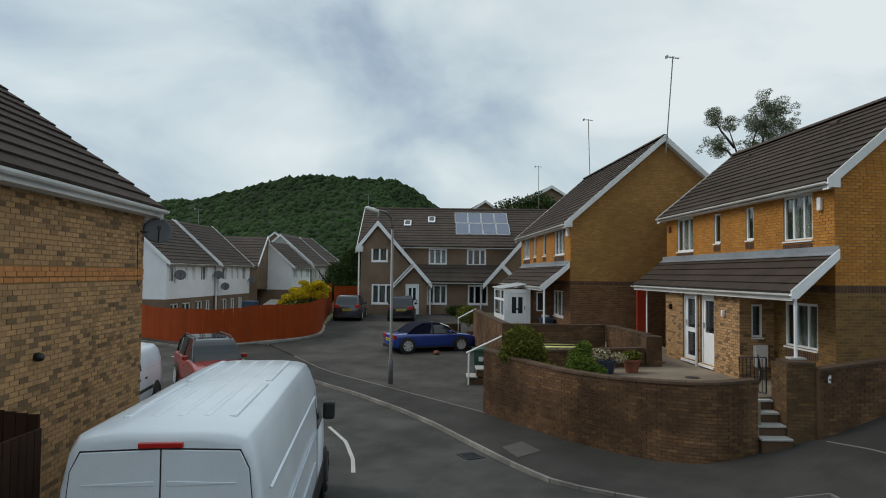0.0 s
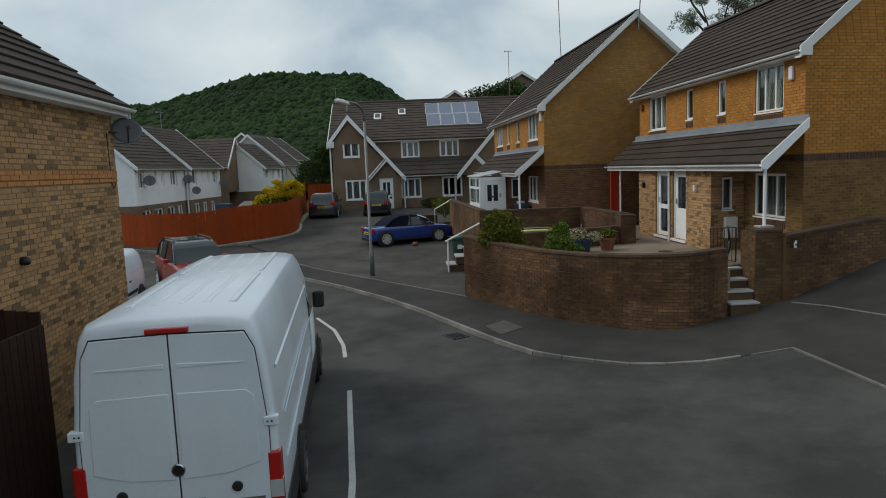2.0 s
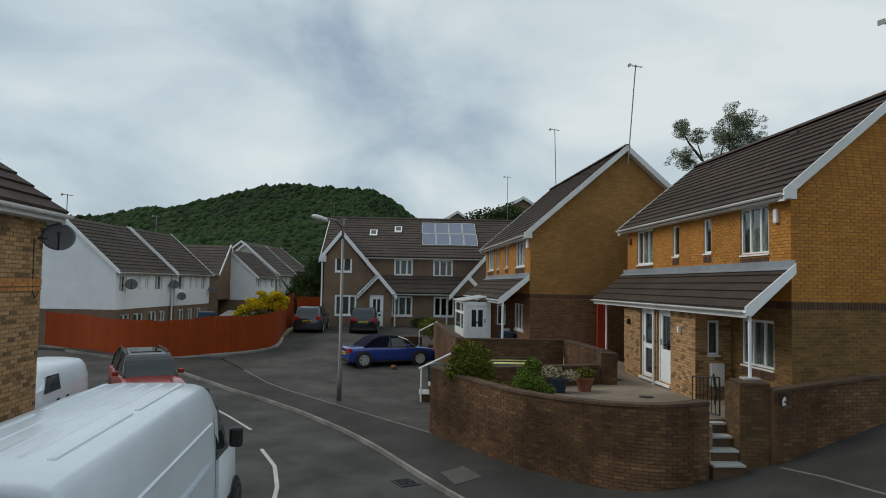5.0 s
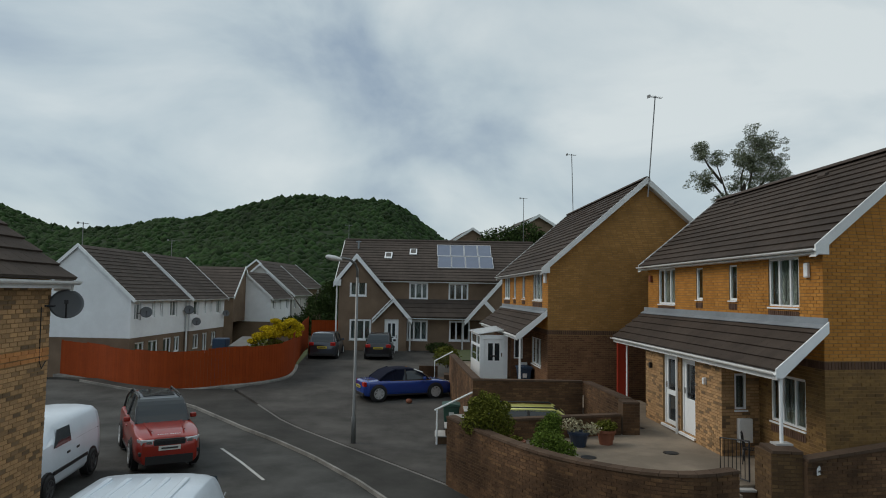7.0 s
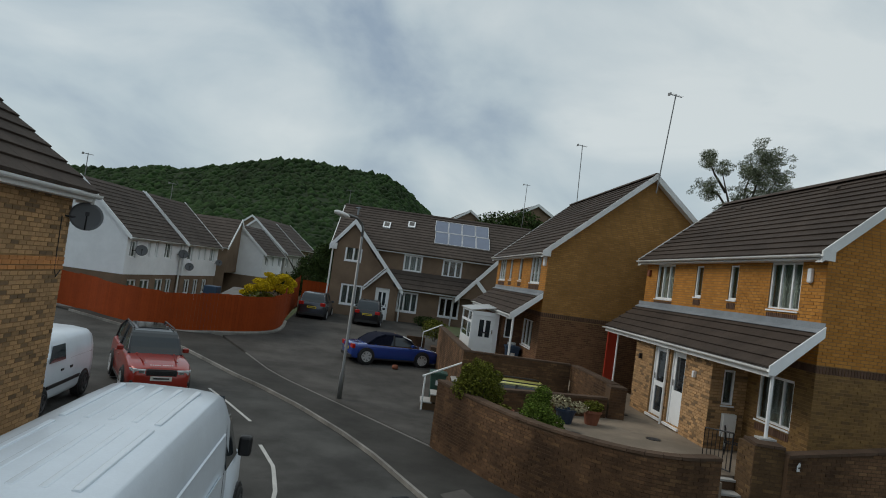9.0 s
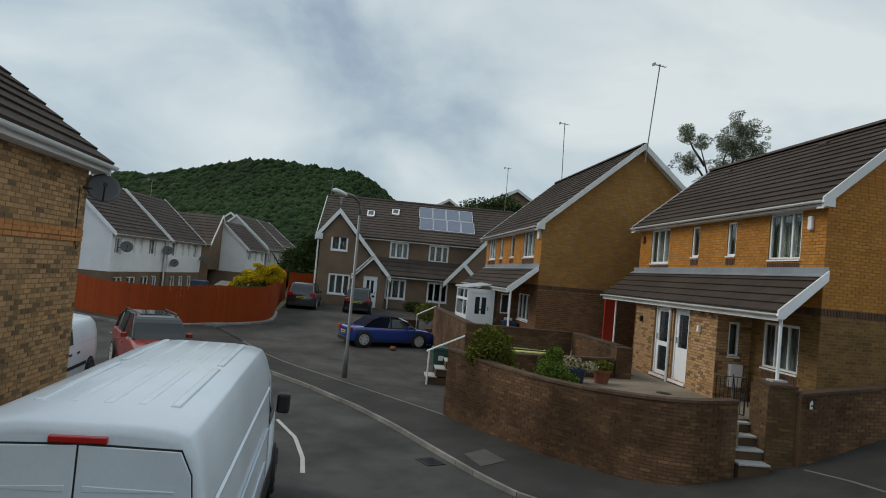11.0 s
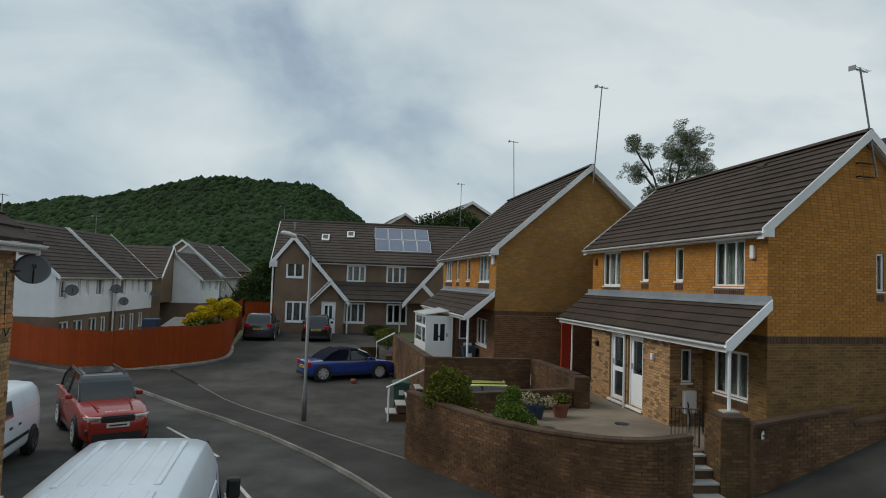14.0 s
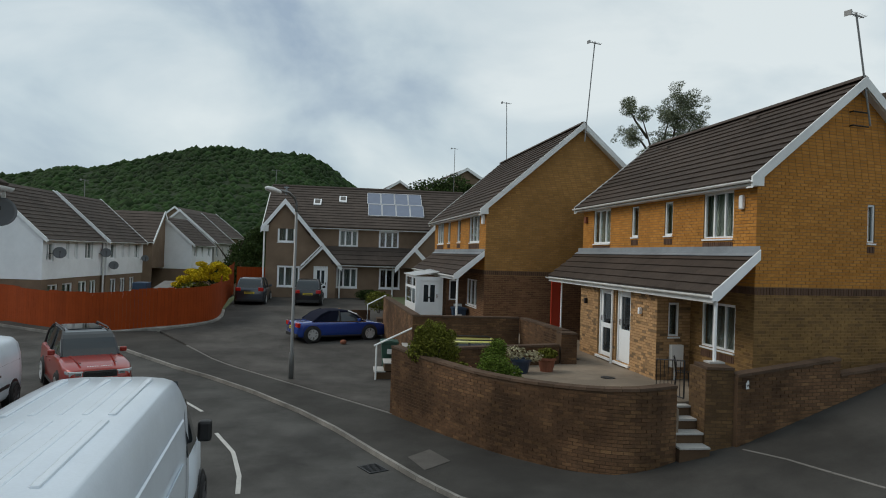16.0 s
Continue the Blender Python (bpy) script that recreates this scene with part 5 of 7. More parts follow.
FRONT = [(1.12, 17.9), (2.0, 16.3), (2.85, 14.95), (3.7, 13.95), (4.6, 13.2), (5.4, 12.95), (6.15, 13.1)]
brick_wall("long curved brown brick garden wall with a weathered coping", FRONT, -0.05, lambda u: 1.62 - 0.13 * math.sin(math.pi * min(1.0, max(0.0, u / 7.4))), 0.22, M_BROWN, smooth=2, single_span=(4.4, 7.3, 0.2), one=M_BROWN_ONE, seed=101)
brick_wall("brown brick gate pillar beside the steps", [(6.78, 13.22), (7.3, 13.15)], 0.2, 1.95, 0.62, M_PILLAR, seed=103, mortar=M_MORTAR_DARK, both=False)
brick_wall("brown brick gate pillar side", [(6.775, 13.84), (6.775, 13.22)], 0.2, 1.95, 0.1, M_PILLAR, coping=False, seed=104, mortar=M_MORTAR_DARK)
brick_wall("brown brick retaining wall beside the side drive", [(7.32, 13.06), (9.82, 13.593)], 0.2, lambda u: 1.84 + 0.1 * u, 0.22, M_BROWN, seed=105)
brick_wall("low brown brick wall stepping down beside the drive", [(9.82, 13.593), (15.0, 14.694)], 0.8, lambda u: 1.78 + 0.1 * u, 0.22, M_BROWN, seed=106)
brick_wall("rendered brown wall behind the parking bay", [(1.98, 22.2), (5.38, 22.2)], -0.05, 1.98, 0.2, M_BROWN, seed=107)
brick_wall("brown brick wall stepping up beside the parking bay", [(5.42, 22.2), (5.72, 18.75)], -0.05, 1.98, 0.2, M_BROWN, seed=108, both=True)
brick_wall("brown brick pillar at the end of the bay wall", [(5.55, 18.3), (5.98, 18.3)], -0.05, 1.96, 0.43, M_BROWN, seed=109)
brick_wall("low brown brick wall behind the plant pots", [(2.3, 17.3), (5.5, 18.3)], -0.05, 1.66, 0.2, M_BROWN, seed=110)
brick_wall("brown brick wall before the ochre brick house", [(1.4, 30.6), (1.98, 22.2)], 0.0, 2.0, 0.22, M_BROWN, seed=111)

# patio, garden beds and terraces
bm = bmesh.new()
ring = [q for q in bezier_path(FRONT, 6)]
ring = [(q.x + 0.13, q.y + 0.17) for q in ring] + [(6.3, 13.9), (8.1, 14.0), (7.7, 24.0), (6.0, 24.0), (5.9, 18.6), (5.4, 18.35), (2.35, 17.4)]
vs = [bm.verts.new((x, y, 1.2)) for x, y in ring]
bm.faces.new(vs)
r = bmesh.ops.extrude_face_region(bm, geom=bm.faces[:])
for v in r["geom"]:
    if isinstance(v, bmesh.types.BMVert):
        v.co.z -= 1.25
single("patio", bm, M_PATIO, "pale worn concrete patio of the raised garden", "patio", kind="structure")
bm = bmesh.new()
box(bm, 2.05, 4.72, 22.25, 36.0, 0.0, 1.2)
box(bm, 2.05, 7.0, 22.25, 25.0, 0.0, 1.19)
single("terrace", bm, M_PATIO, "raised terrace before the ochre brick house", "terrace", kind="structure")
for q in ((4.14, 15.87), (6.1, 16.4), (6.2, 19.2)):
    bm = bmesh.new()
    lathe(bm, [(0.17, 1.2), (0.17, 1.212), (0.14, 1.216), (0.0, 1.216)], 14, Matrix.Translation((q[0], q[1], 0)))
    single("drain_cover", bm, M_DARKMETAL, "round black iron drain cover set in the patio", "drain cover", "drain covers in the patio")

# front steps with gate
steps = thing("garden_steps", "grey concrete steps up to the garden gate", "steps")
for k in range(4):
    bm = bmesh.new()
    y = 13.0 + 0.26 * k
    top = 0.56 + 0.2 * k
    box(bm, 6.18, 6.765, y, 14.3, 0.1 if k == 0 else top - 0.22, top - 0.045)
    part("riser", bm, M_MORTAR_DARK, steps)
    bm = bmesh.new()
    box(bm, 6.17, 6.768, y - 0.03, y + 0.28, top - 0.043, top)
    part("tread", bm, M_STEP, steps, bevel=0.008)
gate = thing("garden_gate", "low black wrought iron garden gate standing open", "gate")
GS = Side((6.72, 13.95, 1.2), (-0.35, 1.0, 0), (-1, -0.35, 0))
bm = bmesh.new()
tube(bm, [GS.p(0, 0.06), GS.p(0, 0.78), GS.p(0.0, 0.8), GS.p(0.75, 0.72), GS.p(0.75, 0.06), GS.p(0, 0.06)], 0.016, 6)
part("gate_frame", bm, M_DARKMETAL, gate)
for k in range(1, 7):
    bm = bmesh.new()
    tube(bm, [GS.p(0.107 * k, 0.06), GS.p(0.107 * k, 0.78 - 0.01 * k)], 0.008, 5)
    part("bar", bm, M_DARKMETAL, gate)

# side steps with the white rail
st = thing("side_steps", "three pale concrete steps beside the parking bay", "steps")
for k in range(4):
    bm = bmesh.new()
    x = 0.85 + 0.3 * k
    box(bm, x, 2.05, 22.35, 23.15, -0.03 if k == 0 else 0.26 * k, 0.26 * (k + 1) - 0.04)
    part("riser", bm, M_MORTAR_DARK, st)
    bm = bmesh.new()
    box(bm, x - 0.03, x + 0.34, 22.3, 23.2, 0.26 * (k + 1) - 0.04, 0.26 * (k + 1))
    part("tread", bm, M_STEP, st, bevel=0.01)
rail = thing("handrail", "white painted steel handrail beside the side steps", "handrail")
bm = bmesh.new()
tube(bm, [(0.88, 22.28, 0.0), (0.88, 22.28, 1.08)], 0.028, 8)
part("post", bm, M_UPVC, rail)
bm = bmesh.new()
tube(bm, [(0.8, 22.28, 1.05), (1.98, 22.28, 1.62)], 0.028, 8)
part("rail", bm, M_UPVC, rail)
st2 = thing("side_steps", "small steps up to the far garden", "steps")
for k in range(3):
    bm = bmesh.new()
    box(bm, 0.9 + 0.3 * k, 1.75, 33.0, 33.9, 0.3, 0.65 + 0.2 * k)
    part("riser", bm, M_COPING, st2)
bm = bmesh.new()
box(bm, 0.0, 0.9, 33.9, 34.1, 0.3, 1.15)
part("side_wall", bm, M_BROWN, st2)
rail = thing("handrail", "white painted handrail beside the far steps", "handrail")
bm = bmesh.new()
tube(bm, [(0.75, 32.95, 0.4), (0.75, 32.95, 1.5), (1.6, 32.95, 1.95)], 0.03, 8)
part("rail", bm, M_UPVC, rail)

# red side door between the pairs
t = thing("side_gate", "tall red painted wooden side gate between the houses", "gate")
bm = bmesh.new()
box(bm, 6.98, 7.32, 24.0, 24.05, 1.2, 3.2)
part("leaf", bm, M_REDDOOR, t)
bm = bmesh.new()
box(bm, 6.94, 6.98, 23.97, 24.07, 1.2, 3.25)
part("post", bm, M_REDDOOR, t)

# white porch of the ochre brick house
po = thing("glazed_porch", "white plastic glazed porch with a sloping roof", "porch")
P2 = Side((2.0, 28.0, 0), (1, 0, 0), (0, -1, 0))
bm = bmesh.new()
panel(bm, P2, 0.55, 1.65, 1.2, 3.05, [(0.66, 1.54, 1.25, 2.95)], -0.07, 0)
part("front_frame", bm, M_UPVC, po)
door(po, P2, 0.66, 1.54, 1.25, 2.95, glazed=((0.2, 0.45, 0.48, 0.9), (0.55, 0.8, 0.48, 0.9)), depth=0.02)
PS = Side((2.55, 28.0, 0), (-0.1, 1, 0), (-1, -0.1, 0))
bm = bmesh.new()
panel(bm, PS, 0, 2.4, 1.2, 3.05, [(0.12, 0.8, 1.95, 2.55), (0.12, 0.8, 2.65, 2.98), (0.9, 2.3, 1.95, 2.55), (0.9, 2.3, 2.65, 2.98)], -0.07, 0)
part("side_frame", bm, M_UPVC, po)
for q in ((0.12, 0.8, 1.95, 2.55), (0.12, 0.8, 2.65, 2.98), (0.9, 2.3, 1.95, 2.55), (0.9, 2.3, 2.65, 2.98)):
    bm = bmesh.new()
    fbox(bm, PS, *q, -0.04, -0.03)
    part("pane", bm, M_GLASS, po)
bm = bmesh.new()
prism(bm, [(2.48, 27.95, 3.06), (3.75, 27.95, 3.28), (3.75, 27.95, 3.3), (2.48, 27.95, 3.08)], (-0.25, 2.55, 0))
part("roof", bm, M_RENDER_GREY, po, "pale ribbed translucent roof sheet")
for k in range(8):
    bm = bmesh.new()
    y = 27.97 + 0.35 * k
    x = 2.48 - 0.25 * (y - 27.95) / 2.55
    prism(bm, [(x, y, 3.082), (x + 1.27, y, 3.302), (x + 1.27, y, 3.33), (x, y, 3.11)], (0, 0.035, 0))
    part("roof_rib", bm, M_UPVC, po)

# orange fence
fence = thing("orange_fence", "tall orange-stained close-boarded timber fence", "fence")
fpath = [(-24.0, 37.6), (-16.4, 33.8), (-13.6, 32.0), (-11.4, 31.0), (-9.4, 30.85), (-7.7, 31.7), (-6.5, 33.2), (-6.35, 35.0), (-6.75, 38.0), (-7.4, 44.5)]
fr = Run(bezier_path(fpath, 6))
k, u = 0, 0.0
low_rng = random.Random(8)


def fence_top(u):
    return 1.72 + (0.05 if int(u / 1.83) % 2 else 0.0) + (0.25 if u > fr.length - 9.5 else 0)


def fence_base(x, y):
    if x > -7.4:
        return rise(x, y)
    return 0.053 * max(0.0, min(y, 36) - 24.5) - 0.2 * min(1.0, max(0.0, (-8.5 - x) / 3))


while u < fr.length - 0.15:
    a, b = fr.p(u + 0.004, 0), fr.p(u + 0.146, 0)
    way = Vector((b.x - a.x, b.y - a.y))
    s = Vector((way.y, -way.x)).normalized() * (0.012 if k % 2 else 0.018)
    z = fence_base(a.x, a.y)
    h = fence_top(u) + low_rng.uniform(-0.01, 0.01)
    bm = bmesh.new()
    v = [bm.verts.new(q) for q in ((a.x, a.y, z + 0.12), (b.x, b.y, z + 0.12), (b.x - s.x, b.y - s.y, z + 0.12), (a.x - s.x, a.y - s.y, z + 0.12), (a.x, a.y, z + h), (b.x, b.y, z + h), (b.x - s.x, b.y - s.y, z + h), (a.x - s.x, a.y - s.y, z + h))]
    for f in FACES:
        bm.faces.new([v[i] for i in f])
    part("board", bm, M_FENCE, fence)
    u += 0.15
    k += 1
n = 60
for zz in (0.4, 1.4):
    bm = bmesh.new()
    q = [fr.p(fr.length * i / n, 0) for i in range(n + 1)]
    tube(bm, [(a.x - 0.03, a.y + 0.05, fence_base(a.x, a.y) + zz) for a in q], 0.03, 4)
    part("rail", bm, M_FENCE, fence)
bm = bmesh.new()
for i in range(n):
    a, b = fr.p(fr.length * i / n, 0, 0.02), fr.p(fr.length * (i + 1) / n, 0, 0.02)
    a2, b2 = fr.p(fr.length * i / n, 0, 0.14), fr.p(fr.length * (i + 1) / n, 0, 0.14)
    z0, z1 = (fence_base(q.x, q.y) for q in (a, b))
    if a.y < 37:
        prism(bm, [(a.x, a.y, z0 + 0.12), (b.x, b.y, z1 + 0.12), (b2.x, b2.y, z1 + 0.07), (a2.x, a2.y, z0 + 0.07)], (0, 0, -0.2))
single("fence_footing", bm, M_KERB, "rough pale stone footing under the orange fence", "footing", kind="structure")
t = thing("orange_fence", "dark red-brown timber fence beside the far house", "fence")
for k in range(16):
    bm = bmesh.new()
    box(bm, -7.5 + 0.14 * k, -7.365 + 0.14 * k, 46.0, 46.03, 0.9, 2.75)
    part("board", bm, M_FENCE, t)

# dark timber screen beside the near house
t = thing("timber_screen", "dark stained timber bin screen against the brick wall", "screen")
for k in range(6):
    bm = bmesh.new()
    box(bm, -4.34 + 0.11 * k, -4.24 + 0.11 * k, 6.25, 6.28, -0.1, 2.38 - 0.012 * k)
    part("board", bm, M_FENCE_DARK, t)
for k in range(14):
    bm = bmesh.new()
    box(bm, -3.68, -3.65, 6.24 - 0.11 * (k + 1) + 0.01, 6.24 - 0.11 * k, -0.1, 2.2)
    part("board", bm, M_FENCE_DARK, t)

# shed roof behind the fence
t = thing("garden_shed", "small shed with a pale felt roof behind the fence", "shed")
bm = bmesh.new()
box(bm, -10.1, -8.6, 37.4, 39.0, -1.0, 1.62)
part("wall", bm, M_FENCE_DARK, t)
bm = bmesh.new()
prism(bm, [(-10.25, 37.2, 1.62), (-8.4, 37.2, 1.62), (-8.45, 39.2, 2.0), (-10.1, 39.2, 2.0)], (0, 0, 0.06))
part("roof", bm, M_EDGING, t)
bm = bmesh.new()
box(bm, -11.4, -10.66, 38.0, 38.8, -1.0, 2.0)
single("water_tank", bm, M_BLUEBIN, "dark blue plastic tank behind the fence", "tank", bevel=0.05)

# hatch, gully and house plaque
bm = bmesh.new()
prism(bm, [(1.3, 14.35, 0.004), (1.78, 14.85, 0.004), (2.1, 14.08, 0.004), (1.55, 13.55, 0.004)], (0, 0, 0.004))
single("service_hatch", bm, M_HATCH, "square concrete service cover set in the pavement", "service cover", kind="structure")
g = thing("road_gully", "rectangular black iron road gully by the kerb", "gully", kind="structure")
m = pose(0.62, 13.92, -0.075, 0, 0, 118)
bm = bmesh.new()
for q in ((-0.24, 0.24, -0.2, -0.17), (-0.24, 0.24, 0.17, 0.2), (-0.24, -0.21, -0.17, 0.17), (0.21, 0.24, -0.17, 0.17)):
    box(bm, *q, 0.0, 0.012, m)
part("frame", bm, M_DARKMETAL, g)
for k in range(7):
    bm = bmesh.new()
    x = -0.19 + 0.06 * k
    box(bm, x, x + 0.025, -0.17, 0.17, 0.0, 0.01, m)
    part("bar", bm, M_DARKMETAL, g)
t = thing("house_plaque", "small white house-shaped number plaque on the wall", "plaque")
PQ = Side((7.48, 13.075, 1.62), (0.84, 0.54, 0), (0.54, -0.84, 0))
bm = bmesh.new()
prism(bm, [PQ.p(0, 0, 0.012), PQ.p(0.14, 0, 0.012), PQ.p(0.14, 0.1, 0.012), PQ.p(0.07, 0.16, 0.012), PQ.p(0, 0.1, 0.012)], PQ.n * 0.012)
part("plate", bm, M_SIGN, t)
bm = bmesh.new()
fbox(bm, PQ, 0.03, 0.11, 0.05, 0.08, 0.022, 0.027)
part("bar", bm, M_INK, t)

# lamp post
t = thing("street_lamp", "tall grey steel street lamp with a curved arm", "street lamp", Matrix.Translation((-1.7, 22.3, -0.08)))
bm = bmesh.new()
lathe(bm, [(0.08, -0.05), (0.08, 0.85), (0.05, 0.93), (0.042, 5.2)], 14)
part("post", bm, M_METAL, t, smooth=True)
bm = bmesh.new()
tube(bm, [(0, 0, 5.15), (0, 0, 5.45), (-0.06, -0.12, 5.62), (-0.2, -0.45, 5.74), (-0.42, -0.95, 5.76)], 0.04, 10)
part("arm", bm, M_METAL, t, smooth=True)
bm = bmesh.new()
m = pose(-0.55, -1.25, 5.72, -4, 0, -24)
prof = [(-0.42, 0.03, 0.02), (-0.3, 0.1, 0.06), (0.0, 0.12, 0.07), (0.3, 0.07, 0.05), (0.4, 0.03, 0.03)]
rings = [[bm.verts.new(m @ Vector((w * math.cos(a), y, h * math.sin(a) + (0.02 if math.sin(a) > 0 else 0)))) for a in [6.2832 * i / 10 for i in range(10)]] for y, w, h in prof]
for a, b in zip(rings, rings[1:]):
    for i in range(10):
        bm.faces.new((a[i], a[(i + 1) % 10], b[(i + 1) % 10], b[i]))
bm.faces.new(rings[0])
bm.faces.new(rings[-1])
part("lantern", bm, M_UPVC_OLD, t, "pale grey lantern head", smooth=True)

# metal chair on the patio
t = thing("garden_chair", "small black wrought iron chair standing on the patio", "chair", pose(7.5, 15.55, 1.2, 0, 0, 60) @ Matrix.Scale(0.72, 4))
for x in (-0.17, 0.17):
    for y in (-0.17, 0.17):
        bm = bmesh.new()
        tube(bm, [(x * 1.25, y * 1.25, 0), (x, y, 0.43)], 0.014, 6)
        part("leg", bm, M_DARKMETAL, t)
bm = bmesh.new()
for k in range(7):
    box(bm, -0.2, 0.2, -0.19 + 0.06 * k - 0.014, -0.19 + 0.06 * k + 0.014, 0.43, 0.445)
box(bm, -0.2, -0.17, -0.2, 0.2, 0.415, 0.432)
box(bm, 0.17, 0.2, -0.2, 0.2, 0.415, 0.432)
part("seat", bm, M_DARKMETAL, t)
bm = bmesh.new()
tube(bm, [(-0.18, 0.19, 0.43), (-0.19, 0.24, 0.8), (-0.1, 0.26, 0.9), (0.1, 0.26, 0.9), (0.19, 0.24, 0.8), (0.18, 0.19, 0.43)], 0.014, 6)
for k in range(3):
    tube(bm, [(-0.09 + 0.09 * k, 0.2, 0.44), (-0.09 + 0.09 * k, 0.26, 0.89)], 0.008, 5)
part("backrest", bm, M_DARKMETAL, t)
# ---- vehicles ----


def loft(bm, stations):
    """A body from cross-sections: (x, [(half width, z), ...]) from bottom to top."""
    rings = []
    for x, sec in stations:
        ring = [bm.verts.new((x, w, z)) for w, z in sec] + [bm.verts.new((x, -w, z)) for w, z in sec[::-1]]
        rings.append(ring)
    n = len(rings[0])
    for a, b in zip(rings, rings[1:]):
        for i in range(n):
            bm.faces.new((a[i], a[(i + 1) % n], b[(i + 1) % n], b[i]))
    bm.faces.new(rings[0])
    bm.faces.new(rings[-1][::-1])


def wheel(parent, x, y, r, width, rim_mat, spokes=7):
    s = 1 if y > 0 else -1
    m = Matrix.Translation((x, y, r)) @ pose(0, 0, 0, -90 * s, 0, 0)
    bm = bmesh.new()
    lathe(bm, [(r * 0.66, -width), (r * 0.94, -width), (r, -width * 0.8), (r, -width * 0.2), (r * 0.95, 0), (r * 0.68, 0.0), (r * 0.66, -0.02)], 24, m)
    t = part("tyre", bm, M_RUBBER, parent, smooth=True)
    bm = bmesh.new()
    lathe(bm, [(r * 0.6, -width * 0.8), (r * 0.67, -0.012), (r * 0.63, -0.004), (r * 0.58, -0.034), (r * 0.2, -0.038), (0.0, -0.038)], 24, m)
    part("rim", bm, M_STEELRIM if rim_mat == M_ALLOY else rim_mat, t)
    bm = bmesh.new()
    for k in range(spokes):
        q = m @ pose(0, 0, 0, 0, 0, 360 * k / spokes)
        prism(bm, [q @ Vector(c) for c in ((0, -0.03, -0.036), (r * 0.68, -0.028, -0.02), (r * 0.68, 0.028, -0.02), (0, 0.03, -0.036))], (q.to_3x3() @ Vector((0, 0, 0.022))))
    lathe(bm, [(0.06, -0.06), (0.055, -0.018), (0, -0.016)], 12, m)
    lathe(bm, [(r * 0.61, -0.03), (r * 0.69, -0.02), (r * 0.69, 0.004), (r * 0.63, 0.004), (r * 0.61, -0.02)], 24, m)
    part("spokes", bm, rim_mat, t)


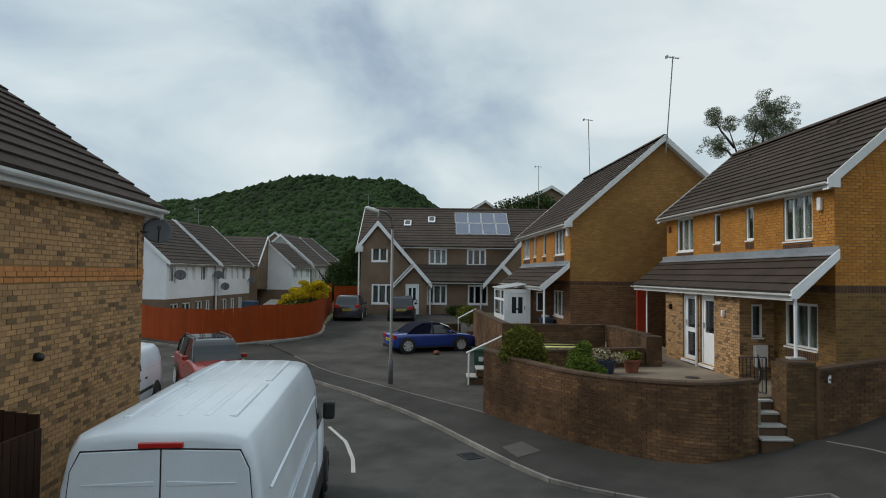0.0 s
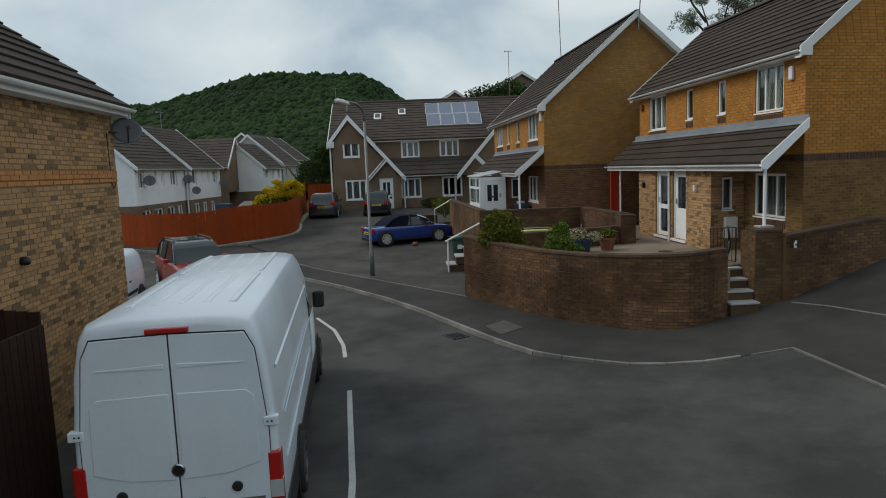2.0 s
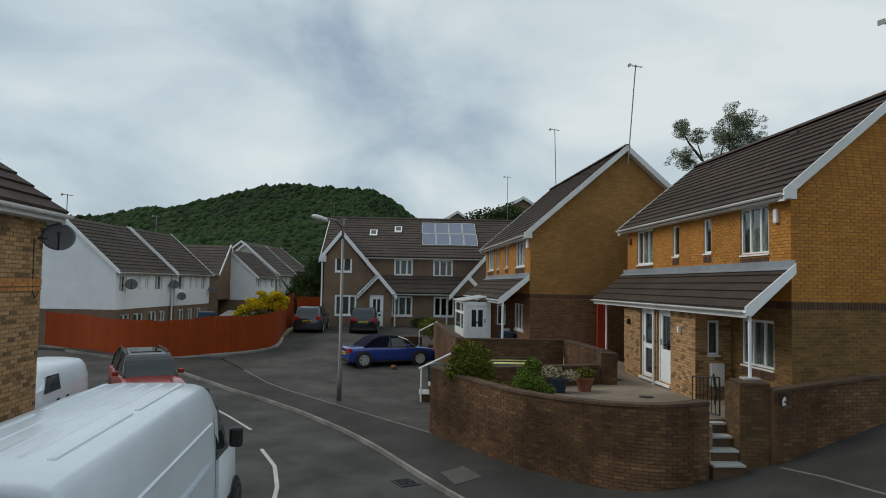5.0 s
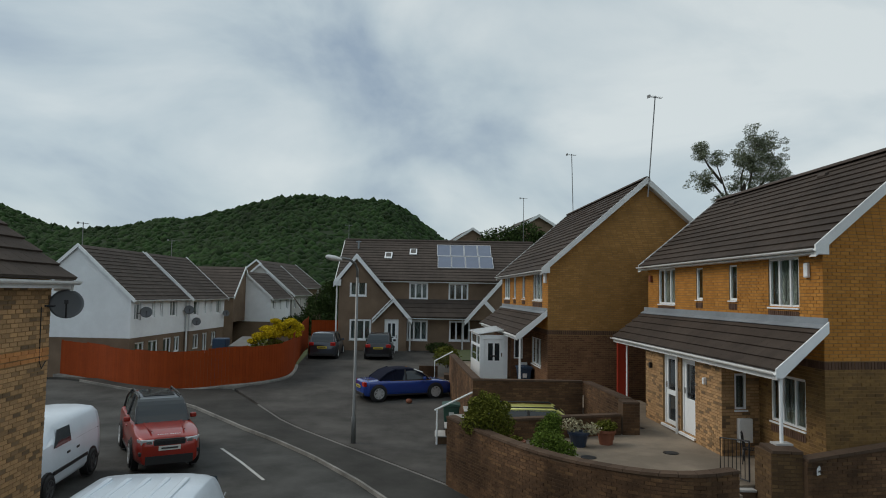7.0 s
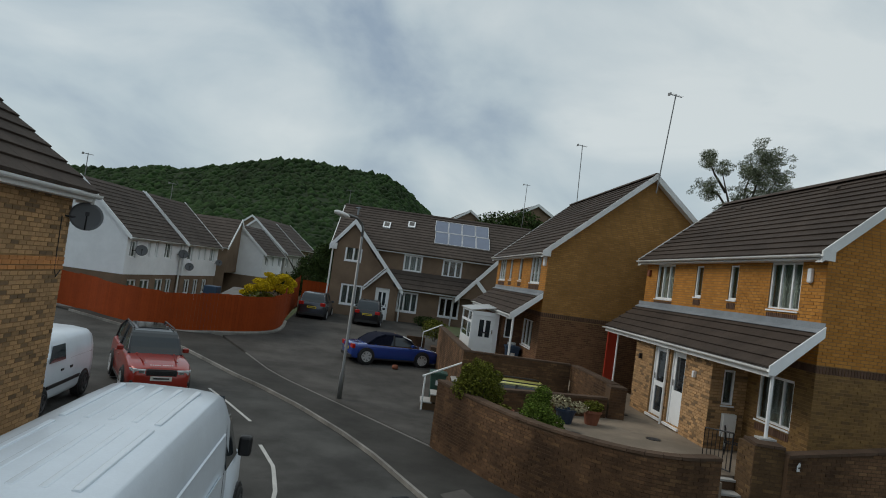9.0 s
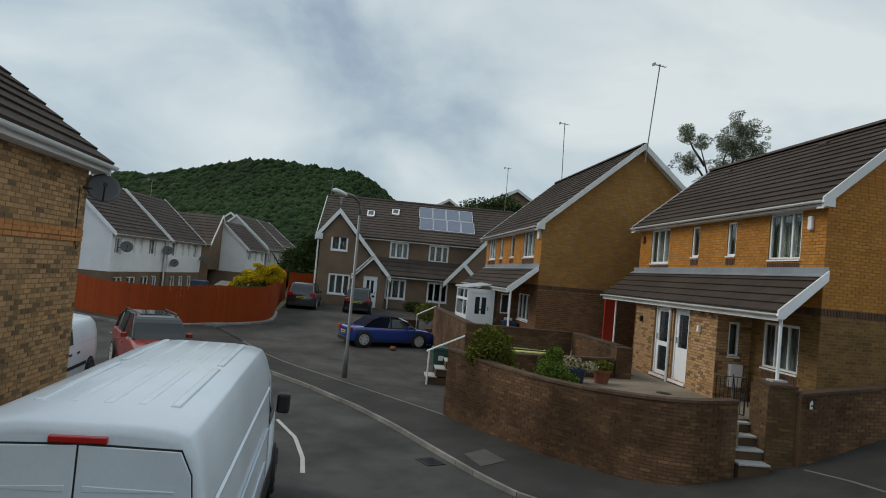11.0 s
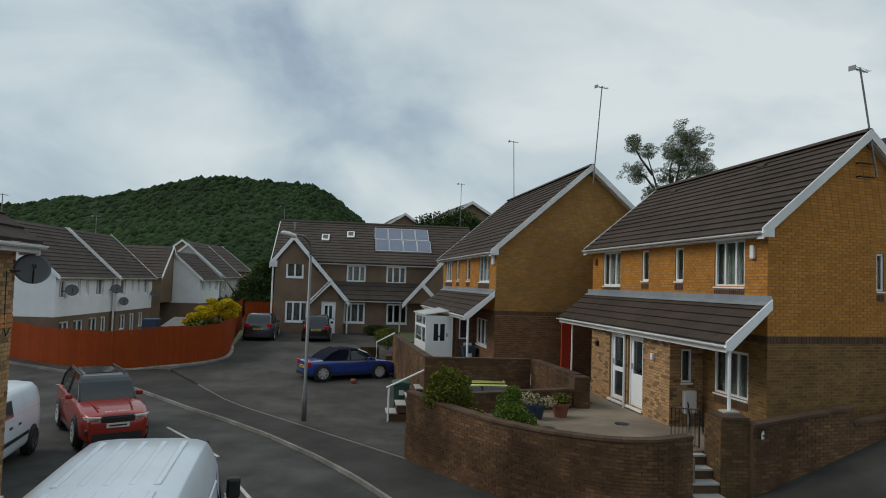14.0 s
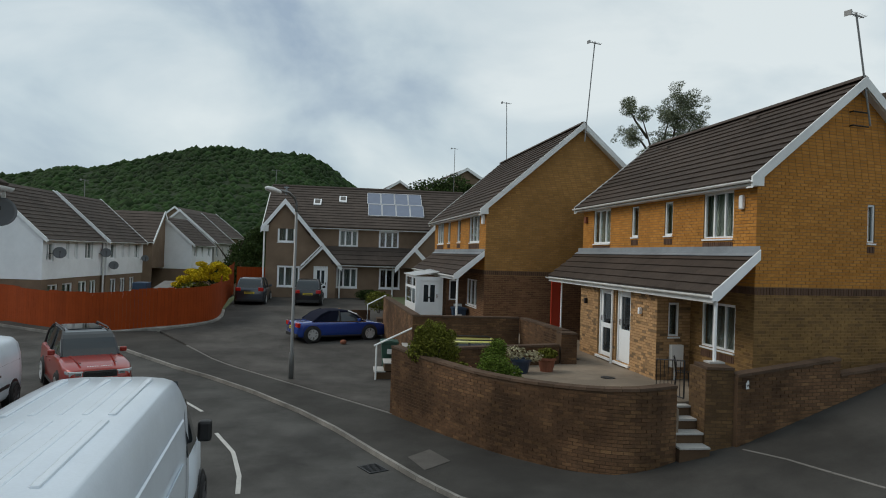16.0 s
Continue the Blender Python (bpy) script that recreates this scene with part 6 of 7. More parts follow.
def car(name, label, m, length, width, height, paint, cabin, wheels, r=0.31, bonnet=0.62, deck=0.62, roof_mat=None, rim=None, rear=True, front=True, clear=0.2, plate=None, soft_top=False, tail=(0.55, 0.8), group="parked cars", rails=False):
    """A car along +x: cabin is (rear glass foot, rear roof, front roof, screen foot) as x; bonnet and deck as heights of the shoulder."""
    c = thing(name, label, "car", m, group)
    L, w, H = length, width / 2, height
    A, B, C, D = cabin
    sh = lambda x: deck + (bonnet - deck) * max(0, min(1, (x - A) / (D - A)))
    st = []
    xs = [0.0, 0.06, 0.25, wheels[0] - r - 0.1, wheels[0], A + 0.4, (A + D) / 2, D - 0.2, wheels[1], wheels[1] + r + 0.08, L - 0.25, L - 0.07, L]
    for x in xs:
        e = 0.0
        if x < 0.3:
            e = (0.3 - x) ** 2 * 1.5
        if x > L - 0.6:
            e = (x - L + 0.6) ** 2 * 0.42
        top = sh(x)
        if x > D:
            top = bonnet - 0.17 * ((x - D) / (L - D)) ** 2
        if x < A:
            top = deck - 0.06 * ((A - x) / max(0.1, A)) ** 2
        if x < 0.03:
            top -= 0.05
        if x > L - 0.03:
            top -= 0.14
        ww = w - e
        mid = clear + (top - clear) * 0.5
        st.append((x, [(ww - 0.07, clear), (ww - 0.015, clear + 0.08), (ww, mid), (ww - 0.015, top - 0.12), (ww - 0.045, top - 0.03), (ww - 0.13, top), (ww * 0.4, top + 0.015)]))
    bm = bmesh.new()
    loft(bm, st)
    body = part("body", bm, paint, c, smooth=True)
    md = body.modifiers.new("soft_edges", "BEVEL")
    md.width, md.segments, md.limit_method, md.angle_limit = 0.03, 2, "ANGLE", radians(50)
    # cabin
    wb, wr, z0, z1 = w - 0.09, w - 0.26, min(deck, bonnet) - 0.03, H - 0.03
    bm = bmesh.new()
    ring = []
    for i in range(7):
        k = i / 6
        z = deck + (z1 - deck) * math.sin(k * math.pi / 2) ** 0.85
        ring.append((A + (B - A) * k, [(wb - 0.05 * (1 - k), min(z0, deck - 0.03)), (wb - 0.05 + (wr - wb + 0.05) * k ** 1.3, z)]))
    for i in range(7):
        k = 1 - i / 6
        z = bonnet + (z1 - bonnet) * math.sin(k * math.pi / 2) ** 0.92
        ring.append((C + (D - C) * (1 - k), [(wb - 0.05 * (1 - k), min(z0, bonnet - 0.03)), (wb - 0.06 + (wr - wb + 0.06) * k ** 1.2, z)]))
    loft(bm, ring)
    part("glasshouse", bm, M_CARGLASS if not soft_top else roof_mat, c, "tinted windows" if not soft_top else "navy fabric roof")
    bm = bmesh.new()
    o = 0.014
    loft(bm, [(B - 0.10, [(wr - 0.02, z1 - 0.05), (wr - 0.03, z1 - 0.035)]), (B + 0.02, [(wr + o, z1 - 0.03), (wr - 0.03, z1 + 0.012)]), ((B + C) / 2, [(wr + o, z1 - 0.02), (wr - 0.06, z1 + 0.03)]), (C - 0.02, [(wr + o, z1 - 0.03), (wr - 0.04, z1 + 0.012)]), (C + 0.06, [(wr - 0.01, z1 - 0.045), (wr - 0.03, z1 - 0.03)])])
    part("roof", bm, roof_mat or paint, c, smooth=True)
    for s in (1, -1):
        for a, b, k in (((A, wb - 0.045, deck), (B, wr, z1), 0.045), ((D, wb - 0.05, bonnet), (C, wr, z1), 0.035)):
            bm = bmesh.new()
            mid = ((a[0] + b[0]) / 2, (a[1] + b[1]) / 2 + 0.01, a[2] + (b[2] - a[2]) * 0.68)
            tube(bm, [(q[0], q[1] * s, q[2]) for q in (a, mid, b)], k, 6)
            part("pillar", bm, (M_CHROME if soft_top and a[0] == D else roof_mat or paint), c)
        bm = bmesh.new()
        mx = (B + C) / 2
        tube(bm, [(mx, (wb + 0.004) * s, z0 + 0.05), (mx, (wr + 0.006) * s, z1)], 0.03, 4)
        part("pillar", bm, M_TRIM, c)
        if soft_top:
            bm = bmesh.new()
            prism(bm, [(mx + 0.05, (wb - 0.03) * s, z0 + 0.06), (C + 0.02 + (D - C) * 0.75, (wb - 0.0) * s, z0 + 0.06), (C + 0.05, (wr + 0.02) * s, z1 - 0.06), (mx + 0.05, (wr + 0.02) * s, z1 - 0.06)], (0, 0.016 * s, 0))
            prism(bm, [(B + 0.25, (wb - 0.03) * s, z0 + 0.06), (mx, (wb - 0.03) * s, z0 + 0.06), (mx, (wr + 0.02) * s, z1 - 0.06), (B + 0.5, (wr + 0.02) * s, z1 - 0.09)], (0, 0.016 * s, 0))
            part("side_glass", bm, M_CARGLASS, c)
            bm = bmesh.new()
            box(bm, A - 0.1, D, (wb + 0.012) * s - 0.01, (wb + 0.012) * s + 0.012, z0 + 0.02, z0 + 0.045)
            part("chrome_strip", bm, M_CHROME, c)
        # mirrors, handles
        bm = bmesh.new()
        box(bm, D - 0.42, D - 0.3, s * (w - 0.04), s * (w + 0.13), bonnet + 0.02, bonnet + 0.15)
        part("wing_mirror", bm, paint, c, bevel=0.03)
        for hx in ((B + C) / 2 - 0.12, D - 0.95):
            bm = bmesh.new()
            box(bm, hx - 0.1, hx + 0.06, s * (w - 0.02), s * (w + 0.012), bonnet - 0.2, bonnet - 0.17)
            part("handle", bm, paint, c)
        bm = bmesh.new()
        box(bm, wheels[0] + r, wheels[1] - r, s * (w - 0.05), s * (w - 0.005), clear + 0.01, clear + 0.07)
        part("side_sill", bm, M_TRIM, c)
        for x in wheels:
            bm = bmesh.new()
            q = Matrix.Translation((x, s * (w - 0.17), r)) @ pose(0, 0, 0, -90 * s, 0, 0)
            lathe(bm, [(0, 0), (r + 0.05, 0), (r + 0.05, 0.17), (r + 0.03, 0.173), (0, 0.173)], 24, q)
            part("wheel_arch", bm, M_TRIM, c)
            wheel(c, x, s * (w + 0.046), r, 0.2, rim or M_ALLOY)
        if rear:
            bm = bmesh.new()
            box(bm, -0.012, 0.12, s * (w - 0.34), s * (w - 0.055), tail[0], tail[1])
            part("tail_lamp", bm, M_TAIL, c, "red tail lamp", bevel=0.02)
        if front:
            bm = bmesh.new()
            box(bm, L - 0.3, L - 0.04, s * (w - 0.45), s * (w - 0.13), bonnet - 0.31, bonnet - 0.17)
            part("headlamp", bm, M_HEAD, c, "clear headlamp", bevel=0.03)
            bm = bmesh.new()
            box(bm, L - 0.2, L - 0.01, s * (w - 0.42), s * (w - 0.2), clear + 0.14, clear + 0.24)
            part("fog_lamp", bm, M_TRIM, c)
        if rails:
            bm = bmesh.new()
            tube(bm, [(B, s * (wr - 0.02), z1 + 0.03), (B + 0.1, s * (wr - 0.02), z1 + 0.07), (C - 0.1, s * (wr - 0.02), z1 + 0.07), (C, s * (wr - 0.02), z1 + 0.03)], 0.02, 6)
            part("roof_rail", bm, M_TRIM, c)
    if rear:
        bm = bmesh.new()
        box(bm, -0.02, 0.05, -0.27, 0.27, deck - 0.32, deck - 0.21)
        p = part("number_plate", bm, plate or M_PLATE_Y, c, "yellow number plate")
        bm = bmesh.new()
        box(bm, -0.024, -0.018, -0.21, 0.21, deck - 0.285, deck - 0.245)
        part("bar", bm, M_INK, p)
        bm = bmesh.new()
        box(bm, -0.025, 0.12, -w + 0.12, w - 0.12, clear, clear + 0.14)
        part("bumper_trim", bm, M_TRIM, c, bevel=0.02)
    if front:
        bm = bmesh.new()
        box(bm, L - 0.16, L + 0.006, -w + 0.46, w - 0.46, bonnet - 0.32, bonnet - 0.17)
        part("grille", bm, M_TRIM, c)
        bm = bmesh.new()
        box(bm, L - 0.16, L + 0.012, -w + 0.24, w - 0.24, clear - 0.01, clear + 0.2)
        part("lower_grille", bm, M_TRIM, c)
        bm = bmesh.new()
        box(bm, L + 0.0, L + 0.022, -0.26, 0.26, clear + 0.33, clear + 0.44)
        p = part("number_plate", bm, M_PLATE_W, c, "white number plate")
        bm = bmesh.new()
        box(bm, L + 0.018, L + 0.026, -0.2, 0.2, clear + 0.365, clear + 0.405)
        part("bar", bm, M_INK, p)
    return c


def parked(x, y, way):
    return pose(x, y, rise(x, y) + 0.005, 0, 0, math.degrees(math.atan2(way[1], way[0])))


ang = Vector((2.36, 1.0))
car("convertible_car", "dark blue convertible with a navy fabric roof raised", parked(-2.36, 29.19, ang), 3.95, 1.62, 1.26, M_BLUE, (0.66, 1.42, 2.2, 2.95), (0.62, 3.1), 0.315, 0.79, 0.82, M_ROOFCLOTH, soft_top=True, tail=(0.6, 0.78))
car("hatchback_car", "dark grey hatchback parked with its tail to the road", parked(-5.68, 39.55, (-0.02, 1)), 3.9, 1.62, 1.5, M_CARDARK, (0.12, 0.62, 2.2, 3.0), (0.65, 3.1), 0.31, 0.9, 0.95, M_CARDARK, front=False, tail=(0.78, 0.98))
car("hatchback_car", "black hatchback parked with its tail to the road", parked(-2.5, 39.6, (-0.02, 1)), 3.5, 1.55, 1.5, M_CARBLACK, (0.12, 0.6, 2.0, 2.7), (0.6, 2.8), 0.31, 0.9, 0.95, M_CARBLACK, front=False, tail=(0.72, 0.9))
suv = car("sport_utility_car", "red sport utility car with a black roof and silver lamps", parked(-8.15, 22.5, (0.5, -0.87)), 4.5, 1.62, 1.64, M_CARRED, (0.2, 0.75, 2.45, 3.1), (0.85, 3.55), 0.37, 1.03, 1.08, M_CARBLACK, rear=False, clear=0.25, rails=True)
bm = bmesh.new()
box(bm, 4.3, 4.512, -0.38, 0.38, 0.70, 0.84)
g = part("grille_surround", bm, M_TRIM, suv, "black mesh grille", bevel=0.02)
for k in range(4):
    bm = bmesh.new()
    box(bm, 4.51, 4.518, -0.34, 0.34, 0.72 + 0.028 * k, 0.73 + 0.028 * k)
    part("grille_bar", bm, M_DARKMETAL, g)
for q in (-1, 1):
    bm = bmesh.new()
    prism(bm, [(4.5, q * 0.40, 0.74), (4.46, q * 0.64, 0.75), (4.3, q * 0.75, 0.79), (4.3, q * 0.755, 0.86), (4.45, q * 0.64, 0.85), (4.49, q * 0.40, 0.835)], (-0.06, 0, 0))
    hl = part("headlamp_lens", bm, M_HEAD, suv, "bright clear headlamp", bevel=0.012)
    bm = bmesh.new()
    box(bm, 4.47, 4.504, *sorted((q * 0.42, q * 0.55)), 0.76, 0.815)
    part("lamp_inner", bm, M_CHROME, hl)
    bm = bmesh.new()
    box(bm, 4.3, 4.49, *sorted((q * 0.5, q * 0.72)), 0.46, 0.56)
    part("air_intake", bm, M_TRIM, suv, bevel=0.02)
    bm = bmesh.new()
    prism(bm, [(3.15, q * 0.5, 1.045), (4.15, q * 0.42, 1.0), (4.15, q * 0.38, 1.0), (3.15, q * 0.45, 1.048)], (0, 0, 0.014))
    part("bonnet_crease", bm, M_CARRED, suv)
for k in range(10):
    bm = bmesh.new()
    y = -0.26 + 0.054 * k + (0.03 if k > 4 else 0)
    box(bm, 4.35, 4.385, y - 0.016, y + 0.016, 0.945, 0.955)
    part("bonnet_bar", bm, M_UPVC, suv)
bm = bmesh.new()
box(bm, 4.25, 4.49, -0.55, 0.55, 0.24, 0.33)
part("skid_plate", bm, M_METAL, suv, bevel=0.02)
bm = bmesh.new()
box(bm, 1.0, 2.3, -0.42, 0.42, 1.635, 1.652)
part("roof_glass", bm, M_CARGLASS, suv, bevel=0.01)
car("small_car", "yellow small car parked in the bay below the garden", parked(4.9, 20.2, (-1, 0.02)), 3.5, 1.5, 1.5, M_YELLOW, (0.15, 0.75, 2.3, 2.95), (0.6, 2.8), 0.3, 0.86, 0.9, M_YELLOW, plate=M_PLATE_Y, rails=True)

# large white panel van
v = thing("panel_van", "large white high-roofed panel van parked at the kerb", "van", parked(-2.15, 5.3, (-0.1, 0.995)), "parked cars")
W, RW, HT = 0.82, 0.71, 2.40


def van_sec(w, rw, h, b=0.32):
    return [(w - 0.06, b), (w, b + 0.12), (w + 0.005, 1.0), (w - 0.01, 1.5), (w - 0.05, 1.95), (rw + 0.01, h - 0.14), (rw - 0.05, h - 0.04), (rw - 0.16, h - 0.005), (rw * 0.45, h + 0.015)]


bm = bmesh.new()
loft(bm, [(0.0, van_sec(W - 0.04, RW - 0.05, HT - 0.08)), (0.03, van_sec(W - 0.01, RW - 0.02, HT - 0.03)), (0.12, van_sec(W, RW, HT)), (2.0, van_sec(W, RW, HT)), (3.6, van_sec(W, RW, HT)), (4.35, van_sec(W, RW, HT - 0.02)), (4.75, van_sec(W, RW - 0.03, HT - 0.12))])
b = part("body", bm, M_WHITEVAN, v, smooth=True)
md = b.modifiers.new("soft_edges", "BEVEL")
md.width, md.segments, md.limit_method, md.angle_limit = 0.035, 3, "ANGLE", radians(30)
bm = bmesh.new()
low = lambda w, h: [(w - 0.06, 0.32), (w, 0.44), (w + 0.005, 0.8), (w - 0.01, h - 0.06), (w - 0.1, h - 0.01), (w * 0.4, h + 0.01)]
loft(bm, [(4.75, low(W, 1.42)), (5.6, low(W, 1.36)), (6.2, low(W - 0.03, 1.2)), (6.6, low(W - 0.12, 1.05)), (6.75, low(W - 0.22, 0.85))])
part("bonnet", bm, M_WHITEVAN, v, smooth=True)
bm = bmesh.new()
loft(bm, [(4.74, [(W - 0.02, 1.36), (RW - 0.06, HT - 0.14), (RW * 0.5, HT - 0.12)]), (5.0, [(W - 0.03, 1.36), (RW - 0.1, HT - 0.3), (RW * 0.5, HT - 0.26)]), (5.85, [(W - 0.1, 1.3), (W - 0.14, 1.36), (RW * 0.5, 1.4)])])
part("windscreen", bm, M_CARGLASS, v)
for s in (1, -1):
    bm = bmesh.new()
    prism(bm, [(4.55, s * (W - 0.0), 1.36), (5.5, s * (W - 0.02), 1.32), (5.0, s * (RW + 0.0), 1.98), (4.55, s * (RW + 0.035), 2.0)], (0, 0.012 * s, 0))
    part("side_window", bm, M_CARGLASS, v)
    bm = bmesh.new()
    box(bm, 5.28, 5.42, s * (W + 0.02), s * (W + 0.2), 1.34, 1.62)
    part("wing_mirror", bm, M_TRIM, v, "black wing mirror", bevel=0.04)
    bm = bmesh.new()
    box(bm, 0.15, 6.4, s * (W - 0.02), s * (W + 0.018), 0.3, 0.62)
    part("sill_trim", bm, M_TRIM, v)
    for z in (1.34, 0.92):
        bm = bmesh.new()
        prism(bm, [(0.5, s * (W + 0.0), z), (4.2, s * (W + 0.0), z + 0.03), (4.2, s * (W + 0.022), z + 0.045), (0.5, s * (W + 0.022), z + 0.015)], (0, 0, 0.025))
        part("side_rib", bm, M_WHITEVAN, v)
    for x in (4.5,):
        bm = bmesh.new()
        prism(bm, [(x, s * (W + 0.0015), 0.5), (x, s * (W + 0.0075), 1.0), (x, s * (W - 0.007), 1.5), (x, s * (W - 0.047), 1.95)], (0.012, 0, 0))
        bmesh.ops.solidify(bm, geom=bm.faces[:], thickness=0.004)
        part("door_seam", bm, M_TRIM, v)
    for x in (1.7, 6.0):
        bm = bmesh.new()
        q = Matrix.Translation((x, s * (W - 0.17), 0.34)) @ pose(0, 0, 0, -90 * s, 0, 0)
        lathe(bm, [(0, 0), (0.41, 0), (0.41, 0.188), (0.38, 0.19), (0, 0.19)], 24, q)
        part("wheel_arch", bm, M_TRIM, v)
        wheel(v, x, s * (W + 0.062), 0.34, 0.2, M_STEELRIM, 6)
    bm = bmesh.new()
    box(bm, -0.02, 0.12, s * (W - 0.1), s * (W + 0.012), 0.62, 1.2)
    lm = part("tail_lamp", bm, M_TAIL, v, "tall red tail lamp", bevel=0.015)
    bm = bmesh.new()
    box(bm, -0.026, 0.05, s * (W - 0.09), s * (W + 0.016), 0.8, 0.95)
    part("reverse_lens", bm, M_HEAD, lm)
    bm = bmesh.new()
    box(bm, -0.03, 0.05, *sorted((s * (W - 0.11), s * (W + 0.012))), 1.43, 1.51)
    hg = part("hinge", bm, M_WHITEVAN, v, "white door hinge", bevel=0.008)
    for q in (0.05, 0.085):
        bm = bmesh.new()
        box(bm, -0.034, -0.028, *sorted((s * (W - q), s * (W - q + 0.014))), 1.463, 1.477)
        part("bolt", bm, M_TRIM, hg)
    bm = bmesh.new()
    prism(bm, [(0.35, s * (W - 0.034), 1.84), (4.3, s * (W - 0.034), 1.88), (4.3, s * (W - 0.014), 1.865), (0.35, s * (W - 0.014), 1.825)], (0, 0, 0.016))
    part("side_crease", bm, M_WHITEVAN, v)
    # rear door leaf with its pressed panel
    edge = lambda z: (W - 0.075 if z < 1.4 else W - 0.075 - (z - 1.4) * (W - RW - 0.02) / 0.9)
    bm = bmesh.new()
    prism(bm, [(-0.016, s * 0.006, 0.5), (-0.016, s * edge(0.5), 0.5), (-0.016, s * edge(1.4), 1.4), (-0.016, s * (edge(2.1)), 2.1), (-0.016, s * (edge(2.22) - 0.06), 2.245), (-0.016, s * 0.006, 2.262)], (0.02, 0, 0))
    dl = part("rear_door", bm, M_WHITEVAN, v, "white rear door leaf", bevel=0.006)
    bm = bmesh.new()
    prism(bm, [(-0.024, s * 0.03, 1.03), (-0.024, s * 0.4, 1.05), (-0.024, s * (edge(1.1) - 0.08), 1.13), (-0.024, s * (edge(1.65) - 0.07), 1.7), (-0.024, s * (edge(1.7) - 0.13), 1.76), (-0.024, s * 0.03, 1.77)], (0.012, 0, 0))
    part("door_pressing", bm, M_WHITEVAN, dl, bevel=0.007)
    bm = bmesh.new()
    prism(bm, [(-0.022, s * 0.05, 1.98), (-0.022, s * (edge(2) - 0.1), 1.99), (-0.022, s * (edge(2) - 0.1), 2.0), (-0.022, s * 0.05, 2.02)], (0.012, 0, 0))
    part("door_rib", bm, M_WHITEVAN, dl, bevel=0.004)
    bm = bmesh.new()
    lathe(bm, [(0.045, 0), (0.045, 0.012), (0.03, 0.016), (0, 0.016)], 14, Matrix.Translation((-0.022, s * 0.46, 0.93)) @ pose(0, 0, 0, 0, -90, 0))
    part("lock_cap", bm, M_TRIM, dl)
    bm = bmesh.new()
    box(bm, -0.03, -0.02, *sorted((s * 0.4, s * 0.68)), 0.78, 0.82)
    part("badge_bar", bm, M_METAL, dl)
bm = bmesh.new()
e1 = W - 0.068
e2, e3 = edge(2.1) + 0.007, edge(2.22) - 0.055
prism(bm, [(-0.008, y, z) for y, z in ((-e1, 0.49), (e1, 0.49), (e1, 1.4), (e2, 2.103), (e3, 2.257), (0, 2.274), (-e3, 2.257), (-e2, 2.103), (-e1, 1.4))], (0.01, 0, 0))
part("door_seam", bm, M_TRIM, v)
bm = bmesh.new()
box(bm, -0.03, 0.04, -0.17, 0.17, 2.275, 2.318)
part("brake_light", bm, M_TAIL, v, "red high-level brake light", bevel=0.008)
bm = bmesh.new()
lathe(bm, [(0.056, 0), (0.056, 0.012), (0.045, 0.018), (0.042, 0.012), (0, 0.012)], 20, Matrix.Translation((-0.022, 0.0, 1.12)) @ pose(0, 0, 0, 0, -90, 0))
rb = part("round_badge", bm, M_CHROME, v)
bm = bmesh.new()
lathe(bm, [(0.044, 0), (0.044, 0.016), (0, 0.016)], 20, Matrix.Translation((-0.022, 0.0, 1.12)) @ pose(0, 0, 0, 0, -90, 0))
part("badge_disc", bm, M_DARKMETAL, rb)
bm = bmesh.new()
box(bm, -0.05, -0.02, -0.2, 0.02, 0.8, 0.86)
part("handle", bm, M_TRIM, v, bevel=0.01)
bm = bmesh.new()
box(bm, -0.08, 0.2, -W + 0.05, W - 0.05, 0.3, 0.48)
part("rear_bumper", bm, M_TRIM, v, bevel=0.03)
for y in (-0.44, -0.22, 0.0, 0.22, 0.44):
    bm = bmesh.new()
    box(bm, 0.5, 2.2, y - 0.035, y + 0.035, HT - 0.02, HT + 0.022)
    part("roof_rib", bm, M_WHITEVAN, v, bevel=0.015)
    bm = bmesh.new()
    box(bm, 2.4, 4.1, y - 0.035, y + 0.035, HT - 0.02, HT + 0.022)
    part("roof_rib", bm, M_WHITEVAN, v, bevel=0.015)

# small white van behind the near house
sv = thing("small_van", "small white panel van parked beside the brick house", "van", parked(-8.7, 19.05, (0.14, -0.99)), "parked cars")
bm = bmesh.new()
sec = lambda w, h: [(w - 0.06, 0.24), (w, 0.36), (w, 0.85), (w - 0.03, 1.2), (w - 0.1, h - 0.12), (w - 0.2, h - 0.02), (w * 0.3, h + 0.02)]
loft(bm, [(0, sec(0.72, 1.5)), (0.06, sec(0.76, 1.58)), (0.3, sec(0.78, 1.64)), (2.0, sec(0.78, 1.66)), (2.7, sec(0.76, 1.58)), (3.25, sec(0.74, 1.05)), (3.9, sec(0.68, 0.9)), (4.05, sec(0.6, 0.7))])
part("body", bm, M_WHITEVAN, sv, smooth=True, bevel=0.03)
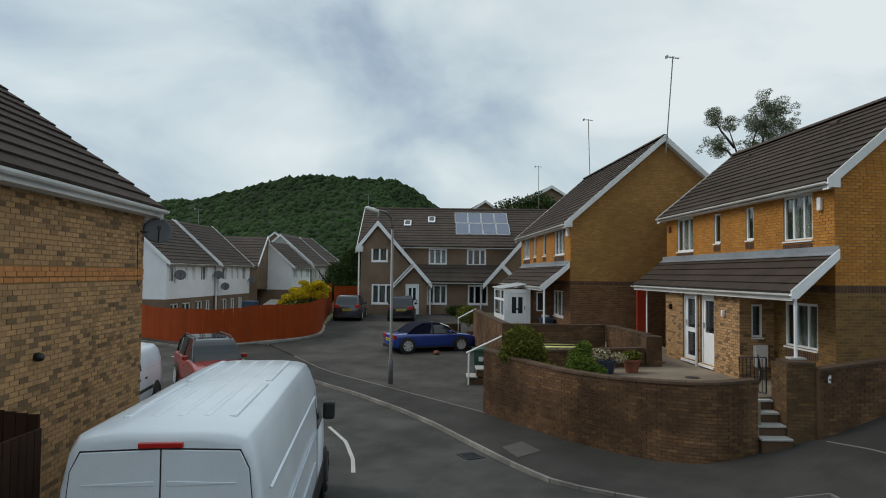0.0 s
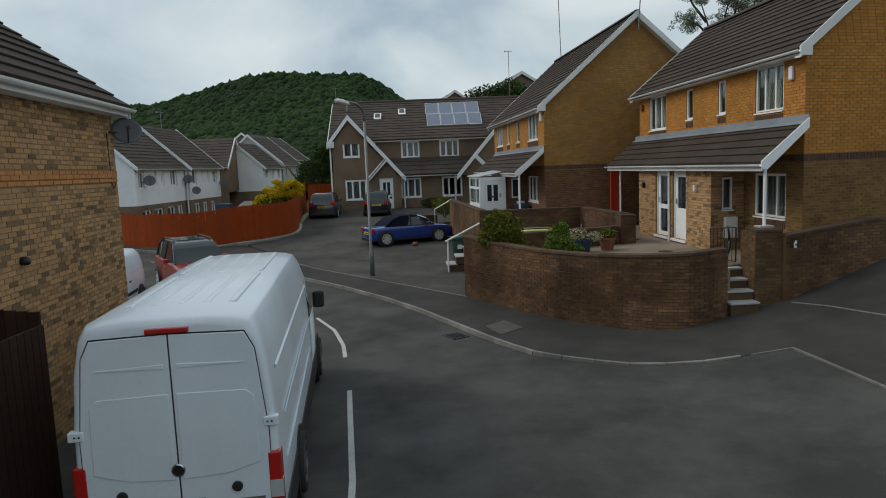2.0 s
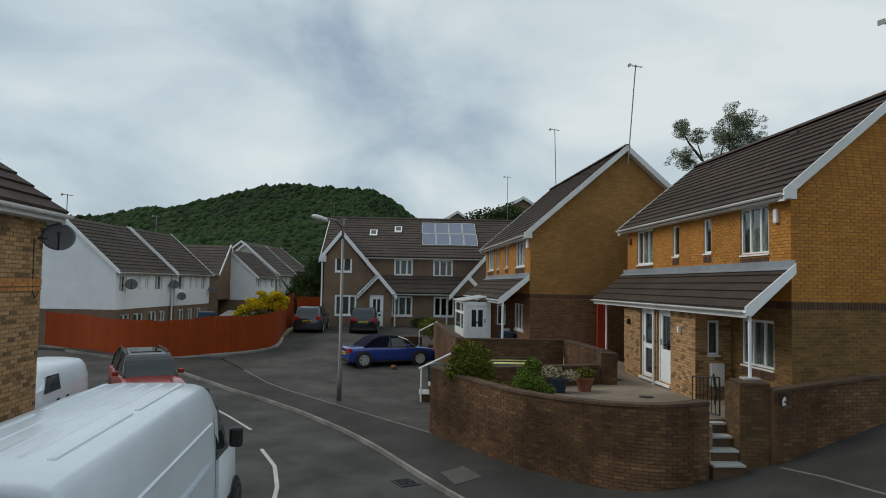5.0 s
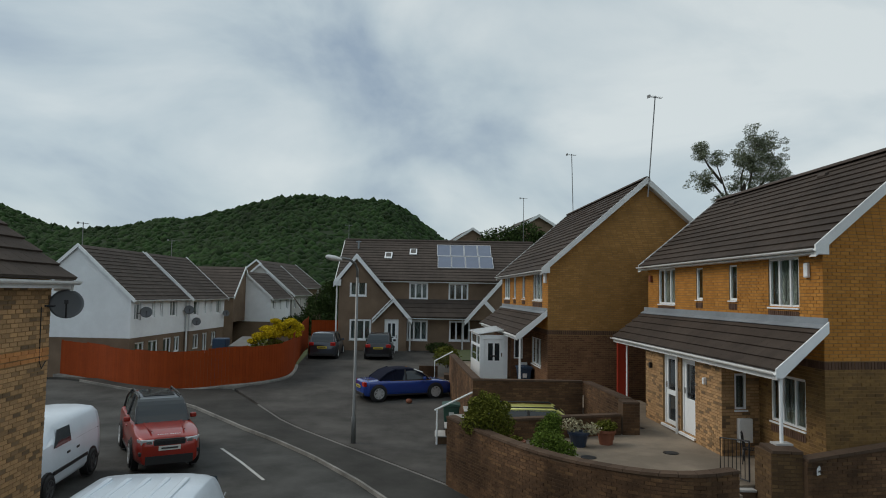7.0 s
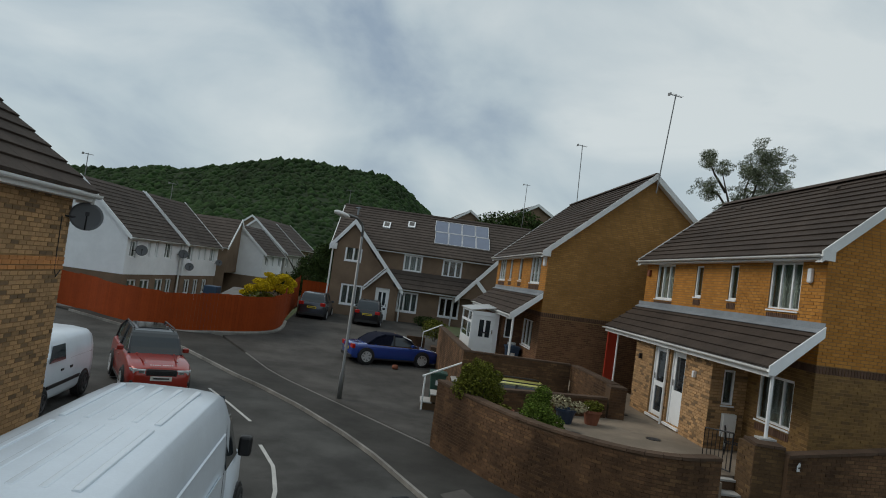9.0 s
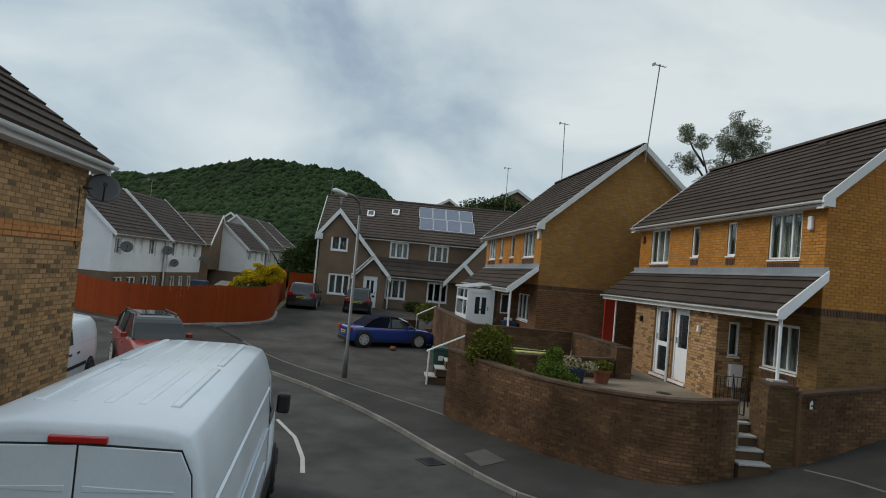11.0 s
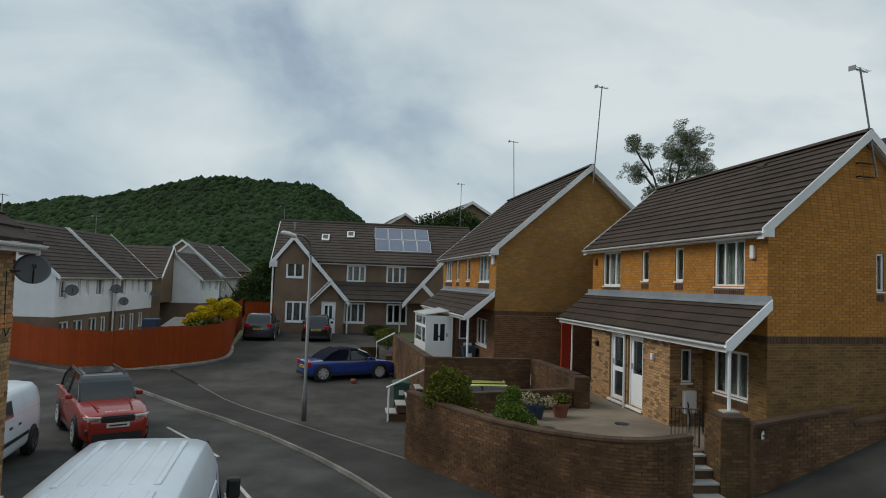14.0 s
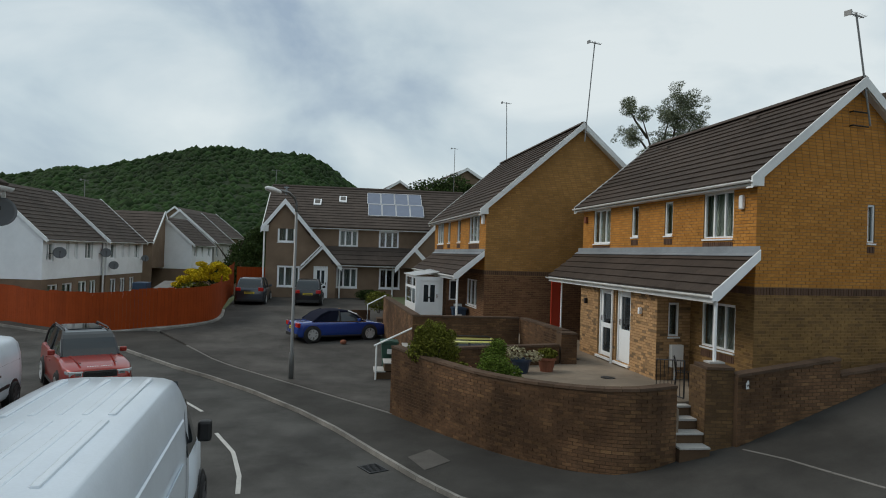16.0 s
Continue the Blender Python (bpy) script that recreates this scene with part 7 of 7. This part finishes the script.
for s in (1, -1):
    for x in (0.62, 3.2):
        bm = bmesh.new()
        q = Matrix.Translation((x, s * 0.61, 0.3)) @ pose(0, 0, 0, -90 * s, 0, 0)
        lathe(bm, [(0, 0), (0.36, 0), (0.36, 0.182), (0, 0.184)], 20, q)
        part("wheel_arch", bm, M_TRIM, sv)
        wheel(sv, x, s * 0.835, 0.3, 0.18, M_STEELRIM, 6)
    bm = bmesh.new()
    prism(bm, [(2.0, s * 0.765, 1.1), (2.9, s * 0.752, 1.1), (2.62, s * 0.68, 1.46), (2.0, s * 0.7, 1.46)], (0, 0.014 * s, 0))
    part("side_window", bm, M_CARGLASS, sv)
    bm = bmesh.new()
    box(bm, 0.95, 2.9, s * 0.775 - 0.01, s * 0.775 + 0.02, 0.52, 0.6)
    part("side_strip", bm, M_TRIM, sv)
    bm = bmesh.new()
    box(bm, 0.2, 1.7, s * 0.755 - 0.01, s * 0.755 + 0.006, 1.06, 1.075)
    part("door_rail", bm, M_TRIM, sv)
    for x in (1.5, 2.05):
        bm = bmesh.new()
        box(bm, x, x + 0.16, s * 0.77 - 0.01, s * 0.77 + 0.02, 0.84, 0.89)
        part("handle", bm, M_TRIM, sv)
bm = bmesh.new()
box(bm, -0.05, 0.25, -0.74, 0.74, 0.26, 0.46)
part("rear_bumper", bm, M_TRIM, sv, bevel=0.03)
# ---- hills, trees and plants ----
RIDGE = [(-900, 75), (-600, 80), (-420, 84), (-330, 76), (-263, 59), (-235, 47), (-218, 42.5), (-190, 46), (-166, 51.5), (-150, 50.5), (-128, 56), (-110, 61.5), (-94, 65), (-75, 66.5), (-57, 65.5), (-40, 64), (-28, 62), (-18, 57), (-10, 51), (-2, 45.5), (5, 41), (12, 38.5), (22, 36), (60, 33), (200, 30), (600, 28)]


def ridge_height(x):
    for (a, za), (b, zb) in zip(RIDGE, RIDGE[1:]):
        if a <= x <= b:
            t = (x - a) / (b - a)
            return za + (zb - za) * t - 3.6
    return 30.0


def hill(x, y):
    """Height of the wooded hill at a place: its skyline lies 400 m off."""
    k = 400.0 / y
    t = max(0.0, min(1.0, (y - 90.0) / 310.0))
    top = (ridge_height(x * k) - 3.7) / k + 3.7
    return top * (0.02 + 0.98 * t ** 0.9) - 2.5 + 2.0 * noise.noise(Vector((x * 0.02, y * 0.02, 0)))


bm = bmesh.new()
ys = [90 + 16 * k for k in range(20)] + [400, 440, 520, 700]
rows = []
for y in ys:
    row = []
    for k in range(90):
        a = (-900 + 1400 * k / 89)
        x = a * min(y, 400) / 400
        z = hill(x, y) if y <= 400 else hill(a, 400) - (y - 400) * 0.12
        row.append(bm.verts.new((x, y, z)))
    rows.append(row)
for a, b in zip(rows, rows[1:]):
    for i in range(89):
        bm.faces.new((a[i], a[i + 1], b[i + 1], b[i]))
single("hill", bm, M_HILL, "steep wooded hill behind the houses", "hill", kind="structure", smooth=True)

ico = bmesh.new()
bmesh.ops.create_icosphere(ico, subdivisions=1, radius=1.0)
ico_v = [v.co.copy() for v in ico.verts]
ico_f = [tuple(v.index for v in f.verts) for f in ico.faces]
ico.free()


def woods(name, places, material, label, seed):
    """Crowns of a far wood, one lumpy mass of loose crowns."""
    rng = random.Random(seed)
    verts, faces = [], []
    for x, y, z, r in places:
        k = len(verts)
        off = Vector((rng.uniform(0, 99), rng.uniform(0, 99), rng.uniform(0, 99)))
        sq = rng.uniform(0.8, 1.25)
        for v in ico_v:
            n = 1 + 0.5 * noise.noise(v * 1.7 + off)
            verts.append((x + v.x * r * n, y + v.y * r * n, z + v.z * r * n * sq))
        faces += [tuple(k + i for i in f) for f in ico_f]
    ob = mesh_from(name, verts, faces, material, None, "stuff", True)
    return tagged(ob, label, "woodland")


rng = random.Random(77)
places = []
while len(places) < 12500:
    y = 400 - 290 * rng.random() ** 1.15
    a = rng.uniform(-330, 70)
    x = a * y / 400
    z = hill(x, y)
    r = rng.uniform(1.1, 2.7) * (0.55 + 0.45 * y / 400)
    places.append((x, y, z + r * 0.35 - 1.2, r))
for k in range(420):
    a = -330 + 400 * k / 419 + rng.uniform(-0.6, 0.6)
    r = rng.uniform(1.3, 2.6)
    places.append((a, 400, hill(a, 400) + r * 0.3 - 0.7, r))
woods("woodland", places, M_WOODS, "dense green summer woodland covering the hill", 78)


def tree(name, label, base, trunk_pts, limbs, clumps, count, size, material, r0=0.16, seed=1):
    t = thing(name, label, "tree", Matrix.Translation(base))
    bm = bmesh.new()
    tube(bm, trunk_pts, r0, 8, r0 * 0.45)
    part("trunk", bm, M_BARK, t, smooth=True)
    for l in limbs:
        bm = bmesh.new()
        tube(bm, l, r0 * 0.45, 6, r0 * 0.12)
        part("limb", bm, M_BARK, t, smooth=True)
    leaves("crown", clumps, count, size, material, t, seed)
    return t


# sparse tree over the orange brick roof
cl = []
rng = random.Random(19)
for cx, cz, rx, rz, k in ((-2.5, 8.4, 0.5, 0.55, 4), (-1.6, 8.0, 0.6, 0.55, 5), (-2.5, 6.75, 0.6, 0.4, 4), (-1.95, 6.3, 0.45, 0.35, 3), (0.9, 8.9, 1.15, 0.75, 12), (0.2, 8.0, 0.8, 0.6, 7), (1.9, 8.0, 0.8, 0.8, 8), (0.9, 7.1, 1.0, 0.55, 8), (-0.2, 6.5, 0.7, 0.55, 5), (2.1, 6.9, 0.6, 0.5, 4), (-1.2, 5.4, 0.6, 0.5, 4), (1.2, 5.6, 0.9, 0.7, 6)):
    for _ in range(k * 3):
        r = rng.uniform(0.16, 0.42)
        cl.append(((cx + rng.gauss(0, 0.55) * rx, rng.gauss(0, 0.4), cz + rng.gauss(0, 0.55) * rz), (r * 1.2, r, r * 0.8)))
lb = [[(-0.2, 0, 4.0), (-1.0, 0, 6.0), (-1.6, 0, 7.8)], [(-0.6, 0, 5.0), (-1.6, 0, 6.3), (-2.5, 0, 6.7)], [(-1.2, 0, 6.5), (-2.0, 0, 7.5), (-2.5, 0, 8.4)], [(0.1, 0, 5.0), (0.5, 0, 7.0), (0.9, 0, 8.8)], [(0.3, 0, 5.6), (1.2, 0, 6.6), (1.9, 0, 8.0)], [(0, 0, 5), (-0.1, 0, 6.8), (0.2, 0, 8)]]
tree("tall_tree", "tall sparse tree with open clumps of dull green leaves", (18.6, 40.0, 4.9), [(0.1, 0, -5.5), (-0.1, 0, 2), (0, 0, 4), (0.1, 0, 6.5)], lb, cl, 34000, 0.045, M_LEAF_OLIVE, 0.2, 3)
# dark trees by the far house
tree("broad_tree", "dark leafy tree beside the far house", (-9.0, 52.0, 0.8), [(0, 0, -1), (0, 0, 3)], [[(0, 0, 2), (1, 0, 4)], [(0, 0, 2), (-1.2, 0, 3.6)]], [((1.9, 0, 3.5), (1.1, 1.2, 1.3)), ((2.3, 0, 4.2), (0.7, 0.8, 0.7)), ((1.0, -0.5, 2.0), (1.4, 1.1, 1.2)), ((-0.6, 0, 1.2), (1.6, 1.0, 0.9)), ((0.6, 0.3, 2.9), (0.8, 0.8, 0.8))], 9000, 0.10, M_LEAF_DARK, 0.2, 5)
tree("broad_tree", "dark leafy tree rising over the far roof", (6.6, 62.0, 5.4), [(0, 0, -3), (0, 0, 3)], [[(0, 0, 2), (1, 0, 4)]], [((0, 0, 3.6), (2.4, 1.8, 1.8)), ((2.2, 0, 4.3), (1.8, 1.4, 1.6)), ((3.6, 0, 3.6), (1.4, 1.2, 1.4)), ((-1.8, 0, 2.6), (1.4, 1.2, 1.2))], 7000, 0.15, M_LEAF_DARK, 0.2, 6)
tree("broad_tree", "dark leafy trees at the end of the street", (-8.0, 62.0, -0.8), [(0, 0, -1), (0, 0, 3)], [[(0, 0, 2), (1, 0, 4)]], [((0.2, 0, 2.0), (1.8, 1.4, 1.3)), ((2.4, 0, 3.0), (1.6, 1.3, 1.7)), ((3.0, 0, 1.4), (2.0, 1.2, 1.4))], 6000, 0.12, M_LEAF_DARK, 0.2, 7)


def bush(name, label, base, clumps, count, size, material, seed, stem=0.3):
    t = thing(name, label, "shrub", Matrix.Translation(base))
    bm = bmesh.new()
    for k in range(5):
        a = 1.3 * k
        tube(bm, [(0.05 * math.cos(a), 0.05 * math.sin(a), -0.02), (0.18 * math.cos(a), 0.18 * math.sin(a), stem), (0.3 * math.cos(a), 0.3 * math.sin(a), stem * 2)], 0.016, 5, 0.006)
    part("stems", bm, M_BARK, t)
    leaves("foliage", clumps, count, size, material, t, seed)
    return t


bush("yellow_shrub", "bright yellow-leaved shrub rising over the fence", (-7.6, 36.0, 0.75), [((0, 0, 1.75), (0.5, 0.5, 0.3)), ((0.35, 0.1, 2.1), (0.42, 0.4, 0.2)), ((0.85, 0.2, 2.3), (0.36, 0.36, 0.18)), ((-0.65, 0, 1.55), (0.45, 0.4, 0.2)), ((-0.35, 0, 1.95), (0.34, 0.34, 0.16)), ((1.15, 0.5, 2.0), (0.32, 0.32, 0.22)), ((0.9, 0.4, 1.7), (0.5, 0.4, 0.25)), ((0.1, 0, 2.35), (0.28, 0.26, 0.12)), ((-1.0, 0, 1.3), (0.3, 0.3, 0.14))], 7000, 0.06, M_LEAF_YELLOW, 11, 0.8)
bush("green_shrub", "dark green shrub below the yellow one", (-7.95, 36.0, 0.5), [((0, 0, 1.3), (0.9, 0.5, 0.55)), ((0.6, 0, 1.1), (0.7, 0.5, 0.5))], 1800, 0.08, M_LEAF, 12, 0.5)
bush("garden_bush", "rounded green-yellow bush inside the curved wall", (2.02, 16.95, 1.2), [((0, 0, 0.7), (0.44, 0.4, 0.36)), ((-0.22, 0.1, 0.5), (0.38, 0.36, 0.32)), ((0.3, -0.05, 0.48), (0.34, 0.32, 0.32)), ((0.12, 0, 0.98), (0.2, 0.2, 0.2)), ((-0.3, 0, 0.92), (0.14, 0.14, 0.18)), ((0.42, 0.05, 0.85), (0.15, 0.14, 0.16)), ((-0.08, 0.1, 1.08), (0.12, 0.12, 0.14))], 7000, 0.036, M_LEAF, 13)
bush("garden_bush", "loose green shrub behind the curved wall", (3.35, 16.3, 1.2), [((0, 0, 0.45), (0.3, 0.3, 0.3)), ((0.1, 0, 0.7), (0.2, 0.2, 0.18))], 2600, 0.032, M_LEAF_LIME, 14, 0.2)
bush("garden_bush", "low bright green shrub behind the curved wall", (3.2, 15.45, 1.2), [((0, 0, 0.34), (0.4, 0.32, 0.3)), ((0.28, -0.1, 0.24), (0.3, 0.26, 0.22))], 3200, 0.032, M_LEAF_LIME, 15, 0.12)
bush("garden_bush", "small weeds along the patio edge", (4.75, 13.6, 1.2), [((0, 0, 0.06), (0.3, 0.1, 0.08))], 220, 0.03, M_LEAF, 16, 0.04)
bush("garden_bush", "low green plants by the far house wall", (1.0, 43.0, 1.0), [((0, 0, 0.3), (0.9, 0.3, 0.35))], 900, 0.07, M_LEAF_DARK, 17, 0.2)
bush("garden_bush", "green shrub beside the far steps", (1.35, 35.5, 0.9), [((0, 0, 0.6), (0.7, 0.6, 0.5))], 1300, 0.06, M_LEAF, 18, 0.3)
bm = bmesh.new()
box(bm, 2.0, 4.5, 36.1, 42.5, 0.6, 1.25)
single("lawn", bm, M_GRASS, "small green lawn before the far house", "lawn", kind="structure")


def pot(x, y, z, r, h, material, label, plant, count, mat_leaf, seed):
    t = thing("plant_pot", label, "plant pot", Matrix.Translation((x, y, z)), "pots on the patio")
    bm = bmesh.new()
    lathe(bm, [(r * 0.68, 0), (r * 0.95, h * 0.82), (r * 1.06, h * 0.82), (r * 1.06, h), (r * 0.92, h), (r * 0.86, h * 0.85), (0, h * 0.85)], 18)
    part("pot", bm, material, t, smooth=False)
    leaves("plant", plant, count, 0.04, mat_leaf, t, seed)
    return t


pot(2.62, 16.35, 1.2, 0.22, 0.24, M_TERRA, "wide terracotta bowl with sparse plants", [((0, 0, 0.26), (0.15, 0.15, 0.08))], 120, M_LEAF, 21)
pot(4.15, 16.95, 1.2, 0.24, 0.34, M_NAVYPOT, "glazed dark blue pot of cream flowers", [((-0.15, 0, 0.48), (0.3, 0.2, 0.16)), ((0.3, 0, 0.4), (0.22, 0.2, 0.14))], 420, M_FLOWER, 22)
pot(4.85, 17.2, 1.2, 0.22, 0.34, M_TERRA, "terracotta pot with a low green plant", [((0, 0, 0.42), (0.26, 0.24, 0.14))], 500, M_LEAF, 23)


def wheelie(x, y, z, way, material, label, h=1.05):
    t = thing("wheelie_bin", label, "bin", pose(x, y, z, 0, 0, way), "wheelie bins")
    bm = bmesh.new()
    v0 = [(-0.2, -0.24), (0.2, -0.24), (0.2, 0.24), (-0.2, 0.24)]
    a = [bm.verts.new((p, q, 0.04)) for p, q in v0]
    b = [bm.verts.new((p * 1.35, q * 1.3, h - 0.08)) for p, q in v0]
    bm.faces.new(a[::-1])
    bm.faces.new(b)
    for i in range(4):
        bm.faces.new((a[i], a[(i + 1) % 4], b[(i + 1) % 4], b[i]))
    part("body", bm, material, t, bevel=0.03)
    bm = bmesh.new()
    prism(bm, [(-0.3, -0.36, h - 0.08), (0.3, -0.36, h - 0.08), (0.3, -0.36, h - 0.02), (0, -0.36, h + 0.02), (-0.3, -0.36, h - 0.02)], (0, 0.7, 0))
    part("lid", bm, material, t, bevel=0.015)
    for s in (-1, 1):
        bm = bmesh.new()
        lathe(bm, [(0.0, -0.03), (0.1, -0.03), (0.1, 0.03), (0, 0.03)], 14, Matrix.Translation((s * 0.2, 0.24, 0.1)) @ pose(0, 0, 0, 0, 90, 0))
        part("wheel", bm, M_RUBBER, t)
    bm = bmesh.new()
    box(bm, -0.08, 0.08, -0.325, -0.31, h - 0.42, h - 0.26)
    part("label_bar", bm, M_SIGN, t)
    return t


wheelie(1.35, 23.75, 0.0, 0, M_GREENBIN, "dark green wheelie bin beside the side steps")
wheelie(3.1, 33.0, 1.2, 0, M_GREENBIN, "dark green wheelie bin beside the white porch")
wheelie(4.25, 27.6, 1.2, 0, M_BLUEBIN, "small dark blue bin before the brick house", 0.7)
bm = bmesh.new()
lathe(bm, [(0.06, 0), (0.12, 0.04), (0.13, 0.1), (0.1, 0.17), (0.0, 0.19)], 12, Matrix.Translation((-0.25, 28.6, rise(0, 28.6))))
single("ball", bm, M_TERRA, "small orange ball lying on the driveway", "ball", smooth=True)

# ---- true size ----
for ob in list(bpy.data.objects):
    if ob.parent is None and ob.type in ("MESH", "EMPTY"):
        ob.matrix_basis = Matrix.Scale(GROW, 4) @ ob.matrix_basis
